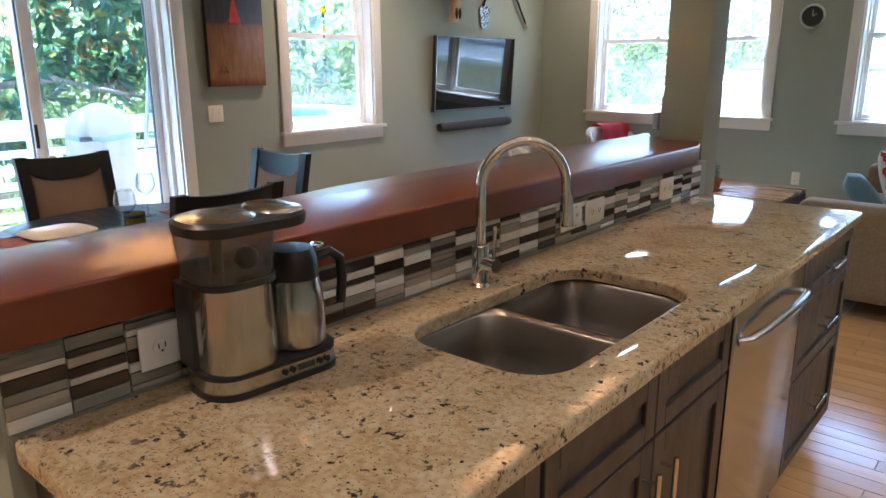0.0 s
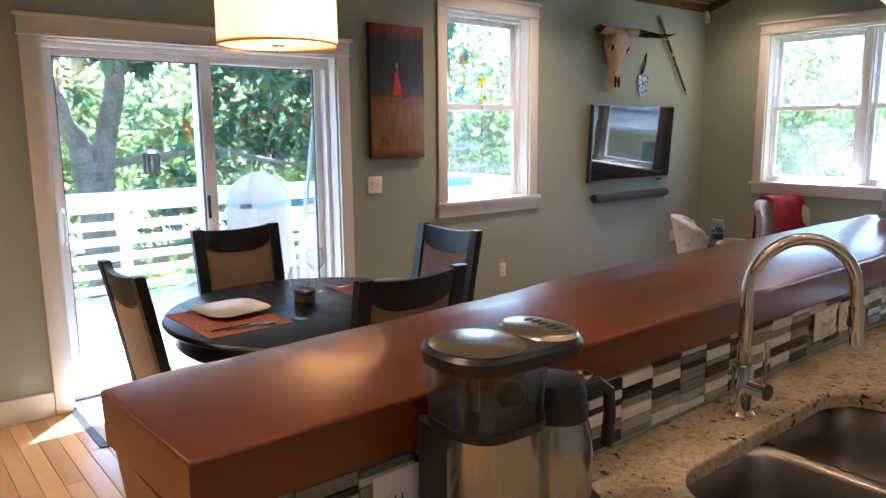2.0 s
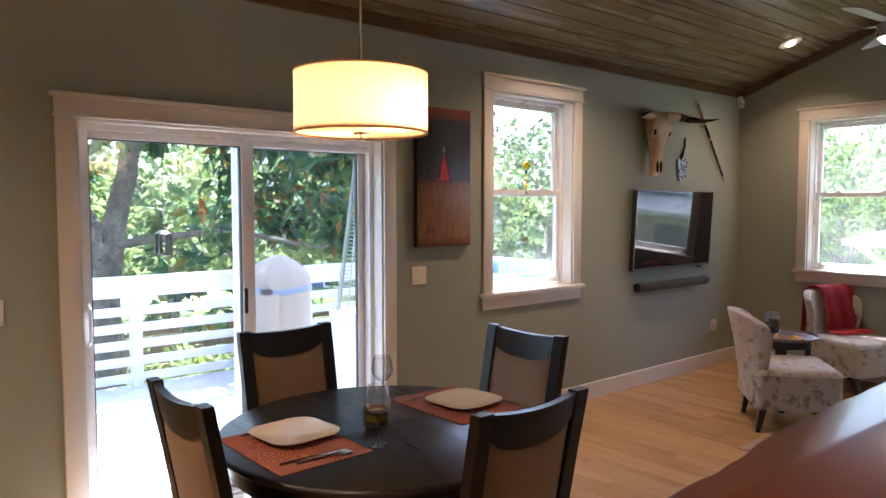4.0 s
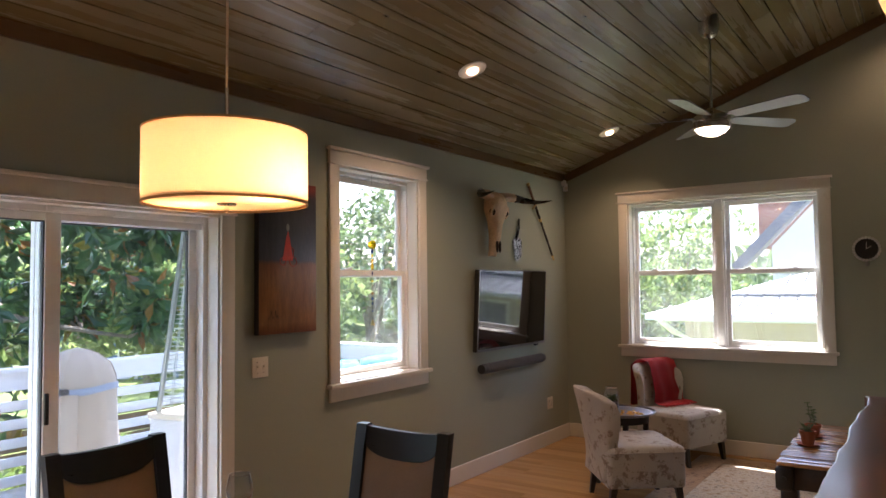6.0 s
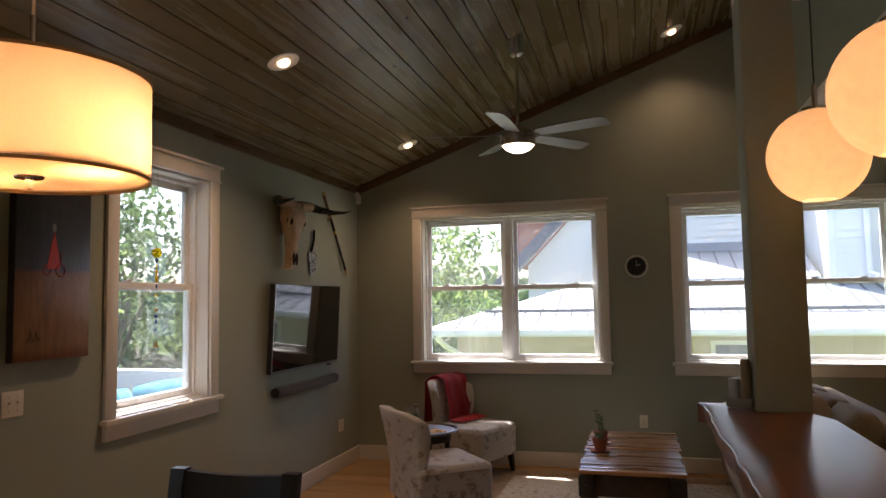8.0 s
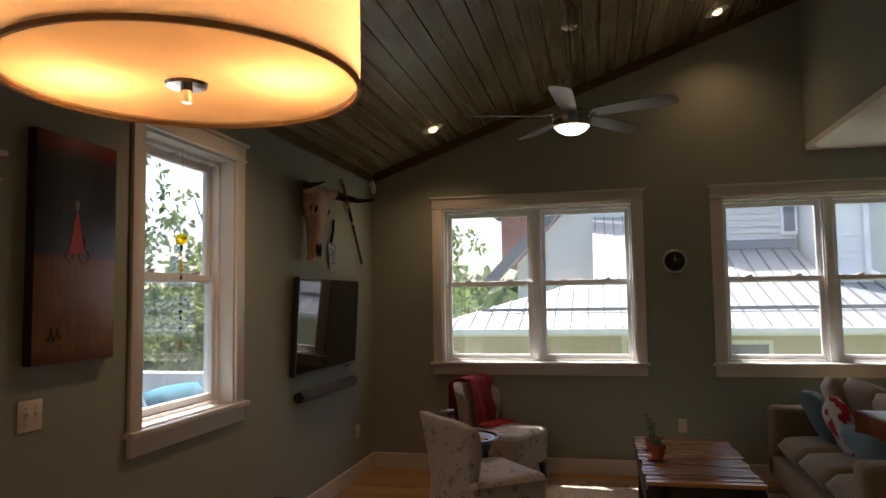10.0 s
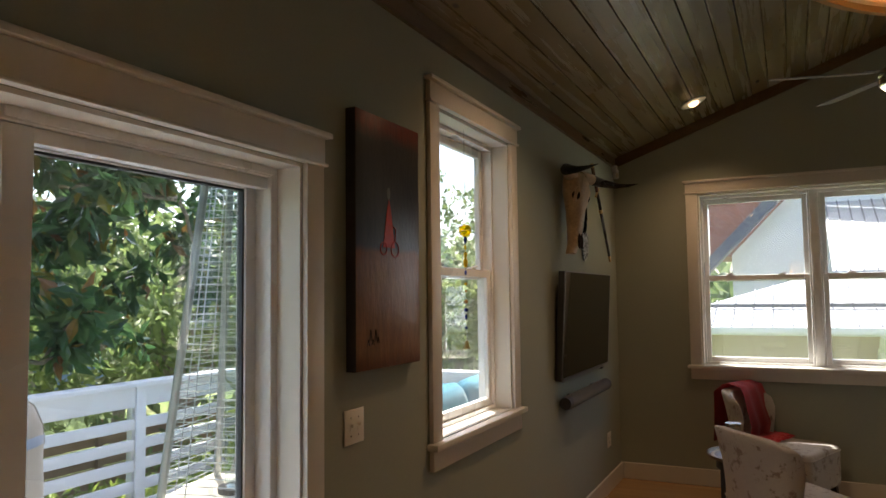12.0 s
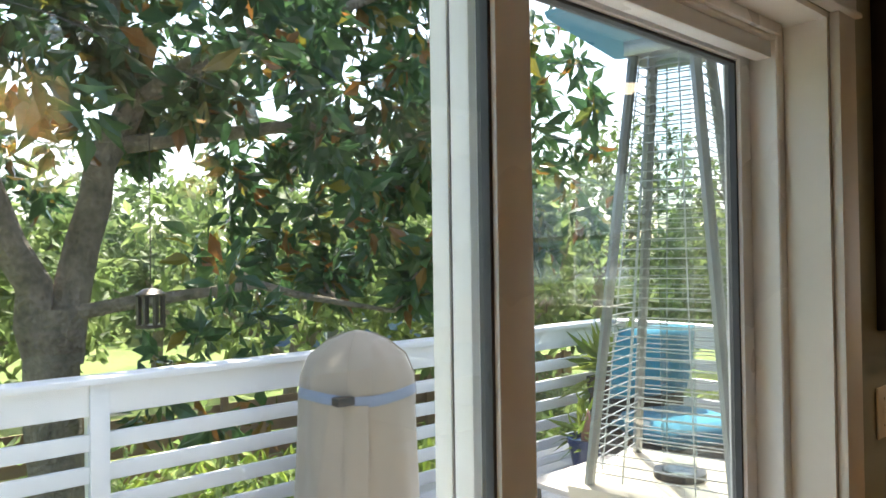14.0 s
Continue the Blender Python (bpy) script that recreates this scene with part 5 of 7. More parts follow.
for s in (-1, 1):
    boxpart("side_beam", (s * 0.285 - 0.045, s * 0.285 + 0.045, -0.71, 0.71, 0.27, 0.421), DARKTIMBER, ct, 0.008)
    boxpart("cross_beam", (-0.239, 0.239, s * 0.60 - 0.05, s * 0.60 + 0.05, 0.27, 0.418), DARKTIMBER, ct, 0.008)
IRON = metal("dark_iron", (0.06, 0.055, 0.05), 0.45)
for sx in (-1, 1):
    for sy in (-1, 1):
        boxpart("leg", (sx * 0.27 - 0.05, sx * 0.27 + 0.05, sy * 0.60 - 0.05, sy * 0.60 + 0.05, 0.0, 0.268), DARKTIMBER, ct, 0.008)
        br = box(B(), sx * 0.285 - 0.05, sx * 0.285 + 0.05, sy * 0.712 - 0.006, sy * 0.712 + 0.006, 0.285, 0.41, b=0.003)
        cyl(br, (sx * 0.285, sy * 0.712, 0.35), (sx * 0.285, sy * 0.735, 0.35), 0.014, seg=10)
        part("iron_bracket", br, IRON, ct)

TERRA = painted("terracotta", (0.34, 0.11, 0.045), 0.75, 0.15, 8, 90, 0.15)
SUCC = painted("succulent_green", (0.10, 0.16, 0.07), 0.6, 0.3, 20, 90, 0.1)


def potted(x, y, h, tall, seed, label):
    th = thing("potted_plant", label, "plant", x, y, 0.4545, group="succulents on the coffee table")
    part("saucer", lathe(B(), [(0, 0), (0.06, 0), (0.075, 0.014), (0.07, 0.014), (0.056, 0.006), (0, 0.006)], seg=28), TERRA, th)
    part("pot", lathe(B(), [(0, 0.0065), (0.036, 0.0065), (0.050, h - 0.02), (0.055, h - 0.02), (0.056, h), (0.049, h), (0.046, h - 0.012), (0, h - 0.012)], seg=28), TERRA, th)
    r_ = random.Random(seed)
    bm = B()
    if tall:
        p0 = Vector((0, 0, h - 0.012))
        for s in range(3):
            pts = [p0 + Vector((0.02 * s - 0.02, 0.008 * s, 0))]
            for q in range(6):
                pts.append(pts[-1] + Vector((r_.uniform(-0.012, 0.012), r_.uniform(-0.01, 0.01), 0.026 - 0.004 * s)))
            tube(bm, pts, 0.005, 6, 0.003)
            for q in pts[1:]:
                for w_ in range(3):
                    ball(bm, q + Vector((r_.uniform(-0.012, 0.012), r_.uniform(-0.012, 0.012), 0.004)), 0.008, 1.3, 1, 0.6, 8, 5)
    else:
        for s in range(22):
            a, el = r_.uniform(0, 6.28), r_.uniform(0.3, 1.2)
            d = Vector((math.cos(a) * math.cos(el), math.sin(a) * math.cos(el), math.sin(el)))
            ln = r_.uniform(0.05, 0.10)
            tube(bm, [Vector((0, 0, h - 0.012)), Vector((0, 0, h - 0.01)) + d * ln * 0.6, Vector((0, 0, h - 0.012)) + d * ln - Vector((0, 0, 0.012))], 0.007, 5, 0.001)
    part("foliage", bm, SUCC, th)


potted(-2.16, 5.58, 0.10, False, 3, "spiky succulent in a terracotta pot with a saucer")
potted(-2.17, 5.90, 0.09, True, 6, "tall trailing succulent in a terracotta pot")

# Rug
m, nt, p = material("persian_rug")
v = coords(nt)
f = noise_out(nt, v, 16, 6, 0.75)
c = ramp(nt, f, [(0.36, (0.30, 0.20, 0.12)), (0.45, (0.50, 0.44, 0.34)), (0.55, (0.58, 0.52, 0.42)), (0.62, (0.24, 0.23, 0.20)), (0.70, (0.36, 0.16, 0.08))])
c = mixed(nt, c, ramp(nt, noise_out(nt, v, 130, 2), [(0.3, (0.75, 0.75, 0.75)), (0.7, (1.1, 1.1, 1.1))]), 1.0, "MULTIPLY")
nt.links.new(c, p.inputs["Base Color"])
p.inputs["Roughness"].default_value = 0.95
bump(nt, p, noise_out(nt, v, 300, 2), 0.5, 0.004)
RUG = m
rg = thing("rug", "cream and brown persian-pattern area rug", "rug", -2.05, 5.62, 0)
part("field", box(B(), -0.93, 0.93, -0.98, 0.98, 0.0005, 0.0092, b=0.002, seg=1), RUG, rg)
BORD = fabric("rug_border", (0.30, 0.17, 0.085), (0.46, 0.34, 0.20), 200, 26, (0.16, 0.085, 0.05))
for d in ((-1.17, -0.932, -1.22, 1.22), (0.932, 1.17, -1.22, 1.22), (-0.93, 0.93, -1.22, -0.982), (-0.93, 0.93, 0.982, 1.22)):
    boxpart("border", (*d, 0.0005, 0.0095), BORD, rg, 0.002)

# Sofa with its back to the east
SUEDE = fabric("taupe_microsuede", (0.17, 0.122, 0.060), (0.26, 0.192, 0.098), 60)
TANP = fabric("tan_cushion_cloth", (0.28, 0.19, 0.11), (0.40, 0.29, 0.18), 160)
sf = thing("sofa", "taupe brown microsuede three-seat sofa", "sofa", -0.78, 5.72, 0, 90)
boxpart("base", (-1.10, 1.10, -0.42, 0.44, 0.10, 0.29), SUEDE, sf, 0.03, seg=3)
for s in (-1, 1):
    boxpart("armrest", (s * 1.0 - 0.105, s * 1.0 + 0.105, -0.45, 0.44, 0.10, 0.665), SUEDE, sf, 0.05, seg=4)
boxpart("back_frame", (-1.10, 1.10, -0.46, -0.24, 0.10, 0.80), SUEDE, sf, 0.06, seg=4)


def cushion(bm, w_, d, h, puff=0.35, n=10):
    """A soft cushion centred on the origin, lying flat."""
    grid = {}
    for s in (1, -1):
        for i in range(n + 1):
            for j in range(n + 1):
                u, v = -1 + 2 * i / n, -1 + 2 * j / n
                t_ = (1 - abs(u) ** 3.2) * (1 - abs(v) ** 3.2)
                sh = 1 - 0.05 * (abs(u * v)) ** 2
                edge = i in (0, n) or j in (0, n)
                if edge and s == -1:
                    grid[i, j, s] = grid[i, j, 1]
                    continue
                z = 0 if edge else s * h / 2 * max(0.05, t_) ** puff
                grid[i, j, s] = bm.verts.new((w_ / 2 * u * sh, d / 2 * v * sh, z + 0.006 * noise.noise((u * 2.2, v * 2.2, s * 3.0))))
        for i in range(n):
            for j in range(n):
                q = (grid[i, j, s], grid[i + 1, j, s], grid[i + 1, j + 1, s], grid[i, j + 1, s])
                bm.faces.new(q if s == 1 else q[::-1])
    return bm


def soft(name, w_, d, h, mat_, parent=None, m_=None, puff=0.35, label=""):
    bm = cushion(B(), w_, d, h, puff)
    ob = part(name, bm, mat_, parent, label, sharp=120)
    if m_ is not None:
        ob.matrix_local = m_
    return ob


for i in (-1, 0, 1):
    soft("seat_cushion", 0.61, 0.66, 0.19, SUEDE, sf, pose(i * 0.597, 0.10, 0.375), 0.18)
    soft("back_cushion", 0.62, 0.46, 0.24, SUEDE, sf, pose(i * 0.595, -0.20, 0.66, 72, 0, 2 * i), 0.3)
for i, (px, py, pz, rx, ry, rz) in enumerate(((0.62, 0.0, 0.70, 68, 6, -8), (0.20, -0.06, 0.72, 70, -5, 6), (-0.35, -0.04, 0.70, 68, 4, -4))):
    cu = soft("throw_pillow", 0.50, 0.50, 0.17, TANP)
    tagged(cu, "plump tan throw pillow leaning on the sofa", "pillow", "throw pillows")
    cu.matrix_world = pose(-0.78, 5.72, 0, 0, 0, 90) @ pose(px, py, pz, rx, ry, rz)
BLUEC = fabric("slate_blue_cloth", (0.11, 0.20, 0.25), (0.17, 0.28, 0.33), 160)
m, nt, p = material("red_leaf_print")
v = coords(nt)
f = ramp(nt, noise_out(nt, v, 9, 2, 0.4), [(0.50, (0, 0, 0)), (0.515, (1, 1, 1))])
nt.links.new(mixed(nt, (0.62, 0.58, 0.52), (0.42, 0.022, 0.025), f), p.inputs["Base Color"])
p.inputs["Roughness"].default_value = 0.9
bump(nt, p, noise_out(nt, v, 250, 2), 0.3, 0.002)
REDLEAF = m
for mat_, lab, (px, py, pz, rx, ry, rz) in ((BLUEC, "slate blue throw pillow on the sofa", (0.74, 0.12, 0.62, 60, 8, -24)), (REDLEAF, "white throw pillow with red leaf print", (0.24, 0.12, 0.62, 64, 20, -12)), (BLUEC, "slate blue throw pillow on the sofa", (-0.55, 0.16, 0.60, 52, 4, 12))):
    cu = soft("throw_pillow", 0.44, 0.44, 0.15, mat_)
    tagged(cu, lab, "pillow", "throw pillows")
    cu.matrix_world = pose(-0.78, 5.72, 0, 0, 0, 90) @ pose(px, py, pz, rx, ry, rz)

# ---- on the walls ----
SCREEN = painted("black_glass_screen", (0.006, 0.006, 0.007), 0.04, 0.0, 3, 10, 0.0, rough_var=0.01, spec=0.9)
tv = thing("television", "flat black television on a tilting wall mount, switched off", "television", XW, 5.745, 1.365)
tv.matrix_world = pose(XW + 0.063, 5.745, 1.365, 0, 3.0, 0)
boxpart("case", (-0.03, 0.012, -0.615, 0.615, -0.345, 0.345), BLACK, tv, 0.004)
boxpart("screen", (0.0125, 0.0145, -0.605, 0.605, -0.325, 0.338), SCREEN, tv)
fr = B()
for d in ((0.010, 0.017, -0.617, -0.607, -0.347, 0.347), (0.010, 0.017, 0.607, 0.617, -0.347, 0.347), (0.010, 0.017, -0.607, 0.607, 0.340, 0.347), (0.010, 0.017, -0.607, 0.607, -0.347, -0.327)):
    box(fr, *d, b=0.001, seg=1)
part("bezel", fr, metal("dark_bezel", (0.25, 0.25, 0.26), 0.3), tv)
boxpart("mount", (-0.062, -0.031, -0.2, 0.2, -0.15, 0.15), BLACK, tv)
boxpart("sensor_foot", (-0.01, 0.012, 0.44, 0.50, -0.365, -0.348), BLACK, tv, 0.003)
sb = thing("soundbar", "long black soundbar mounted under the television", "soundbar", XW + 0.055, 5.765, 0.875)
bm = cyl(B(), (0, -0.52, 0), (0, 0.52, 0), 0.043, seg=28)
part("body", bm, fabric("speaker_cloth", (0.012, 0.012, 0.013), (0.028, 0.028, 0.03), 500), sb)
for s in (-1, 1):
    part("end_cap", cyl(B(), (0, s * 0.52, 0), (0, s * 0.565, 0), 0.044, 0.038, seg=28), BLACK, sb)
    boxpart("bracket", (-0.055, -0.03, s * 0.3 - 0.03, s * 0.3 + 0.03, -0.03, 0.03), BLACK, sb)

# Painting on stretched canvas
m, nt, p = material("canvas_painting")
tc = nt.nodes.new("ShaderNodeTexCoord")
sx = nt.nodes.new("ShaderNodeSeparateXYZ")
nt.links.new(tc.outputs["Object"], sx.inputs[0])
nz = noise_out(nt, coords(nt), 7, 5, 0.7)
ad = nt.nodes.new("ShaderNodeMath")
ad.operation = "MULTIPLY_ADD"
ad.inputs[1].default_value = 0.05
nt.links.new(nz, ad.inputs[0])
nt.links.new(sx.outputs["Z"], ad.inputs[2])
zz = ad.outputs[0]
mr = node(nt, "ShaderNodeMapRange")
mr.inputs["From Min"].default_value, mr.inputs["From Max"].default_value = 0.0, 0.9
nt.links.new(zz, mr.inputs[0])
c = ramp(nt, mr.outputs[0], [(0.04, (0.16, 0.055, 0.02)), (0.10, (0.26, 0.14, 0.06)), (0.40, (0.24, 0.125, 0.058)), (0.48, (0.21, 0.095, 0.045)), (0.505, (0.055, 0.06, 0.075)), (0.70, (0.035, 0.038, 0.050)), (0.93, (0.030, 0.032, 0.045)), (0.985, (0.22, 0.03, 0.02))])
c = mixed(nt, c, ramp(nt, noise_out(nt, coords(nt, (1, 30, 6)), 1.0, 4, 0.7), [(0.3, (0.65, 0.65, 0.7)), (0.7, (1.2, 1.15, 1.1))]), 1.0, "MULTIPLY")
nt.links.new(c, p.inputs["Base Color"])
p.inputs["Roughness"].default_value = 0.3
bump(nt, p, noise_out(nt, coords(nt, (1, 60, 25)), 1.0, 4), 0.4, 0.003)
pt = thing("painting", "tall canvas painting, dark above ochre with a red figure shape", "painting", XW, 2.822, 1.311)
boxpart("canvas", (0.001, 0.0400, 0.0, 0.457, 0.0, 0.902), painted("dark_canvas_edge", (0.020, 0.014, 0.013), 0.5, 0.3, 6, 60, 0.2), pt, 0.002, "dark painted canvas edges")
boxpart("painted_face", (0.0402, 0.0422, 0.001, 0.456, 0.001, 0.901), m, pt, 0.0008)
REDP = painted("vermilion_paint", (0.50, 0.035, 0.02), 0.45, 0.3, 20, 60, 0.3)
bm = prism(B(), [(0.178, 0.43), (0.262, 0.43), (0.236, 0.56), (0.222, 0.61), (0.205, 0.56)], 0.0425, 0.0440, "x")
for cy, cz, r in ((0.180, 0.425, 0.022), (0.262, 0.425, 0.028)):
    tube(bm, [(0.0435, cy + r * math.cos(radians(a)), cz + r * math.sin(radians(a))) for a in range(0, 361, 20)], 0.0018, 5)
tube(bm, [(0.0435, 0.262, 0.45), (0.0435, 0.268, 0.50), (0.0435, 0.25, 0.51)], 0.002, 5)
part("red_shape", bm, REDP, pt)
part("figure_top", ball(B(), (0.0425, 0.220, 0.628), 0.014, 0.12, 0.9, 1.6), painted("grey_dab", (0.2, 0.2, 0.2), 0.5), pt)
bm = B()
for k, (y0, z0) in enumerate(((0.07, 0.085), (0.085, 0.10), (0.10, 0.085), (0.118, 0.098), (0.135, 0.09))):
    tube(bm, [(0.0428, y0, z0), (0.0428, y0 + 0.006, z0 + 0.02 + 0.02 * (k % 2)), (0.0428, y0 + 0.014, z0)], 0.0015, 4)
part("signature", bm, BLACK, pt)

# Longhorn skull
BONE = painted("old_bone", (0.50, 0.36, 0.22), 0.6, 0.3, 9, 60, 0.5, relief_dist=0.006)
HORN = painted("dark_horn", (0.016, 0.013, 0.011), 0.25, 0.3, 12, 60, 0.1)
HORNB = painted("pale_horn_base", (0.36, 0.24, 0.13), 0.4, 0.35, 14, 60, 0.2)
sk2 = thing("animal_skull", "bleached cattle skull with dark horns hung on the wall", "skull", -4.555, 5.40, 2.33, -4)
bm = loft(B(), [(-0.025, 0.03, -0.035, 0.035, 0.02, -0.50), (-0.01, 0.06, -0.05, 0.05, 0.03, -0.44), (-0.015, 0.08, -0.05, 0.05, 0.035, -0.34), (-0.02, 0.10, -0.062, 0.062, 0.045, -0.23), (-0.02, 0.115, -0.10, 0.10, 0.06, -0.15), (-0.02, 0.12, -0.125, 0.125, 0.06, -0.10), (-0.02, 0.12, -0.115, 0.115, 0.06, -0.03), (-0.01, 0.09, -0.09, 0.09, 0.05, 0.03), (0.0, 0.05, -0.05, 0.05, 0.02, 0.05)])
for v_ in bm.verts:
    v_.co += 0.008 * Vector((noise.noise(v_.co * 14), noise.noise(v_.co * 14 + Vector((5, 0, 0))), noise.noise(v_.co * 14 + Vector((0, 7, 0)))))
part("skull", bm, BONE, sk2, sharp=60)
for s in (-1, 1):
    # Near-black balls stand for the skull's openings; their shade is painted in.
    part("eye_socket", ball(B(), (0.082, s * 0.098, -0.125), 0.034, 0.8, 0.75, 1.0), painted("painted_hollow_shade", (0.02, 0.014, 0.01), 0.9), sk2)
    part("brow", tube(B(), [(0.088 + 0.030 * math.sin(radians(a)) * 0.4, s * 0.106 + 0.012 * s * math.cos(radians(a)), -0.125 + 0.042 * math.sin(radians(a))) for a in range(-90, 250, 20)], 0.012, 8), BONE, sk2)
    part("nose_hollow", ball(B(), (0.072, s * 0.022, -0.42), 0.016, 0.7, 0.8, 3.2), painted("painted_hollow_shade", (0.02, 0.014, 0.01), 0.9), sk2)
    hp = [Vector((0.05, s * 0.085, 0.01)), Vector((0.055, s * 0.16, 0.022)), Vector((0.075, s * 0.25, 0.02)), Vector((0.13, s * 0.335, 0.0)), Vector((0.20, s * 0.395, -0.015)), Vector((0.275, s * 0.435, -0.015)), Vector((0.345, s * 0.452, -0.005))]
    part("horn_base", tube(B(), hp[:3], 0.045, 14, 0.038), HORNB, sk2, "pale horn base")
    part("horn", tube(B(), hp[2:], 0.038, 14, 0.002), HORN, sk2, "dark curved horn")

# Carved cleaver and sheathed sword
cl = thing("carved_cleaver", "old pierced iron cleaver hung on the wall", "cleaver", XW + 0.012, 5.93, 1.80)
bm = prism(B(), [(-0.075, 0.19), (0.01, 0.225), (0.085, 0.20), (0.09, 0.06), (0.035, 0.015), (-0.02, 0.0), (-0.045, 0.03)], 0.0, 0.006, "x")
m, nt, p = material("pierced_iron")
p.inputs["Metallic"].default_value = 0.9
nt.links.new(ramp(nt, noise_out(nt, coords(nt), 55, 3), [(0.46, (0.02, 0.02, 0.02)), (0.52, (0.42, 0.42, 0.42))]), p.inputs["Base Color"])
p.inputs["Roughness"].default_value = 0.4
part("blade", bm, m, cl, "iron blade with a pierced pattern", smooth=False)
part("handle", tube(B(), [(0.004, -0.02, 0.20), (0.008, 0.005, 0.26), (0.008, 0.03, 0.31), (0.006, 0.035, 0.37), (0.004, 0.05, 0.395)], 0.013, 10, 0.009), HORN, cl)
sw_ = thing("sword", "slim sheathed sword with a brass hilt hung on the wall", "sword", XW + 0.03, 6.405, 2.185)
d = Vector((0, 0.525, -0.715)).normalized()
P = lambda s: d * s
part("scabbard", tube(B(), [P(-0.20), P(0.43)], 0.0125, 10, 0.010), HORN, sw_)
BRASS = metal("aged_brass", (0.46, 0.31, 0.12), 0.35)
part("tip", tube(B(), [P(0.39), P(0.445)], 0.0125, 10, 0.009), BRASS, sw_)
part("hilt", tube(B(), [P(-0.44), P(-0.36), P(-0.21)], 0.014, 10, 0.012), painted("brown_hilt", (0.12, 0.05, 0.02), 0.5), sw_)
part("guard", tube(B(), [P(-0.205) + Vector((0, -0.05, -0.037)), P(-0.205), P(-0.205) + Vector((0, 0.05, 0.037))], 0.009, 8), BRASS, sw_)
part("band", cyl(B(), P(-0.05), P(-0.02), 0.0155, seg=12), BRASS, sw_)
part("pommel", ball(B(), P(-0.44), 0.018), BRASS, sw_)

# Clock between the windows, sensor in the corner
ck = thing("wall_clock", "small round black wall clock with a beaded silver rim", "clock", -1.862, YN - 0.001, 1.845)
bm = lathe(B(), [(0, 0), (0.085, 0), (0.092, 0.012), (0.085, 0.02), (0.075, 0.012), (0, 0.012)], seg=40)
bmesh.ops.rotate(bm, verts=bm.verts, matrix=Matrix.Rotation(radians(90), 3, "X"))
part("face", bm, BLACK, ck)
bm = B()
for a in range(0, 360, 15):
    ball(bm, (0.094 * math.cos(radians(a)), -0.012, 0.094 * math.sin(radians(a))), 0.0135, u=8, v=6)
part("rim", bm, metal("pewter", (0.68, 0.67, 0.66), 0.3), ck, "beaded silver rim")
bm = box(B(), -0.002, 0.002, -0.0165, -0.015, 0, 0.055)
prism(bm, [(0.0, 0.0), (0.035, 0.018), (0.033, 0.022), (-0.002, 0.004)], -0.0165, -0.015, "y")
part("pointer", bm, PLATE, ck, smooth=False)
part("drop", ball(B(), (0, -0.01, -0.125), 0.018, 1, 0.5, 1.2), metal("pewter_drop", (0.35, 0.34, 0.33), 0.35), ck)
single("corner_sensor", box(B(), XW + 0.0, XW + 0.045, 6.94, 6.985, 2.61, 2.672, b=0.006), VINYL, "small white corner alarm sensor", "sensor")

# Glass bead chime in the west window
YEL = glassy("yellow_glass", (0.95, 0.72, 0.03), 1.5)
cx, cy = -4.655, 3.92
wc = thing("bead_chime", "yellow glass bead chime with a small bell hanging in the window", "wind chime", cx, cy, 1.31)
part("wire", tube(B(), [(0, 0, 1.075), (0, 0, 0.72)], 0.0012, 5), NICKEL, wc)
pts = [(0, 0.022 * math.sin(a) * (1 - a / 16), 0.72 - 0.009 * a) for a in [0.5 * k for k in range(20)]]
part("scroll", tube(B(), pts, 0.0016, 5), NICKEL, wc)
part("ball", ball(B(), (0, 0, 0.566), 0.031), YEL, wc, "yellow glass ball")
part("coil", tube(B(), [(0.033 * math.cos(a * 0.9), 0.033 * math.sin(a * 0.9), 0.545 + 0.0035 * a) for a in range(14)], 0.0014, 5), NICKEL, wc)
part("cord", tube(B(), [(0, 0, 0.535), (0, 0, 0.03)], 0.001, 5), NICKEL, wc)
BEADS = [painted("yellow_bead", (0.75, 0.5, 0.02), 0.15), painted("blue_bead", (0.02, 0.03, 0.15), 0.15), painted("amber_bead", (0.35, 0.18, 0.06), 0.2)]
rnd = random.Random(9)
z_ = 0.52
while z_ > 0.08:
    r = rnd.choice((0.006, 0.008, 0.011))
    part("bead", ball(B(), (0, 0, z_), r, 1, 1, rnd.choice((0.9, 1.6, 2.2)), 10, 7), rnd.choice(BEADS), wc)
    z_ -= rnd.uniform(0.028, 0.055)
part("bell", lathe(B(), [(0.0, 0.04), (0.006, 0.038), (0.010, 0.02), (0.018, 0.0), (0.016, 0.0), (0.0, 0.03)], seg=20), BRASS, wc)

# Ceiling fan
fx, fy, fz = -2.655, 5.262, 2.61
fn = thing("ceiling_fan", "brushed nickel ceiling fan with five blades and a lit bowl", "ceiling fan", fx, fy, fz)
zc = vault(fx) - fz
part("light_bowl", lathe(B(), [(0, 0.0), (0.05, 0.006), (0.09, 0.025), (0.115, 0.055), (0.0, 0.055)], seg=40), glowing("lit_bowl", (1.0, 0.82, 0.58), 1.3), fn, "lit frosted bowl")
part("motor", lathe(B(), [(0.118, 0.05), (0.128, 0.056), (0.130, 0.085), (0.124, 0.09), (0.124, 0.10), (0.130, 0.104), (0.128, 0.135), (0.10, 0.155), (0.04, 0.185), (0.025, 0.20), (0, 0.20)], seg=48), NICKEL, fn)
part("downrod", cyl(B(), (0, 0, 0.19), (0, 0, zc - 0.06), 0.012), NICKEL, fn)
part("canopy", lathe(B(), [(0, zc - 0.135), (0.025, zc - 0.135), (0.055, zc - 0.115), (0.072, zc - 0.06), (0.072, zc + 0.03), (0, zc + 0.03)], seg=32), NICKEL, fn)
BLADE = painted("silver_grey_blade", (0.21, 0.21, 0.225), 0.35, 0.08, 6, 60, 0.02)
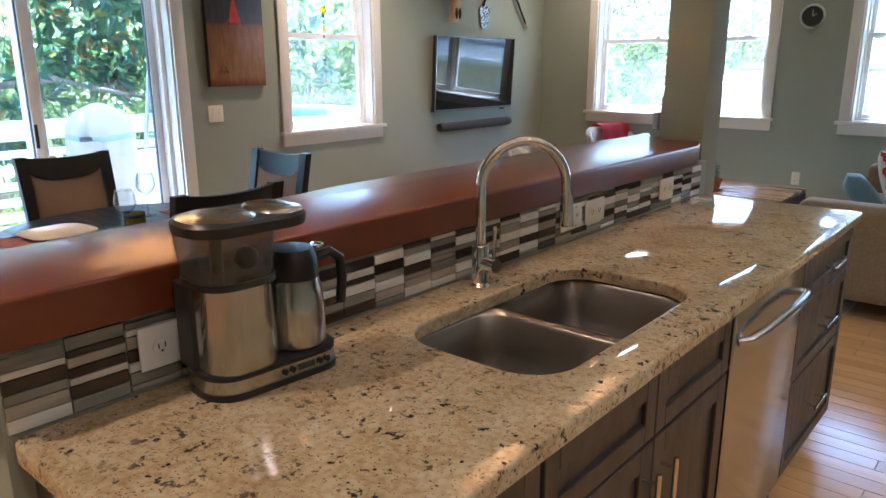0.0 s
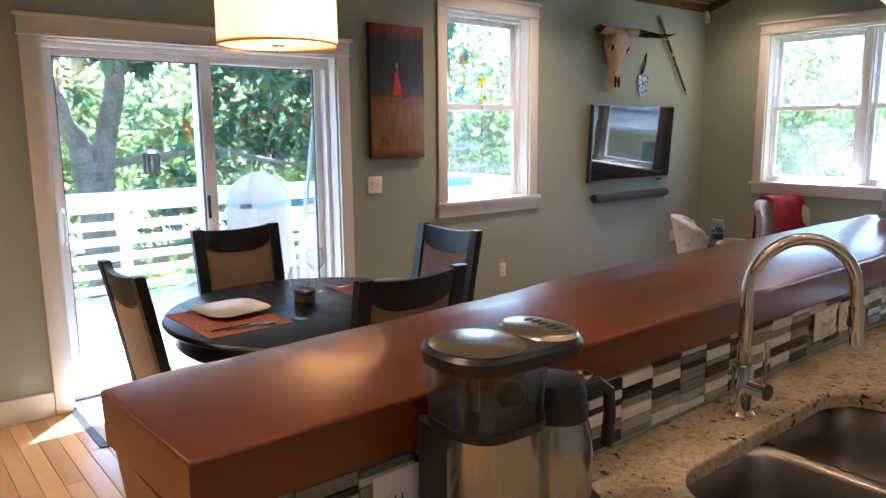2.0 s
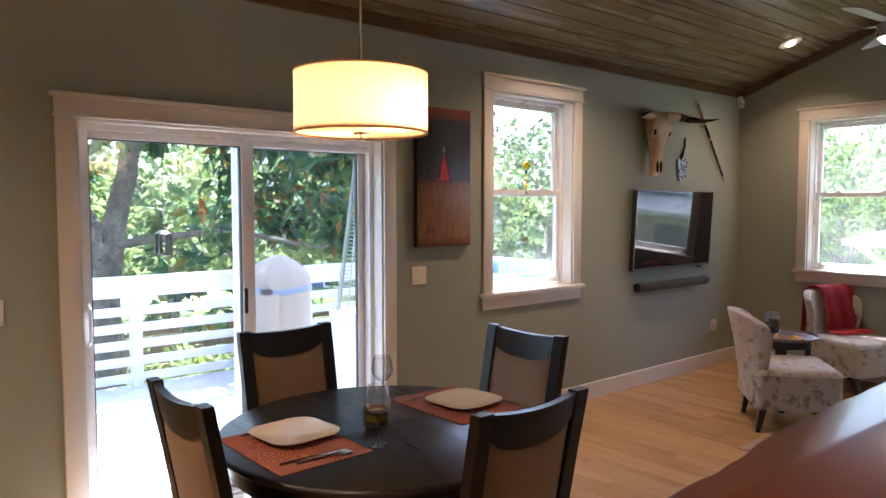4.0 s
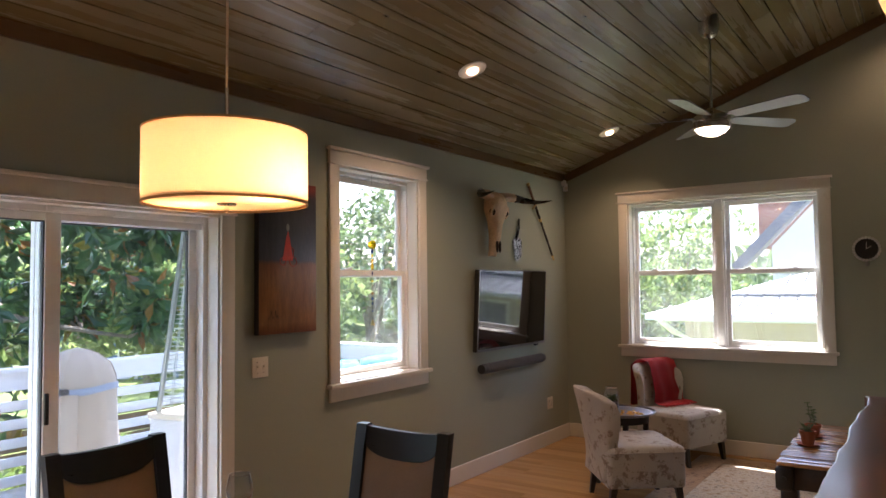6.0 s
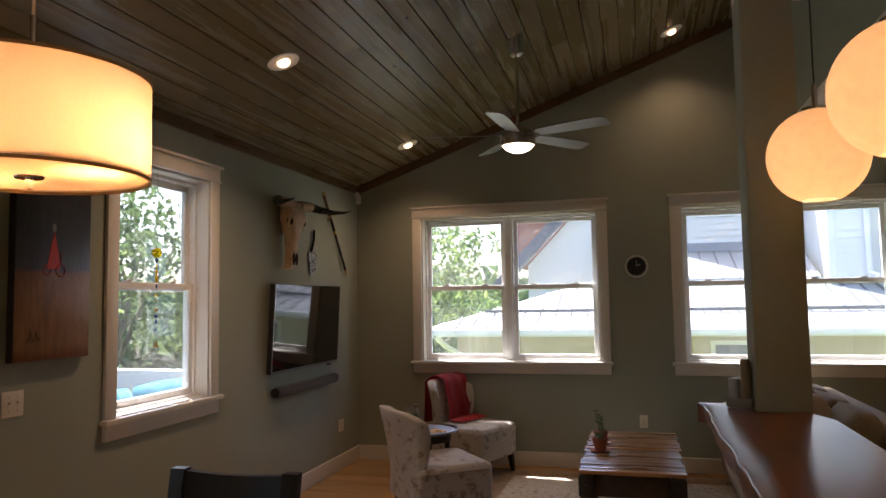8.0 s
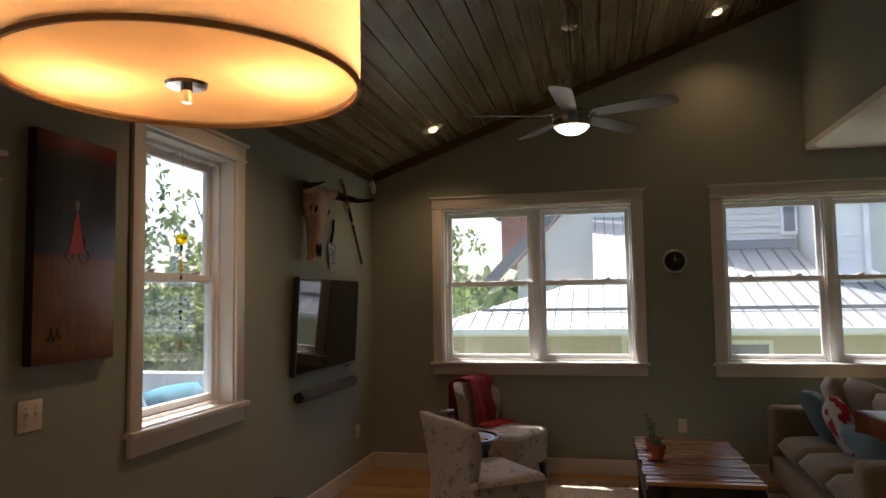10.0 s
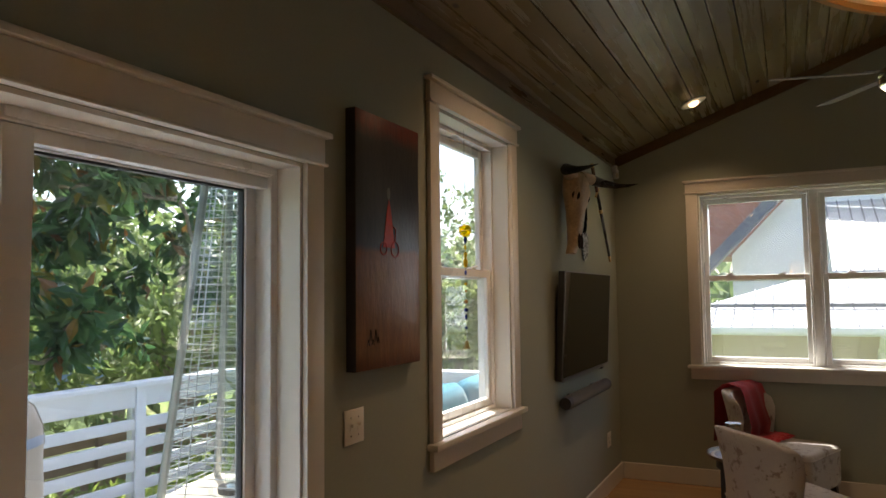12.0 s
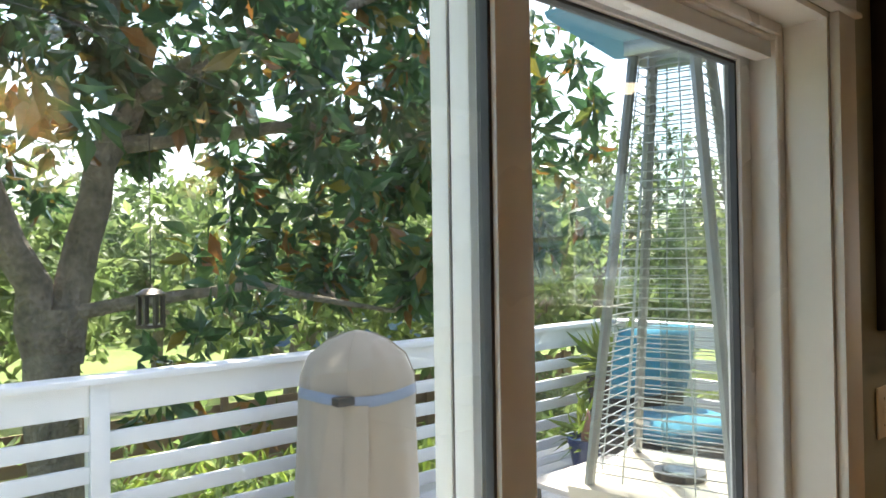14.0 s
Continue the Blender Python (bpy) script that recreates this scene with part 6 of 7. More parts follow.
for k in range(5):
    a = 72 * k - 22
    out = [(0.16, -0.05), (0.30, -0.062), (0.60, -0.070), (0.66, -0.062), (0.69, -0.03), (0.69, 0.045), (0.665, 0.068), (0.60, 0.072), (0.30, 0.062), (0.16, 0.05)]
    bm = prism(B(), out, -0.003, 0.003)
    bmesh.ops.rotate(bm, verts=bm.verts, matrix=Matrix.Rotation(radians(-12), 3, "X"))
    box(bm, 0.08, 0.20, -0.02, 0.02, 0.004, 0.010)
    bmesh.ops.translate(bm, verts=bm.verts, vec=(0, 0, 0.128))
    bmesh.ops.rotate(bm, verts=bm.verts, matrix=Matrix.Rotation(radians(a), 3, "Z"))
    part("blade", bm, BLADE, fn, smooth=False)

ms_ = thing("motion_sensor", "small white motion sensor high in the wall corner", "sensor", XW + 0.03, YN - 0.03, 2.60, 45)
boxpart("body", (-0.022, 0.022, -0.012, 0.03, -0.04, 0.04), VINYL, ms_, 0.006)
boxpart("lens", (-0.014, 0.014, -0.016, -0.0125, -0.03, 0.005), PLATE, ms_, 0.001)

# ---- deck ----
DZ0 = -0.10
dk = thing("deck", "grey painted timber deck outside the sliding door", "deck", kind="structure")
y_ = -2.0
x = -7.93
while x < XW - 0.20:
    boxpart("deck_board", (x + 0.003, min(x + 0.139, XW - 0.195), -2.0, 6.42, DZ0 - 0.03, DZ0), DECK, dk, 0.003, seg=1)
    x += 0.142
boxpart("joist_frame", (-7.93, XW - 0.195, -2.0, 6.42, DZ0 - 0.22, DZ0 - 0.031), RAILPAINT, dk)
for px in (-7.75, -5.0):
    for py in (-1.8, 2.1, 6.2):
        boxpart("deck_post", (px - 0.07, px + 0.07, py - 0.07, py + 0.07, -2.6, DZ0 - 0.221), RAILPAINT, dk)


def railing(x, y, ln, rz, posts):
    """A white deck railing along local x from the origin, inner side towards local +y."""
    th = thing("deck_railing", "white painted deck railing with horizontal boards", "railing", x, y, DZ0, rz, "deck railings")
    boxpart("cap_rail", (-0.03, ln + 0.03, -0.07, 0.09, 1.000, 1.032), RAILPAINT, th, 0.004)
    boxpart("top_board", (0, ln, 0.015, 0.045, 0.845, 0.999), RAILPAINT, th, 0.003)
    for k in range(5):
        z0 = 0.055 + 0.155 * k
        boxpart("rail_board", (0, ln, 0.015, 0.040, z0, z0 + 0.082), RAILPAINT, th, 0.003)
    for q in posts:
        boxpart("post", (q - 0.045, q + 0.045, -0.045, 0.0145, 0.0, 0.999), RAILPAINT, th, 0.003)
        boxpart("post_face", (q - 0.045, q + 0.045, 0.0455, 0.062, 0.0, 0.999), RAILPAINT, th, 0.003)
    return th


railing(-7.82, 6.30, 8.2, -90, (0.05, 1.55, 2.9, 4.24, 5.6, 7.0))
railing(XW - 0.2, 6.30, 3.0, 180, (0.06, 1.5))

# Covered kettle grill
KHAKI = fabric("khaki_cover", (0.27, 0.225, 0.175), (0.34, 0.29, 0.235), 120)
gr = thing("grill", "kettle grill under a khaki fabric cover with a blue band", "grill", -7.28, 3.24, DZ0)
n, prof = 64, [(0.345, 0.02), (0.340, 0.25), (0.325, 0.55), (0.315, 0.80), (0.312, 0.88), (0.303, 0.97), (0.258, 1.07), (0.165, 1.145), (0.07, 1.188), (0.0, 1.205)]
bm = lathe(B(), prof, seg=n)
for v in bm.verts:
    a = math.atan2(v.co.y, v.co.x)
    low = max(0, 1 - v.co.z / 0.9)
    k = 1 + 0.06 * low * math.sin(5 * a + 0.6) + 0.02 * math.sin(9 * a + 2 * v.co.z) + 0.03 * low * noise.noise((3 * math.cos(a), 3 * math.sin(a), v.co.z * 2)) + 0.03 * noise.noise((5 * math.cos(a), 5 * math.sin(a), v.co.z * 6))
    v.co.x *= k
    v.co.y *= k
part("cover", bm, KHAKI, gr, sharp=80)
bm = lathe(B(), [(0.318, 0.855), (0.320, 0.862), (0.317, 0.905), (0.314, 0.91)], seg=n)
for v in bm.verts:
    v.co.z += 0.012 * math.sin(3 * math.atan2(v.co.y, v.co.x))
part("band", bm, fabric("slate_band", (0.16, 0.20, 0.28), (0.22, 0.26, 0.34), 200), gr, "slate blue band")
part("buckle", box(B(), 0.20, 0.27, -0.30, -0.20, 0.86, 0.905, b=0.01), BLACK, gr)
fl = box(B(), -0.05, 0.075, -0.012, 0.004, 0.30, 0.855, b=0.006)
fl2 = part("flap", fl, KHAKI, gr)
fl2.matrix_local = pose(0.268, -0.215, 0, -2, 0, 52)
for a in range(4):
    tube_ = tube(B(), [(0.006 + r * math.cos(radians(90 * a + 45)), r * math.sin(radians(90 * a + 45)), z) for r, z in ((0.314, 0.86), (0.305, 0.972), (0.262, 1.076), (0.170, 1.150), (0.075, 1.193))], 0.004, 5)
    part("seam", tube_, KHAKI, gr)

# Pyramid patio heater by the door
ALU = metal("heater_aluminium", (0.36, 0.38, 0.39), 0.4)
ht = thing("patio_heater", "silver pyramid patio heater with wire grilles", "patio heater", -5.17, 2.93, DZ0, 14)
zb, zt = 0.93, 2.20
bw, tw = 0.20, 0.085
boxpart("base", (-0.235, 0.235, -0.235, 0.235, 0.0, 0.90), painted("heater_base", (0.52, 0.53, 0.54), 0.4, 0.05), ht, 0.01)
boxpart("base_plate", (-0.245, 0.245, -0.245, 0.245, 0.901, 0.935), painted("ivory_plate", (0.55, 0.50, 0.40), 0.5, 0.05), ht, 0.004)
part("burner_ring", lathe(B(), [(0.05, 0.936), (0.075, 0.936), (0.075, 0.955), (0.05, 0.955), (0.05, 0.936)], seg=28), BLACK, ht)
for sx in (-1, 1):
    for sy in (-1, 1):
        part("leg", tube(B(), [(sx * bw, sy * bw, 0.92), (sx * tw, sy * tw, zt)], 0.016, 8), ALU, ht)
part("glass_tube", cyl(B(), (0, 0, 0.955), (0, 0, 2.16), 0.05, seg=24), glassy("heater_tube", (0.80, 0.86, 0.86), 1.5), ht)
for k in range(4):
    gm = B()
    rot = Matrix.Rotation(radians(90 * k), 3, "Z")
    for q in range(44):
        z = 0.97 + (2.16 - 0.97) * q / 43
        f = (z - 0.92) / (zt - 0.92)
        w_ = bw + (tw - bw) * f
        tube(gm, [rot @ Vector((-w_ + 0.014, -w_, z)), rot @ Vector((w_ - 0.014, -w_, z))], 0.0022, 4)
    for u in (-0.5, 0.5):
        tube(gm, [rot @ Vector((u * bw, -bw, 0.95)), rot @ Vector((u * tw, -tw, 2.17))], 0.0025, 4)
    part("grille", gm, ALU, ht)
part("crown", box(B(), -0.11, 0.11, -0.11, 0.11, 2.17, 2.215, b=0.004), ALU, ht)
part("hood", loft(B(), [(-0.28, 0.28, -0.28, 0.28, 0.02, 2.275), (-0.285, 0.285, -0.285, 0.285, 0.02, 2.29), (-0.06, 0.06, -0.06, 0.06, 0.01, 2.345)], 2), painted("blue_hood", (0.05, 0.22, 0.36), 0.3, 0.05), ht, "blue reflector hood")
part("hood_stay", cyl(B(), (0, 0, 2.20), (0, 0, 2.28), 0.02), ALU, ht)

# Planters, pots and outdoor seats
BLUEPOT = painted("cobalt_pot", (0.015, 0.035, 0.12), 0.2, 0.15)
pn = thing("planter", "tall dark planter with a trailing fern", "planter", -7.45, 5.85, DZ0)
part("pot", loft(B(), [(-0.13, 0.13, -0.13, 0.13, 0.02, 0.0), (-0.17, 0.17, -0.17, 0.17, 0.02, 0.62), (-0.15, 0.15, -0.15, 0.15, 0.02, 0.60)], 3), painted("dark_planter", (0.02, 0.02, 0.022), 0.4), pn)
gn = thing("flower_pot", "cobalt blue pot with a small plain garden ornament", "flower pot", -7.35, 5.35, DZ0)
part("pot", lathe(B(), [(0, 0), (0.11, 0), (0.15, 0.20), (0.16, 0.20), (0.16, 0.24), (0.14, 0.24), (0.135, 0.21), (0, 0.21)], seg=28), BLUEPOT, gn)
og = lathe(B(), [(0, 0.0), (0.05, 0.0), (0.055, 0.05), (0.035, 0.12), (0.03, 0.15), (0.012, 0.21), (0, 0.24)], (-7.33, 5.33, DZ0 + 0.21), 16)
single("garden_statue", og, painted("grey_red_ornament", (0.35, 0.16, 0.13), 0.6, 0.4, 12), "small painted garden statue in the pot", "statue")


def leaf_cloud(name, tips, size, mat_, seed, per=10, spread=1.0, droop=0.35, width=0.36):
    """Leaves in tufts round the tips, as one mesh; each leaf is a folded blade."""
    r_ = np.random.default_rng(seed)
    tips = np.asarray(tips, float)
    c = np.repeat(tips, per, axis=0)
    k = len(c)
    d = r_.normal(size=(k, 3))
    d[:, 2] -= droop
    d /= np.linalg.norm(d, axis=1)[:, None]
    s = np.cross(d, r_.normal(size=(k, 3)))
    s /= np.linalg.norm(s, axis=1)[:, None]
    nrm = np.cross(d, s)
    ln = size * r_.uniform(0.65, 1.25, (k, 1))
    c = c + d * ln * 0.15 + r_.normal(size=(k, 3)) * size * 0.25 * spread
    w_ = ln * width * 0.5
    verts = np.stack([c, c + d * ln * 0.5 + s * w_ + nrm * w_ * 0.35, c + d * ln - nrm * ln * 0.10, c + d * ln * 0.5 - s * w_ + nrm * w_ * 0.35, c + d * ln * 0.52], 1).reshape(-1, 3)
    base = np.arange(k)[:, None] * 5
    faces = np.concatenate([base + np.array(q) for q in ((0, 1, 4), (1, 2, 4), (2, 3, 4), (3, 0, 4))], 0)
    me = bpy.data.meshes.new(name)
    me.from_pydata(verts.tolist(), [], faces.tolist())
    me.materials.append(mat_)
    return new(name, me)


def leafy(name, stops, rough=0.35, thin=0.3):
    """Foliage: tones by leaf, some light let through."""
    m, nt, p = material(name)
    ge = nt.nodes.new("ShaderNodeNewGeometry")
    c = ramp(nt, ge.outputs["Random Per Island"], stops)
    c = mixed(nt, c, ramp(nt, noise_out(nt, coords(nt), 0.9, 3), [(0.3, (0.65, 0.65, 0.65)), (0.7, (1.3, 1.3, 1.2))]), 1.0, "MULTIPLY")
    nt.links.new(c, p.inputs["Base Color"])
    p.inputs["Roughness"].default_value = rough
    out = nt.nodes["Material Output"]
    mx, tr = nt.nodes.new("ShaderNodeMixShader"), nt.nodes.new("ShaderNodeBsdfTranslucent")
    mx.inputs[0].default_value = thin
    nt.links.new(c, tr.inputs[0])
    nt.links.new(p.outputs[0], mx.inputs[1])
    nt.links.new(tr.outputs[0], mx.inputs[2])
    nt.links.new(mx.outputs[0], out.inputs[0])
    return m


MAGLEAF = leafy("magnolia_leaf", [(0.0, (0.030, 0.078, 0.034)), (0.5, (0.056, 0.125, 0.052)), (0.84, (0.09, 0.17, 0.06)), (0.90, (0.22, 0.20, 0.03)), (0.97, (0.20, 0.085, 0.025)), (1.0, (0.24, 0.11, 0.03))], 0.20, 0.42)
GREEN = leafy("bright_leaf", [(0.0, (0.10, 0.15, 0.05)), (0.5, (0.175, 0.245, 0.085)), (1.0, (0.28, 0.34, 0.13))], 0.55, 0.6)
GREEN2 = leafy("deep_leaf", [(0.0, (0.07, 0.11, 0.045)), (0.6, (0.125, 0.18, 0.075)), (1.0, (0.20, 0.25, 0.11))], 0.55, 0.55)
FERN = leafy("fern_leaf", [(0.0, (0.11, 0.20, 0.03)), (1.0, (0.28, 0.34, 0.07))], 0.5, 0.5)
BARK = painted("grey_bark", (0.22, 0.185, 0.145), 0.9, 0.6, 5, 24, 1.0, relief_dist=0.05)

lf = leaf_cloud("fern", [(0, 0, 0.66), (0.06, 0.03, 0.70), (-0.06, -0.03, 0.70), (0.0, -0.08, 0.65)], 0.34, FERN, 3, 40, 0.35, -0.3, 0.14)
lf.parent = pn
lf = leaf_cloud("fern", [(0, 0.03, 0.25), (-0.05, -0.03, 0.25)], 0.24, FERN, 4, 24, 0.4, -0.3, 0.16)
lf.parent = gn

TURQ = fabric("turquoise_outdoor_cloth", (0.010, 0.16, 0.26), (0.02, 0.24, 0.36), 160)


def lounge_seat(kind_, x, y, rz, w_, label):
    th = thing(kind_, label, "outdoor seating", x, y, DZ0, rz, "outdoor seating on the deck")
    boxpart("frame", (-w_ / 2, w_ / 2, -0.36, 0.36, 0.22, 0.40), painted("dark_wicker", (0.05, 0.04, 0.035), 0.6, 0.3, 30, 120, 0.5), th, 0.02)
    boxpart("back_frame", (-w_ / 2, w_ / 2, -0.40, -0.33, 0.22, 0.84), painted("dark_wicker", (0.05, 0.04, 0.035), 0.6, 0.3, 30, 120, 0.5), th, 0.02)
    k = max(1, round(w_ / 0.65))
    for i in range(k):
        cx = -w_ / 2 + w_ * (i + 0.5) / k
        soft("seat_cushion", w_ / k - 0.02, 0.66, 0.17, TURQ, th, pose(cx, 0.02, 0.475), 0.2)
        soft("back_cushion", w_ / k - 0.02, 0.52, 0.20, TURQ, th, pose(cx, -0.24, 0.86, 76, 0, 0), 0.3)
    for sx in (-1, 1):
        for sy in (-1, 1):
            boxpart("leg", (sx * (w_ / 2 - 0.06) - 0.025, sx * (w_ / 2 - 0.06) + 0.025, sy * 0.3 - 0.025, sy * 0.3 + 0.025, 0, 0.225), BLACK, th)
    return th


lounge_seat("patio_sofa", -5.42, 4.75, 90, 1.9, "outdoor sofa with turquoise cushions on the deck")
lounge_seat("patio_chair", -6.55, 5.25, -110, 0.68, "outdoor chair with turquoise cushions on the deck")
ot = thing("outdoor_table", "low dark metal table with a stone top", "outdoor table", -6.25, 4.15, DZ0)
boxpart("top", (-0.30, 0.30, -0.35, 0.35, 0.40, 0.43), painted("pale_stone", (0.45, 0.43, 0.40), 0.6), ot, 0.005)
for sx in (-1, 1):
    for sy in (-1, 1):
        boxpart("leg", (sx * 0.27 - 0.015, sx * 0.27 + 0.015, sy * 0.32 - 0.015, sy * 0.32 + 0.015, 0, 0.399), BLACK, ot)
boxpart("mat", (-5.3, -4.85, 0.95, 1.85, DZ0 + 0.001, DZ0 + 0.012), fabric("grey_outdoor_mat", (0.14, 0.14, 0.15), (0.24, 0.24, 0.26), 90), None, 0.003)
tagged(bpy.data.objects["mat"], "grey outdoor doormat on the deck", "doormat")

# ---- garden, trees and neighbours ----
m, nt, p = material("garden_ground")
v = coords(nt)
c = ramp(nt, noise_out(nt, v, 0.35, 5, 0.7), [(0.35, (0.10, 0.15, 0.03)), (0.55, (0.16, 0.21, 0.05)), (0.72, (0.22, 0.17, 0.09))])
c = mixed(nt, c, ramp(nt, noise_out(nt, v, 14, 4), [(0.3, (0.6, 0.6, 0.6)), (0.7, (1.25, 1.25, 1.2))]), 1.0, "MULTIPLY")
nt.links.new(c, p.inputs["Base Color"])
p.inputs["Roughness"].default_value = 0.95
bump(nt, p, noise_out(nt, v, 40, 4), 0.6, 0.05)
bm = B()
N = 60
gv = {}
for i in range(N + 1):
    for j in range(N + 1):
        u, w_ = -1 + 2 * i / N, -1 + 2 * j / N
        gx, gy = 900 * u * abs(u) ** 1.5, 900 * w_ * abs(w_) ** 1.5
        far = max(0, math.hypot(gx + 1, gy - 2) - 14)
        gv[i, j] = bm.verts.new((gx, gy, -1.75 - 0.03 * min(far, 30) + 0.12 * noise.noise((gx * 0.2, gy * 0.2, 0)) * min(1, far / 5)))
for i in range(N):
    for j in range(N):
        bm.faces.new((gv[i, j], gv[i + 1, j], gv[i + 1, j + 1], gv[i, j + 1]))
single("ground", bm, m, "grassy garden ground falling away from the deck", "ground", "structure")


def limb(bm, p0, p1, r0, r1, seed, bend=0.15, seg=10):
    r_ = random.Random(seed)
    p0, p1 = Vector(p0), Vector(p1)
    ln = (p1 - p0).length
    off = Vector((r_.uniform(-1, 1), r_.uniform(-1, 1), r_.uniform(-0.3, 0.6))) * bend * ln
    pts = [p0.lerp(p1, t_) + off * math.sin(math.pi * t_) + Vector((r_.uniform(-1, 1), r_.uniform(-1, 1), 0)) * 0.02 * ln for t_ in [k / 7 for k in range(8)]]
    pts[0], pts[-1] = p0, p1
    return tube(bm, pts, r0, seg, r1), pts


# Magnolia beyond the railing
mg = thing("magnolia_tree", "large magnolia with a forked trunk and glossy dark leaves", "tree", -9.95, 2.15, -1.8)
bm = B()
limb(bm, (0, 0.13, -0.2), (0.05, 0.20, 2.95), 0.23, 0.185, 1, 0.02, 16)
tips_m = []
rnd = random.Random(31)
mains = [((0.05, 0.14, 2.55), (0.1, -0.72, 4.75), 0.14, 0.09), ((0.05, 0.25, 2.55), (0.15, 0.80, 4.7), 0.145, 0.10), ((0.10, 0.30, 2.92), (0.65, 1.55, 3.10), 0.062, 0.036), ((0.63, 1.52, 3.10), (1.15, 2.5, 2.85), 0.036, 0.018),
         ((0.1, -0.70, 4.65), (0.9, -2.2, 6.2), 0.09, 0.04), ((0.1, -0.70, 4.7), (-0.9, -0.7, 7.0), 0.08, 0.03), ((0.15, 0.80, 4.6), (0.9, 2.6, 5.6), 0.09, 0.03),
         ((0.15, 0.80, 4.65), (0.2, 0.3, 7.4), 0.09, 0.03), ((0.15, 0.68, 4.2), (1.5, 3.6, 4.3), 0.07, 0.02), ((0.1, -0.45, 4.1), (1.5, -1.5, 4.9), 0.055, 0.02), ((0.15, 0.75, 4.5), (1.6, 1.4, 5.0), 0.06, 0.02)]
ends = []
for k, (a, b_, r0, r1) in enumerate(mains):
    _, pts = limb(bm, a, b_, r0, r1, 40 + k, 0.10)
    ends += [pts[4], pts[6], pts[7]] if r1 < 0.05 else [pts[7]]
for k in range(95):
    q = Vector((rnd.uniform(-1.2, 2.0), rnd.uniform(-3.3, 4.2), rnd.uniform(3.0, 8.0)))
    e = min((Vector(p_) for p_ in ends), key=lambda p_: (p_ - q).length)
    b_ = e.lerp(q, rnd.uniform(0.35, 0.95))
    if (b_ - e).length < 0.3:
        continue
    _, pts = limb(bm, e, b_, 0.022, 0.006, 90 + k, 0.16, 6)
    tips_m += [pts[4], pts[5], pts[6], pts[7], pts[7]]
part("trunk", bm, BARK, mg)
cloud = []
r_ = random.Random(77)
for k in range(980):
    # crown: an uneven, flattened dome with a ragged lower edge
    a, b_ = r_.uniform(-1, 1), r_.uniform(-1, 1)
    yy = 0.6 + 3.6 * a
    xx = 0.55 + 1.7 * b_
    floor_z = 2.98 + 0.55 * noise.noise((yy * 0.7, xx * 0.7, 1.0)) + (0.35 if yy < 0.0 else 0.0)
    top_z = 7.6 - 0.22 * a * a * 10 - 0.6 * b_ * b_
    zz = floor_z + (top_z - floor_z) * r_.random() ** 0.85
    if noise.noise((xx * 0.9 + 7, yy * 0.9, zz * 0.9)) < -0.05:
        continue
    if yy < 1.0 and zz < 4.0 and xx > -0.45:
        continue
    cloud.append((xx, yy, zz))
cloud += [tuple(t_) for t_ in tips_m if t_[1] > 1.0 or t_[2] > 4.0 or t_[0] < -0.45]
for k in range(26):
    cloud.append((0.9 + r_.uniform(-0.4, 0.5), 3.9 + r_.uniform(-0.5, 1.4), 4.2 + r_.uniform(-0.5, 1.4)))
for k in range(10):
    cloud.append((0.5 + r_.uniform(-0.5, 0.4), 1.1 + r_.uniform(-0.4, 0.5), 2.35 + r_.uniform(-0.3, 0.5)))
lf = leaf_cloud("crown", cloud, 0.235, MAGLEAF, 12, 17, 0.9, 0.55, 0.42)
lf.parent = mg
for k, (lx, ly, lz) in enumerate(((-7.9, 1.9, 2.62), (-8.0, 3.0, 2.35), (-8.2, 4.1, 2.75))):
    sb_ = ball(B(), (lx, ly, lz), 0.04, 1, 1, 1.15)
    cyl(sb_, (lx, ly, lz + 0.04), (lx, ly, lz + 0.085), 0.018, seg=10)
    single("string_bulb", sb_, WINE, "clear unlit outdoor string-light bulb in the tree", "string light", group="string lights")
wr = tube(B(), [(-7.85, -0.5, 2.95), (-7.9, 1.9, 2.705), (-8.0, 3.0, 2.435), (-8.2, 4.1, 2.835), (-8.3, 5.6, 3.2), (-8.6, 8.0, 3.6)], 0.004, 5)
single("string_light_wire", wr, BLACK, "thin black string-light wire through the tree", "wire")
ln_ = thing("lantern", "pierced dark metal lantern hanging from a branch", "lantern", -9.15, 2.785, 1.03)
DARKM = metal("dark_bronze", (0.10, 0.09, 0.085), 0.45)
for a in range(8):
    c_, s_ = math.cos(radians(45 * a)), math.sin(radians(45 * a))
    part("panel", tube(B(), [(0.085 * c_, 0.085 * s_, 0.02), (0.085 * c_, 0.085 * s_, 0.22)], 0.018, 6), DARKM, ln_)
part("base", lathe(B(), [(0, 0), (0.1, 0), (0.1, 0.022), (0, 0.022)], seg=16), DARKM, ln_)
part("top", lathe(B(), [(0.1, 0.22), (0.105, 0.235), (0.05, 0.27), (0, 0.28)], seg=16), DARKM, ln_)
part("chain", cyl(B(), (0, 0, 0.28), (0, 0, 1.4), 0.004, seg=6), DARKM, ln_)


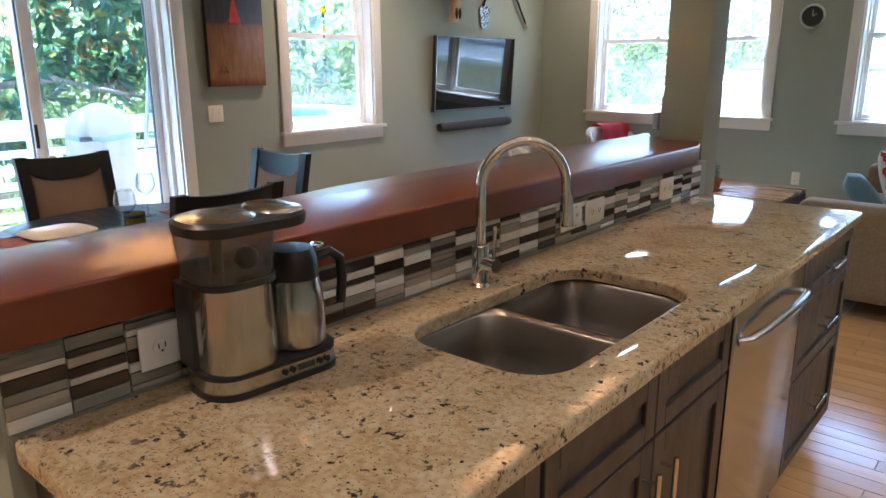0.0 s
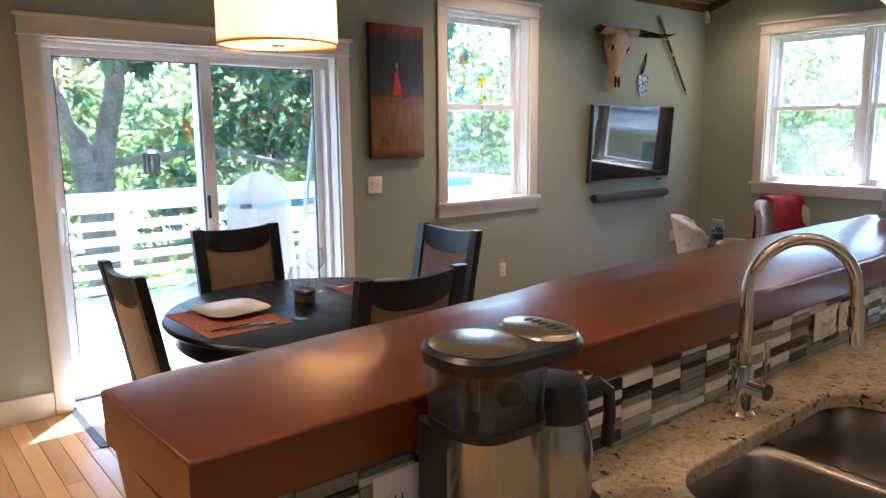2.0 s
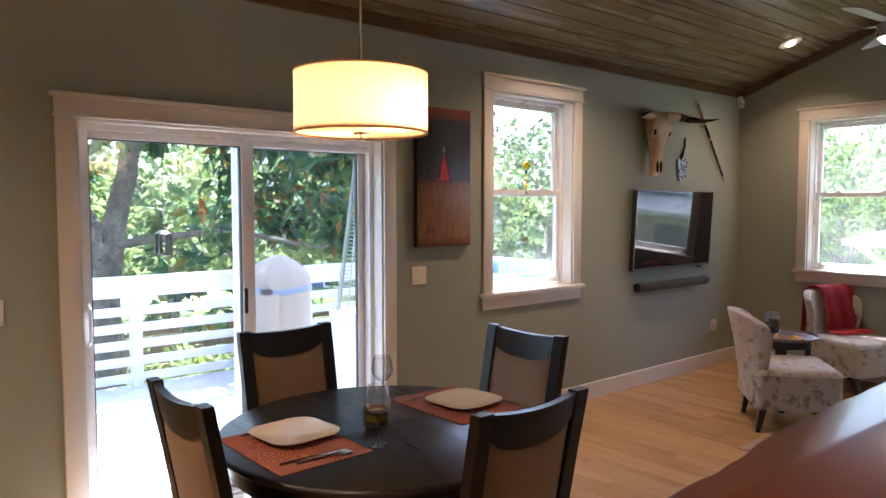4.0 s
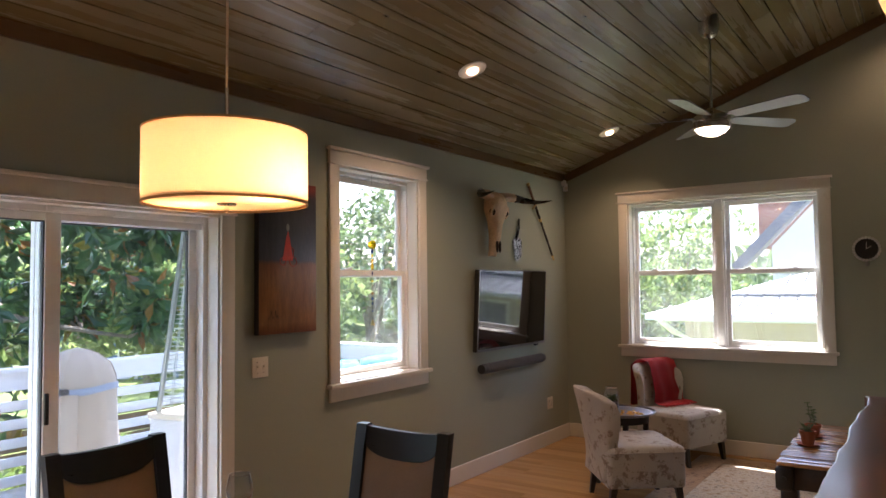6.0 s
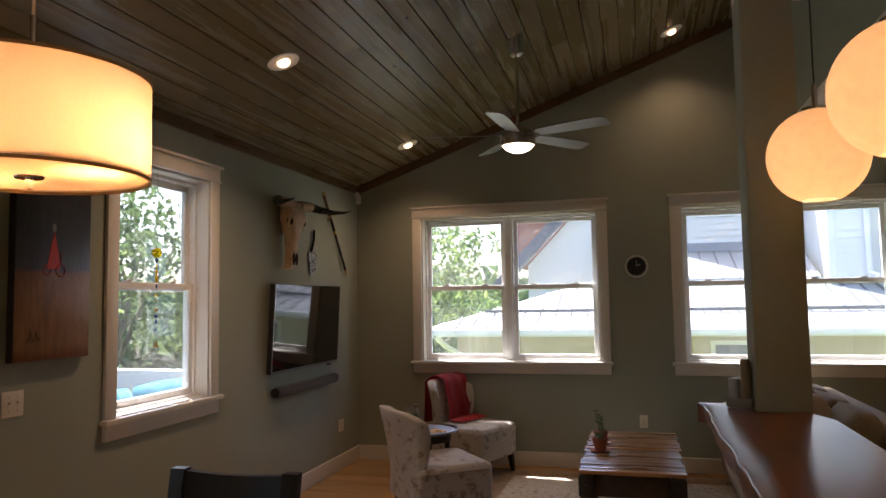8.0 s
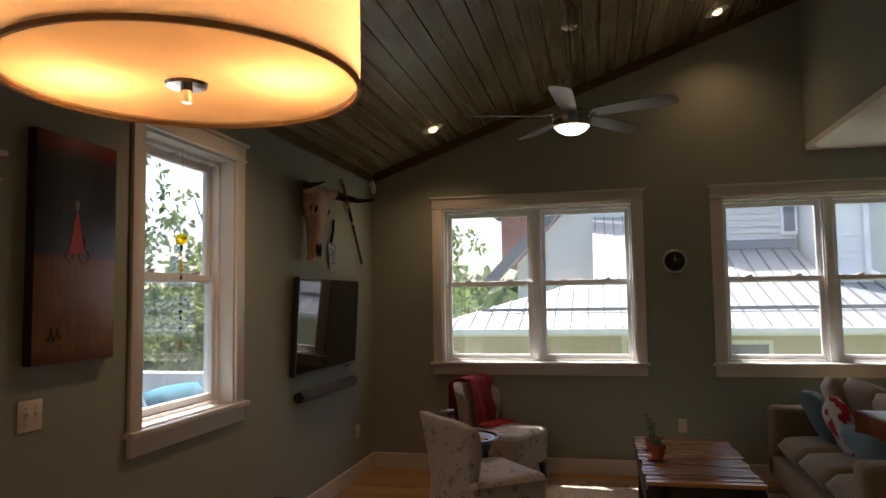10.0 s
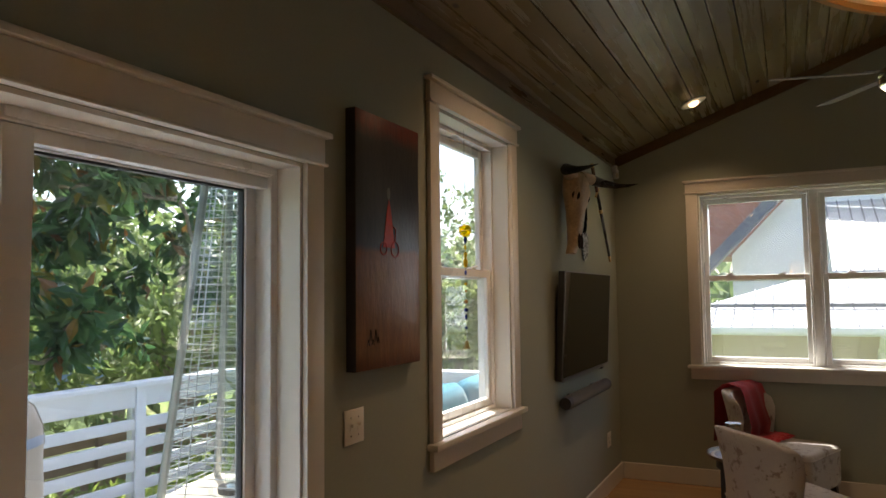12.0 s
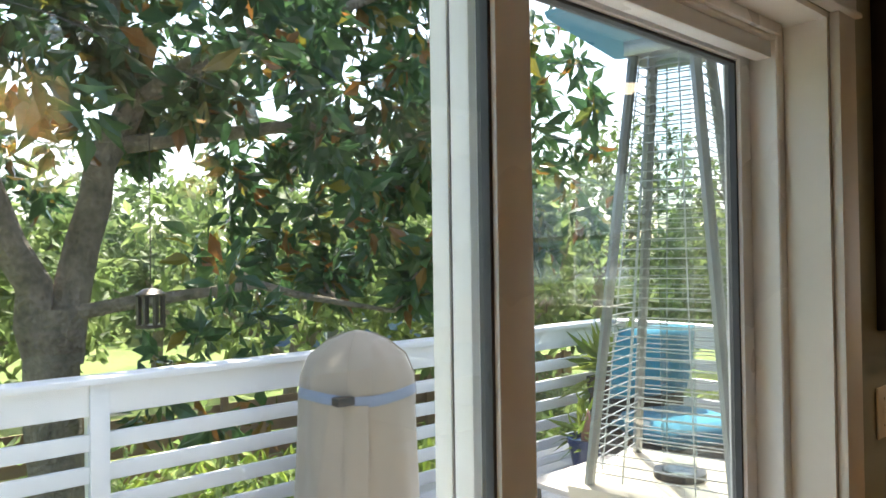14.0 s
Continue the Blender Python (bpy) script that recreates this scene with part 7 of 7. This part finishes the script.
def tree(x, y, z, h, w_, seed, mat_, clumps=240, leaf=0.28, name="tree", per=12):
    th = thing(name, "leafy green garden tree in full summer leaf", "tree", x, y, z, group="garden trees")
    r_ = random.Random(seed)
    bm = B()
    tips = []
    limb(bm, (0, 0, -0.3), (0.1, 0.1, h * 0.45), h * 0.028, h * 0.018, seed, 0.04, 8)
    for k in range(9):
        a = r_.uniform(0, 6.28)
        q = (w_ * 0.7 * math.cos(a), w_ * 0.7 * math.sin(a), h * r_.uniform(0.45, 0.95))
        _, pts = limb(bm, (0.1, 0.1, h * r_.uniform(0.25, 0.45)), q, h * 0.013, 0.015, seed * 7 + k, 0.1, 6)
        tips += pts[3:]
    part("trunk", bm, BARK, th)
    cl_ = []
    for k in range(clumps):
        a, el, rr = r_.uniform(0, 6.28), r_.uniform(-0.75, 1.0), r_.random() ** 0.4
        q = Vector((w_ * rr * math.cos(a) * math.sqrt(1 - el * el * 0.8), w_ * rr * math.sin(a) * math.sqrt(1 - el * el * 0.8), h * 0.6 + h * 0.42 * rr * el))
        q *= 1 + 0.18 * noise.noise(q * 0.6 + Vector((seed, 0, 0)))
        if noise.noise(q * 0.8 + Vector((0, seed, 0))) > -0.25:
            cl_.append(q)
    lf = leaf_cloud("crown", cl_ + tips, leaf, mat_, seed, per, 1.3, 0.2, 0.5)
    lf.parent = th
    return th


rnd = random.Random(55)
TREES = [(-15.5, 7.5, -2.0, 5.6, 2.6, GREEN), (-13.5, 10.5, -2.0, 5.2, 2.4, GREEN), (-17.5, 12.5, -2.2, 6.0, 3.0, GREEN2), (-20, 3.0, -2.3, 5.6, 3.0, GREEN), (-19, -2.5, -2.3, 6.0, 3.0, GREEN),
         (-16.0, 17.0, -2.2, 7.5, 3.4, GREEN2), (-11.5, 17.5, -2.0, 5.0, 2.4, GREEN), (-24, 8, -2.6, 7.0, 3.6, GREEN2), (-26, 16, -2.6, 8.5, 4.0, GREEN2), (-9.5, 23.0, -2.2, 6.2, 2.8, GREEN),
         (-14.0, 24.0, -2.3, 8.0, 3.6, GREEN), (-10.5, 29, -2.5, 7.6, 3.6, GREEN), (-26, -6, -2.7, 7.5, 4.0, GREEN2), (-15, -6.5, -2.1, 6.0, 2.8, GREEN)]
for k, (x, y, z, h, w_, mt) in enumerate(TREES):
    tree(x, y, z, h, w_, 200 + k, mt, 330, 0.26 if abs(x) < 18 else 0.34)
# far wooded hillside
r_ = random.Random(66)
far = []
for k in range(3600):
    a = r_.uniform(0.10, 1.05) * math.pi
    d = r_.uniform(38, 75)
    hgt = (d - 36) * 0.055 + 3.2 + 2.4 * noise.noise((math.cos(a) * 9, math.sin(a) * 9, d * 0.05))
    far.append((d * math.cos(a + 0.4) - 4, d * math.sin(a + 0.4), -2.8 + hgt * r_.random() ** 0.6))
tagged(leaf_cloud("far_woods", far, 1.3, GREEN2, 5, 9, 1.4, 0.1, 0.6), "distant wooded hillside in summer leaf", "woods", kind="stuff")
# garden beds below the deck
bed = []
for k in range(900):
    x, y = r_.uniform(-13.2, -8.4), r_.uniform(-3, 12)
    bed.append((x, y, -1.75 + r_.uniform(0.05, 0.35 + 0.9 * max(0, noise.noise((x * 0.5, y * 0.5, 4)) + 0.25))))
tagged(leaf_cloud("garden_plants", bed, 0.26, FERN, 15, 10, 1.2, -0.2, 0.3), "mixed green garden plants below the deck", "plants", kind="stuff")
bush = []
for k in range(26):
    bx, by = r_.uniform(-13.5, -10.5), r_.uniform(-3, 12)
    for q in range(22):
        bush.append((bx + r_.gauss(0, 0.4), by + r_.gauss(0, 0.4), -1.5 + abs(r_.gauss(0.4, 0.35))))
tagged(leaf_cloud("shrubs", bush, 0.16, GREEN, 16, 9, 1.2, 0.0, 0.5), "low leafy garden shrubs", "shrubs", kind="stuff")

# Wooden fence at the end of the garden
FENCE = wooden("cedar_fence", (0.16, 0.09, 0.05), (0.30, 0.19, 0.11), 0.7, 1, 10, 12, shift=True, tint=0.3)
fe = thing("garden_fence", "brown horizontal-board timber garden fence", "fence", -13.6, 4.0, -2.0)
for k in range(8):
    boxpart("board", (-0.012, 0.012, -8, 9, 0.15 + 0.17 * k, 0.30 + 0.17 * k), FENCE, fe)
for k in range(10):
    boxpart("post", (0.013, 0.09, -8 + 1.85 * k, -7.91 + 1.85 * k, 0, 1.6), FENCE, fe)


# Neighbour's house to the north
def seam_roof(name, parent, x0, x1, y0, z0, y1, z1, pitch=0.27, hip=0.0):
    """A metal roof plane with standing seams running up its slope."""
    bm = B()
    v = [bm.verts.new(q) for q in ((x0, y0, z0), (x1, y0, z0), (x1, y1, z1), (x0 + hip, y1, z1))]
    w_ = [bm.verts.new((q.co.x, q.co.y, q.co.z - 0.06)) for q in v]
    bm.faces.new(v)
    bm.faces.new(w_[::-1])
    for i in range(4):
        bm.faces.new((v[i], w_[i], w_[(i + 1) % 4], v[(i + 1) % 4]))
    rf = part(name, bm, ROOF, parent, smooth=False)
    x = x0 + 0.05
    while x < x1:
        t0 = 0.0
        t1 = min(1.0, (x - x0) / hip) if hip else 1.0
        if t1 > 0.05:
            a, b_ = Vector((x, y0, z0 + 0.018)), Vector((x, y0 + (y1 - y0) * t1, z0 + (z1 - z0) * t1 + 0.018))
            # Seam bar in the darker metal, which carries its shadow line.
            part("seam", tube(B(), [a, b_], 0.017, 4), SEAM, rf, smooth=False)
        x += pitch
    return rf


nh = thing("neighbour_house", "pale neighbouring house with grey standing-seam metal roofs", "house", 0, 0, 0)
STUCCO = painted("cream_stucco", (0.56, 0.47, 0.36), 0.8, 0.06, 1.2, 60, 0.2)
WHITEW = painted("white_stucco", (0.84, 0.85, 0.87), 0.8, 0.04, 1.2, 60, 0.15)
boxpart("wall", (-4.95, 8.0, 12.5, 14.4, -2.2, 1.0), STUCCO, nh)
seam_roof("roof", nh, -5.45, 8.4, 12.0, 1.06, 14.6, 1.86, hip=2.6)
boxpart("gutter", (-5.45, 8.4, 11.90, 11.995, 0.96, 1.065), VINYL, nh, 0.01)
boxpart("soffit", (-5.3, 8.3, 12.0, 12.498, 0.94, 0.965), VINYL, nh)
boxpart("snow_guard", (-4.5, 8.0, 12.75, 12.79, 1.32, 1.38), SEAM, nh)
part("downspout", tube(B(), [(-2.15, 11.95, 0.96), (-2.15, 12.15, 0.80), (-2.15, 12.42, 0.70), (-2.15, 12.42, -2.0)], 0.05, 8), VINYL, nh)
part("downspout", tube(B(), [(-5.2, 11.95, 0.96), (-5.05, 12.2, 0.75), (-4.85, 12.42, 0.62), (-4.85, 12.42, -2.0)], 0.05, 8), VINYL, nh)
wn_ = boxpart("window", (-0.75, 0.1, 12.47, 12.5, 0.05, 0.85), VINYL, nh)
boxpart("pane", (-0.68, 0.03, 12.455, 12.469, 0.12, 0.78), painted("dark_pane", (0.10, 0.12, 0.14), 0.1), wn_)
seam_roof("roof", nh, -2.60, -1.27, 14.4, 1.90, 17.1, 3.35, pitch=0.2)
seam_roof("roof", nh, -1.26, 1.35, 14.4, 1.895, 15.9, 2.48, pitch=0.30)
boxpart("flashing", (-1.26, 1.35, 15.86, 15.99, 2.48, 2.66), painted("slate_flashing", (0.16, 0.18, 0.22), 0.5), nh)
part("wall", prism(B(), [(-4.35, -2.2), (8, -2.2), (8, 6.0), (-0.9, 6.0), (-4.35, 2.35)], 17.2, 18.2, "y"), WHITEW, nh, smooth=False)
part("barge_board", prism(B(), [(-5.0, 1.75), (-0.5, 6.44), (-0.5, 6.75), (-5.1, 1.95)], 16.7, 17.19, "y"), painted("slate_barge", (0.10, 0.11, 0.14), 0.6), nh, smooth=False)
boxpart("upper_storey", (-4.95, -3.0, 19.0, 22.0, 2.4, 4.0), painted("rust_siding", (0.22, 0.09, 0.06), 0.7), nh)
part("upper_roof", prism(B(), [(-5.5, 3.95), (-2.6, 3.95), (-2.6, 4.8)], 18.6, 22.5, "y"), painted("slate_barge", (0.10, 0.11, 0.14), 0.6), nh, smooth=False)
for k in range(26):
    part("clapboard", prism(B(), [(16.0, 2.67 + 0.135 * k), (16.0 - 0.024, 2.67 + 0.135 * k), (16.0, 2.805 + 0.135 * k)], -1.15, 1.35, "x"), SIDING, nh, smooth=False)
boxpart("sided_wall", (-1.15, 1.4, 16.0, 17.19, 2.4, 6.2), SIDING, nh)
boxpart("corner_board", (-1.25, -1.15, 15.96, 16.1, 2.4, 6.2), VINYL, nh)
# a nearer white bay at the east end, with its own boards, window and downspout
boxpart("bay_wall", (1.45, 8.0, 14.2, 17.19, 1.6, 6.2), SIDING, nh)
for k in range(30):
    part("clapboard", prism(B(), [(14.2, 1.75 + 0.135 * k), (14.2 - 0.024, 1.75 + 0.135 * k), (14.2, 1.885 + 0.135 * k)], 1.56, 2.1, "x"), VINYL, nh, smooth=False)
boxpart("corner_board", (1.43, 1.55, 14.15, 14.2, 1.6, 6.2), VINYL, nh)
bw_ = boxpart("window", (1.10, 1.42, 15.94, 15.975, 2.75, 3.6), VINYL, nh)
boxpart("pane", (1.16, 1.36, 15.925, 15.939, 2.82, 3.53), painted("shaded_pane", (0.10, 0.13, 0.16), 0.1), bw_)
part("downspout", tube(B(), [(2.2, 14.1, 6.0), (2.2, 14.1, 3.5), (2.05, 14.1, 3.3), (2.05, 14.1, 1.95), (2.15, 13.95, 1.85)], 0.05, 8), VINYL, nh)

# Blue house far down the hill
bh = thing("blue_house", "small blue clapboard house far down the hill", "house", -33.5, 19.5, -4.2, 30)
boxpart("wall", (-4, 4, -3, 3, 0, 4.0), painted("blue_siding", (0.10, 0.16, 0.27), 0.7, 0.08), bh)
part("roof", prism(B(), [(-3.6, 3.95), (3.6, 3.95), (0, 5.6)], -4.3, 4.3, "x"), painted("grey_shingle", (0.16, 0.16, 0.17), 0.8, 0.15), bh, smooth=False)
for q in (-2, 1.5):
    wd_ = boxpart("window", (q, q + 0.9, -3.05, -2.99, 1.9, 3.2), VINYL, bh)
    boxpart("pane", (q + 0.1, q + 0.8, -3.07, -3.051, 2.0, 3.1), painted("dark_pane2", (0.05, 0.06, 0.07), 0.1), wd_)

# ---- the floor, plank by plank ----
flo = thing("floor", "honey-coloured hardwood plank floor", "floor", kind="structure")
boxpart("subfloor", (XW, XE, YS, YN, -0.12, -0.02), FLOOR_REST, flo)
PW = 0.083
plank_meshes = {}


def plank_mesh(ln):
    key = round(ln, 2)
    if key not in plank_meshes:
        b_, g_ = B(), 0.0009
        va = [b_.verts.new(p) for p in ((g_, g_, -0.02), (key - g_, g_, -0.02), (key - g_, PW - g_, -0.02), (g_, PW - g_, -0.02))]
        vb = [b_.verts.new(p) for p in ((g_, g_, -0.0015), (key - g_, g_, -0.0015), (key - g_, PW - g_, -0.0015), (g_, PW - g_, -0.0015))]
        k = 0.0011
        vc = [b_.verts.new(p) for p in ((g_ + k, g_ + k, 0), (key - g_ - k, g_ + k, 0), (key - g_ - k, PW - g_ - k, 0), (g_ + k, PW - g_ - k, 0))]
        for lo, hi in ((va, vb), (vb, vc)):
            for i in range(4):
                b_.faces.new((lo[i], lo[(i + 1) % 4], hi[(i + 1) % 4], hi[i]))
        b_.faces.new(vc)
        me = bpy.data.meshes.new("plank")
        b_.to_mesh(me)
        b_.free()
        me.materials.append(FLOOR)
        plank_meshes[key] = me
    return plank_meshes[key]


rnd = random.Random(11)
rest_v, rest_f = [], []
y = YS
while y < YN - 0.001:
    x = XW - rnd.choice((0.0, 0.3, 0.6))
    while x < XE:
        ln = rnd.choice((0.6, 0.9, 1.2, 1.5))
        if y > -0.35 and x < -2.75 and x + ln > XW:
            ob = new("plank", plank_mesh(ln))
            ob.parent = flo
            ob.location = (x, y, 0)
        elif x + ln > XW:
            k = len(rest_v)
            g_, x1 = 0.001, min(x + ln, XE)
            rest_v += [(x + g_, y + g_, -0.004), (x1 - g_, y + g_, -0.004), (x1 - g_, y + PW - g_, -0.004), (x + g_, y + PW - g_, -0.004),
                       (x + g_ + 0.001, y + g_ + 0.001, 0), (x1 - g_ - 0.001, y + g_ + 0.001, 0), (x1 - g_ - 0.001, y + PW - g_ - 0.001, 0), (x + g_ + 0.001, y + PW - g_ - 0.001, 0)]
            rest_f += [(k + 4, k + 5, k + 6, k + 7)] + [(k + i, k + (i + 1) % 4, k + 4 + (i + 1) % 4, k + 4 + i) for i in range(4)]
        x += ln
    y += PW
me = bpy.data.meshes.new("planks")
me.from_pydata(rest_v, [], rest_f)
me.materials.append(FLOOR_REST)
ob = tagged(new("planks", me), kind="stuff")
ob.parent = flo

# ---- mosaic backsplash, strip by strip ----
tile_mesh = {}
TW = 0.0966
for tone, mat_ in enumerate(TILES):
    for hh in (0.0125, 0.0175, 0.0235):
        b_ = box(B(), 0, 0.0065, 0.0012, TW - 0.0012, 0.0008, hh - 0.0008, b=0.0012, seg=1)
        me = bpy.data.meshes.new("tile")
        b_.to_mesh(me)
        b_.free()
        me.materials.append(mat_)
        tile_mesh[tone, hh] = me
rnd = random.Random(17)
y = 0.350
while y < 2.99:
    z_, last = 0.9165, -1
    while z_ < TILE_TOP - 0.004:
        hh = rnd.choice((0.0125, 0.0175, 0.0235, 0.0235))
        room = TILE_TOP + 0.004 - z_
        if hh > room:
            hh = max([q for q in (0.0125, 0.0175, 0.0235) if q <= room], default=0)
            if not hh:
                break
        tone = rnd.choice([q for q in (0, 0, 1, 1, 2, 3) if q != last])
        ob = new("tile", tile_mesh[tone, hh])
        ob.parent = KNEE
        ob.location = (-1.2315, y, z_)
        z_ += hh
        last = tone
    y += TW
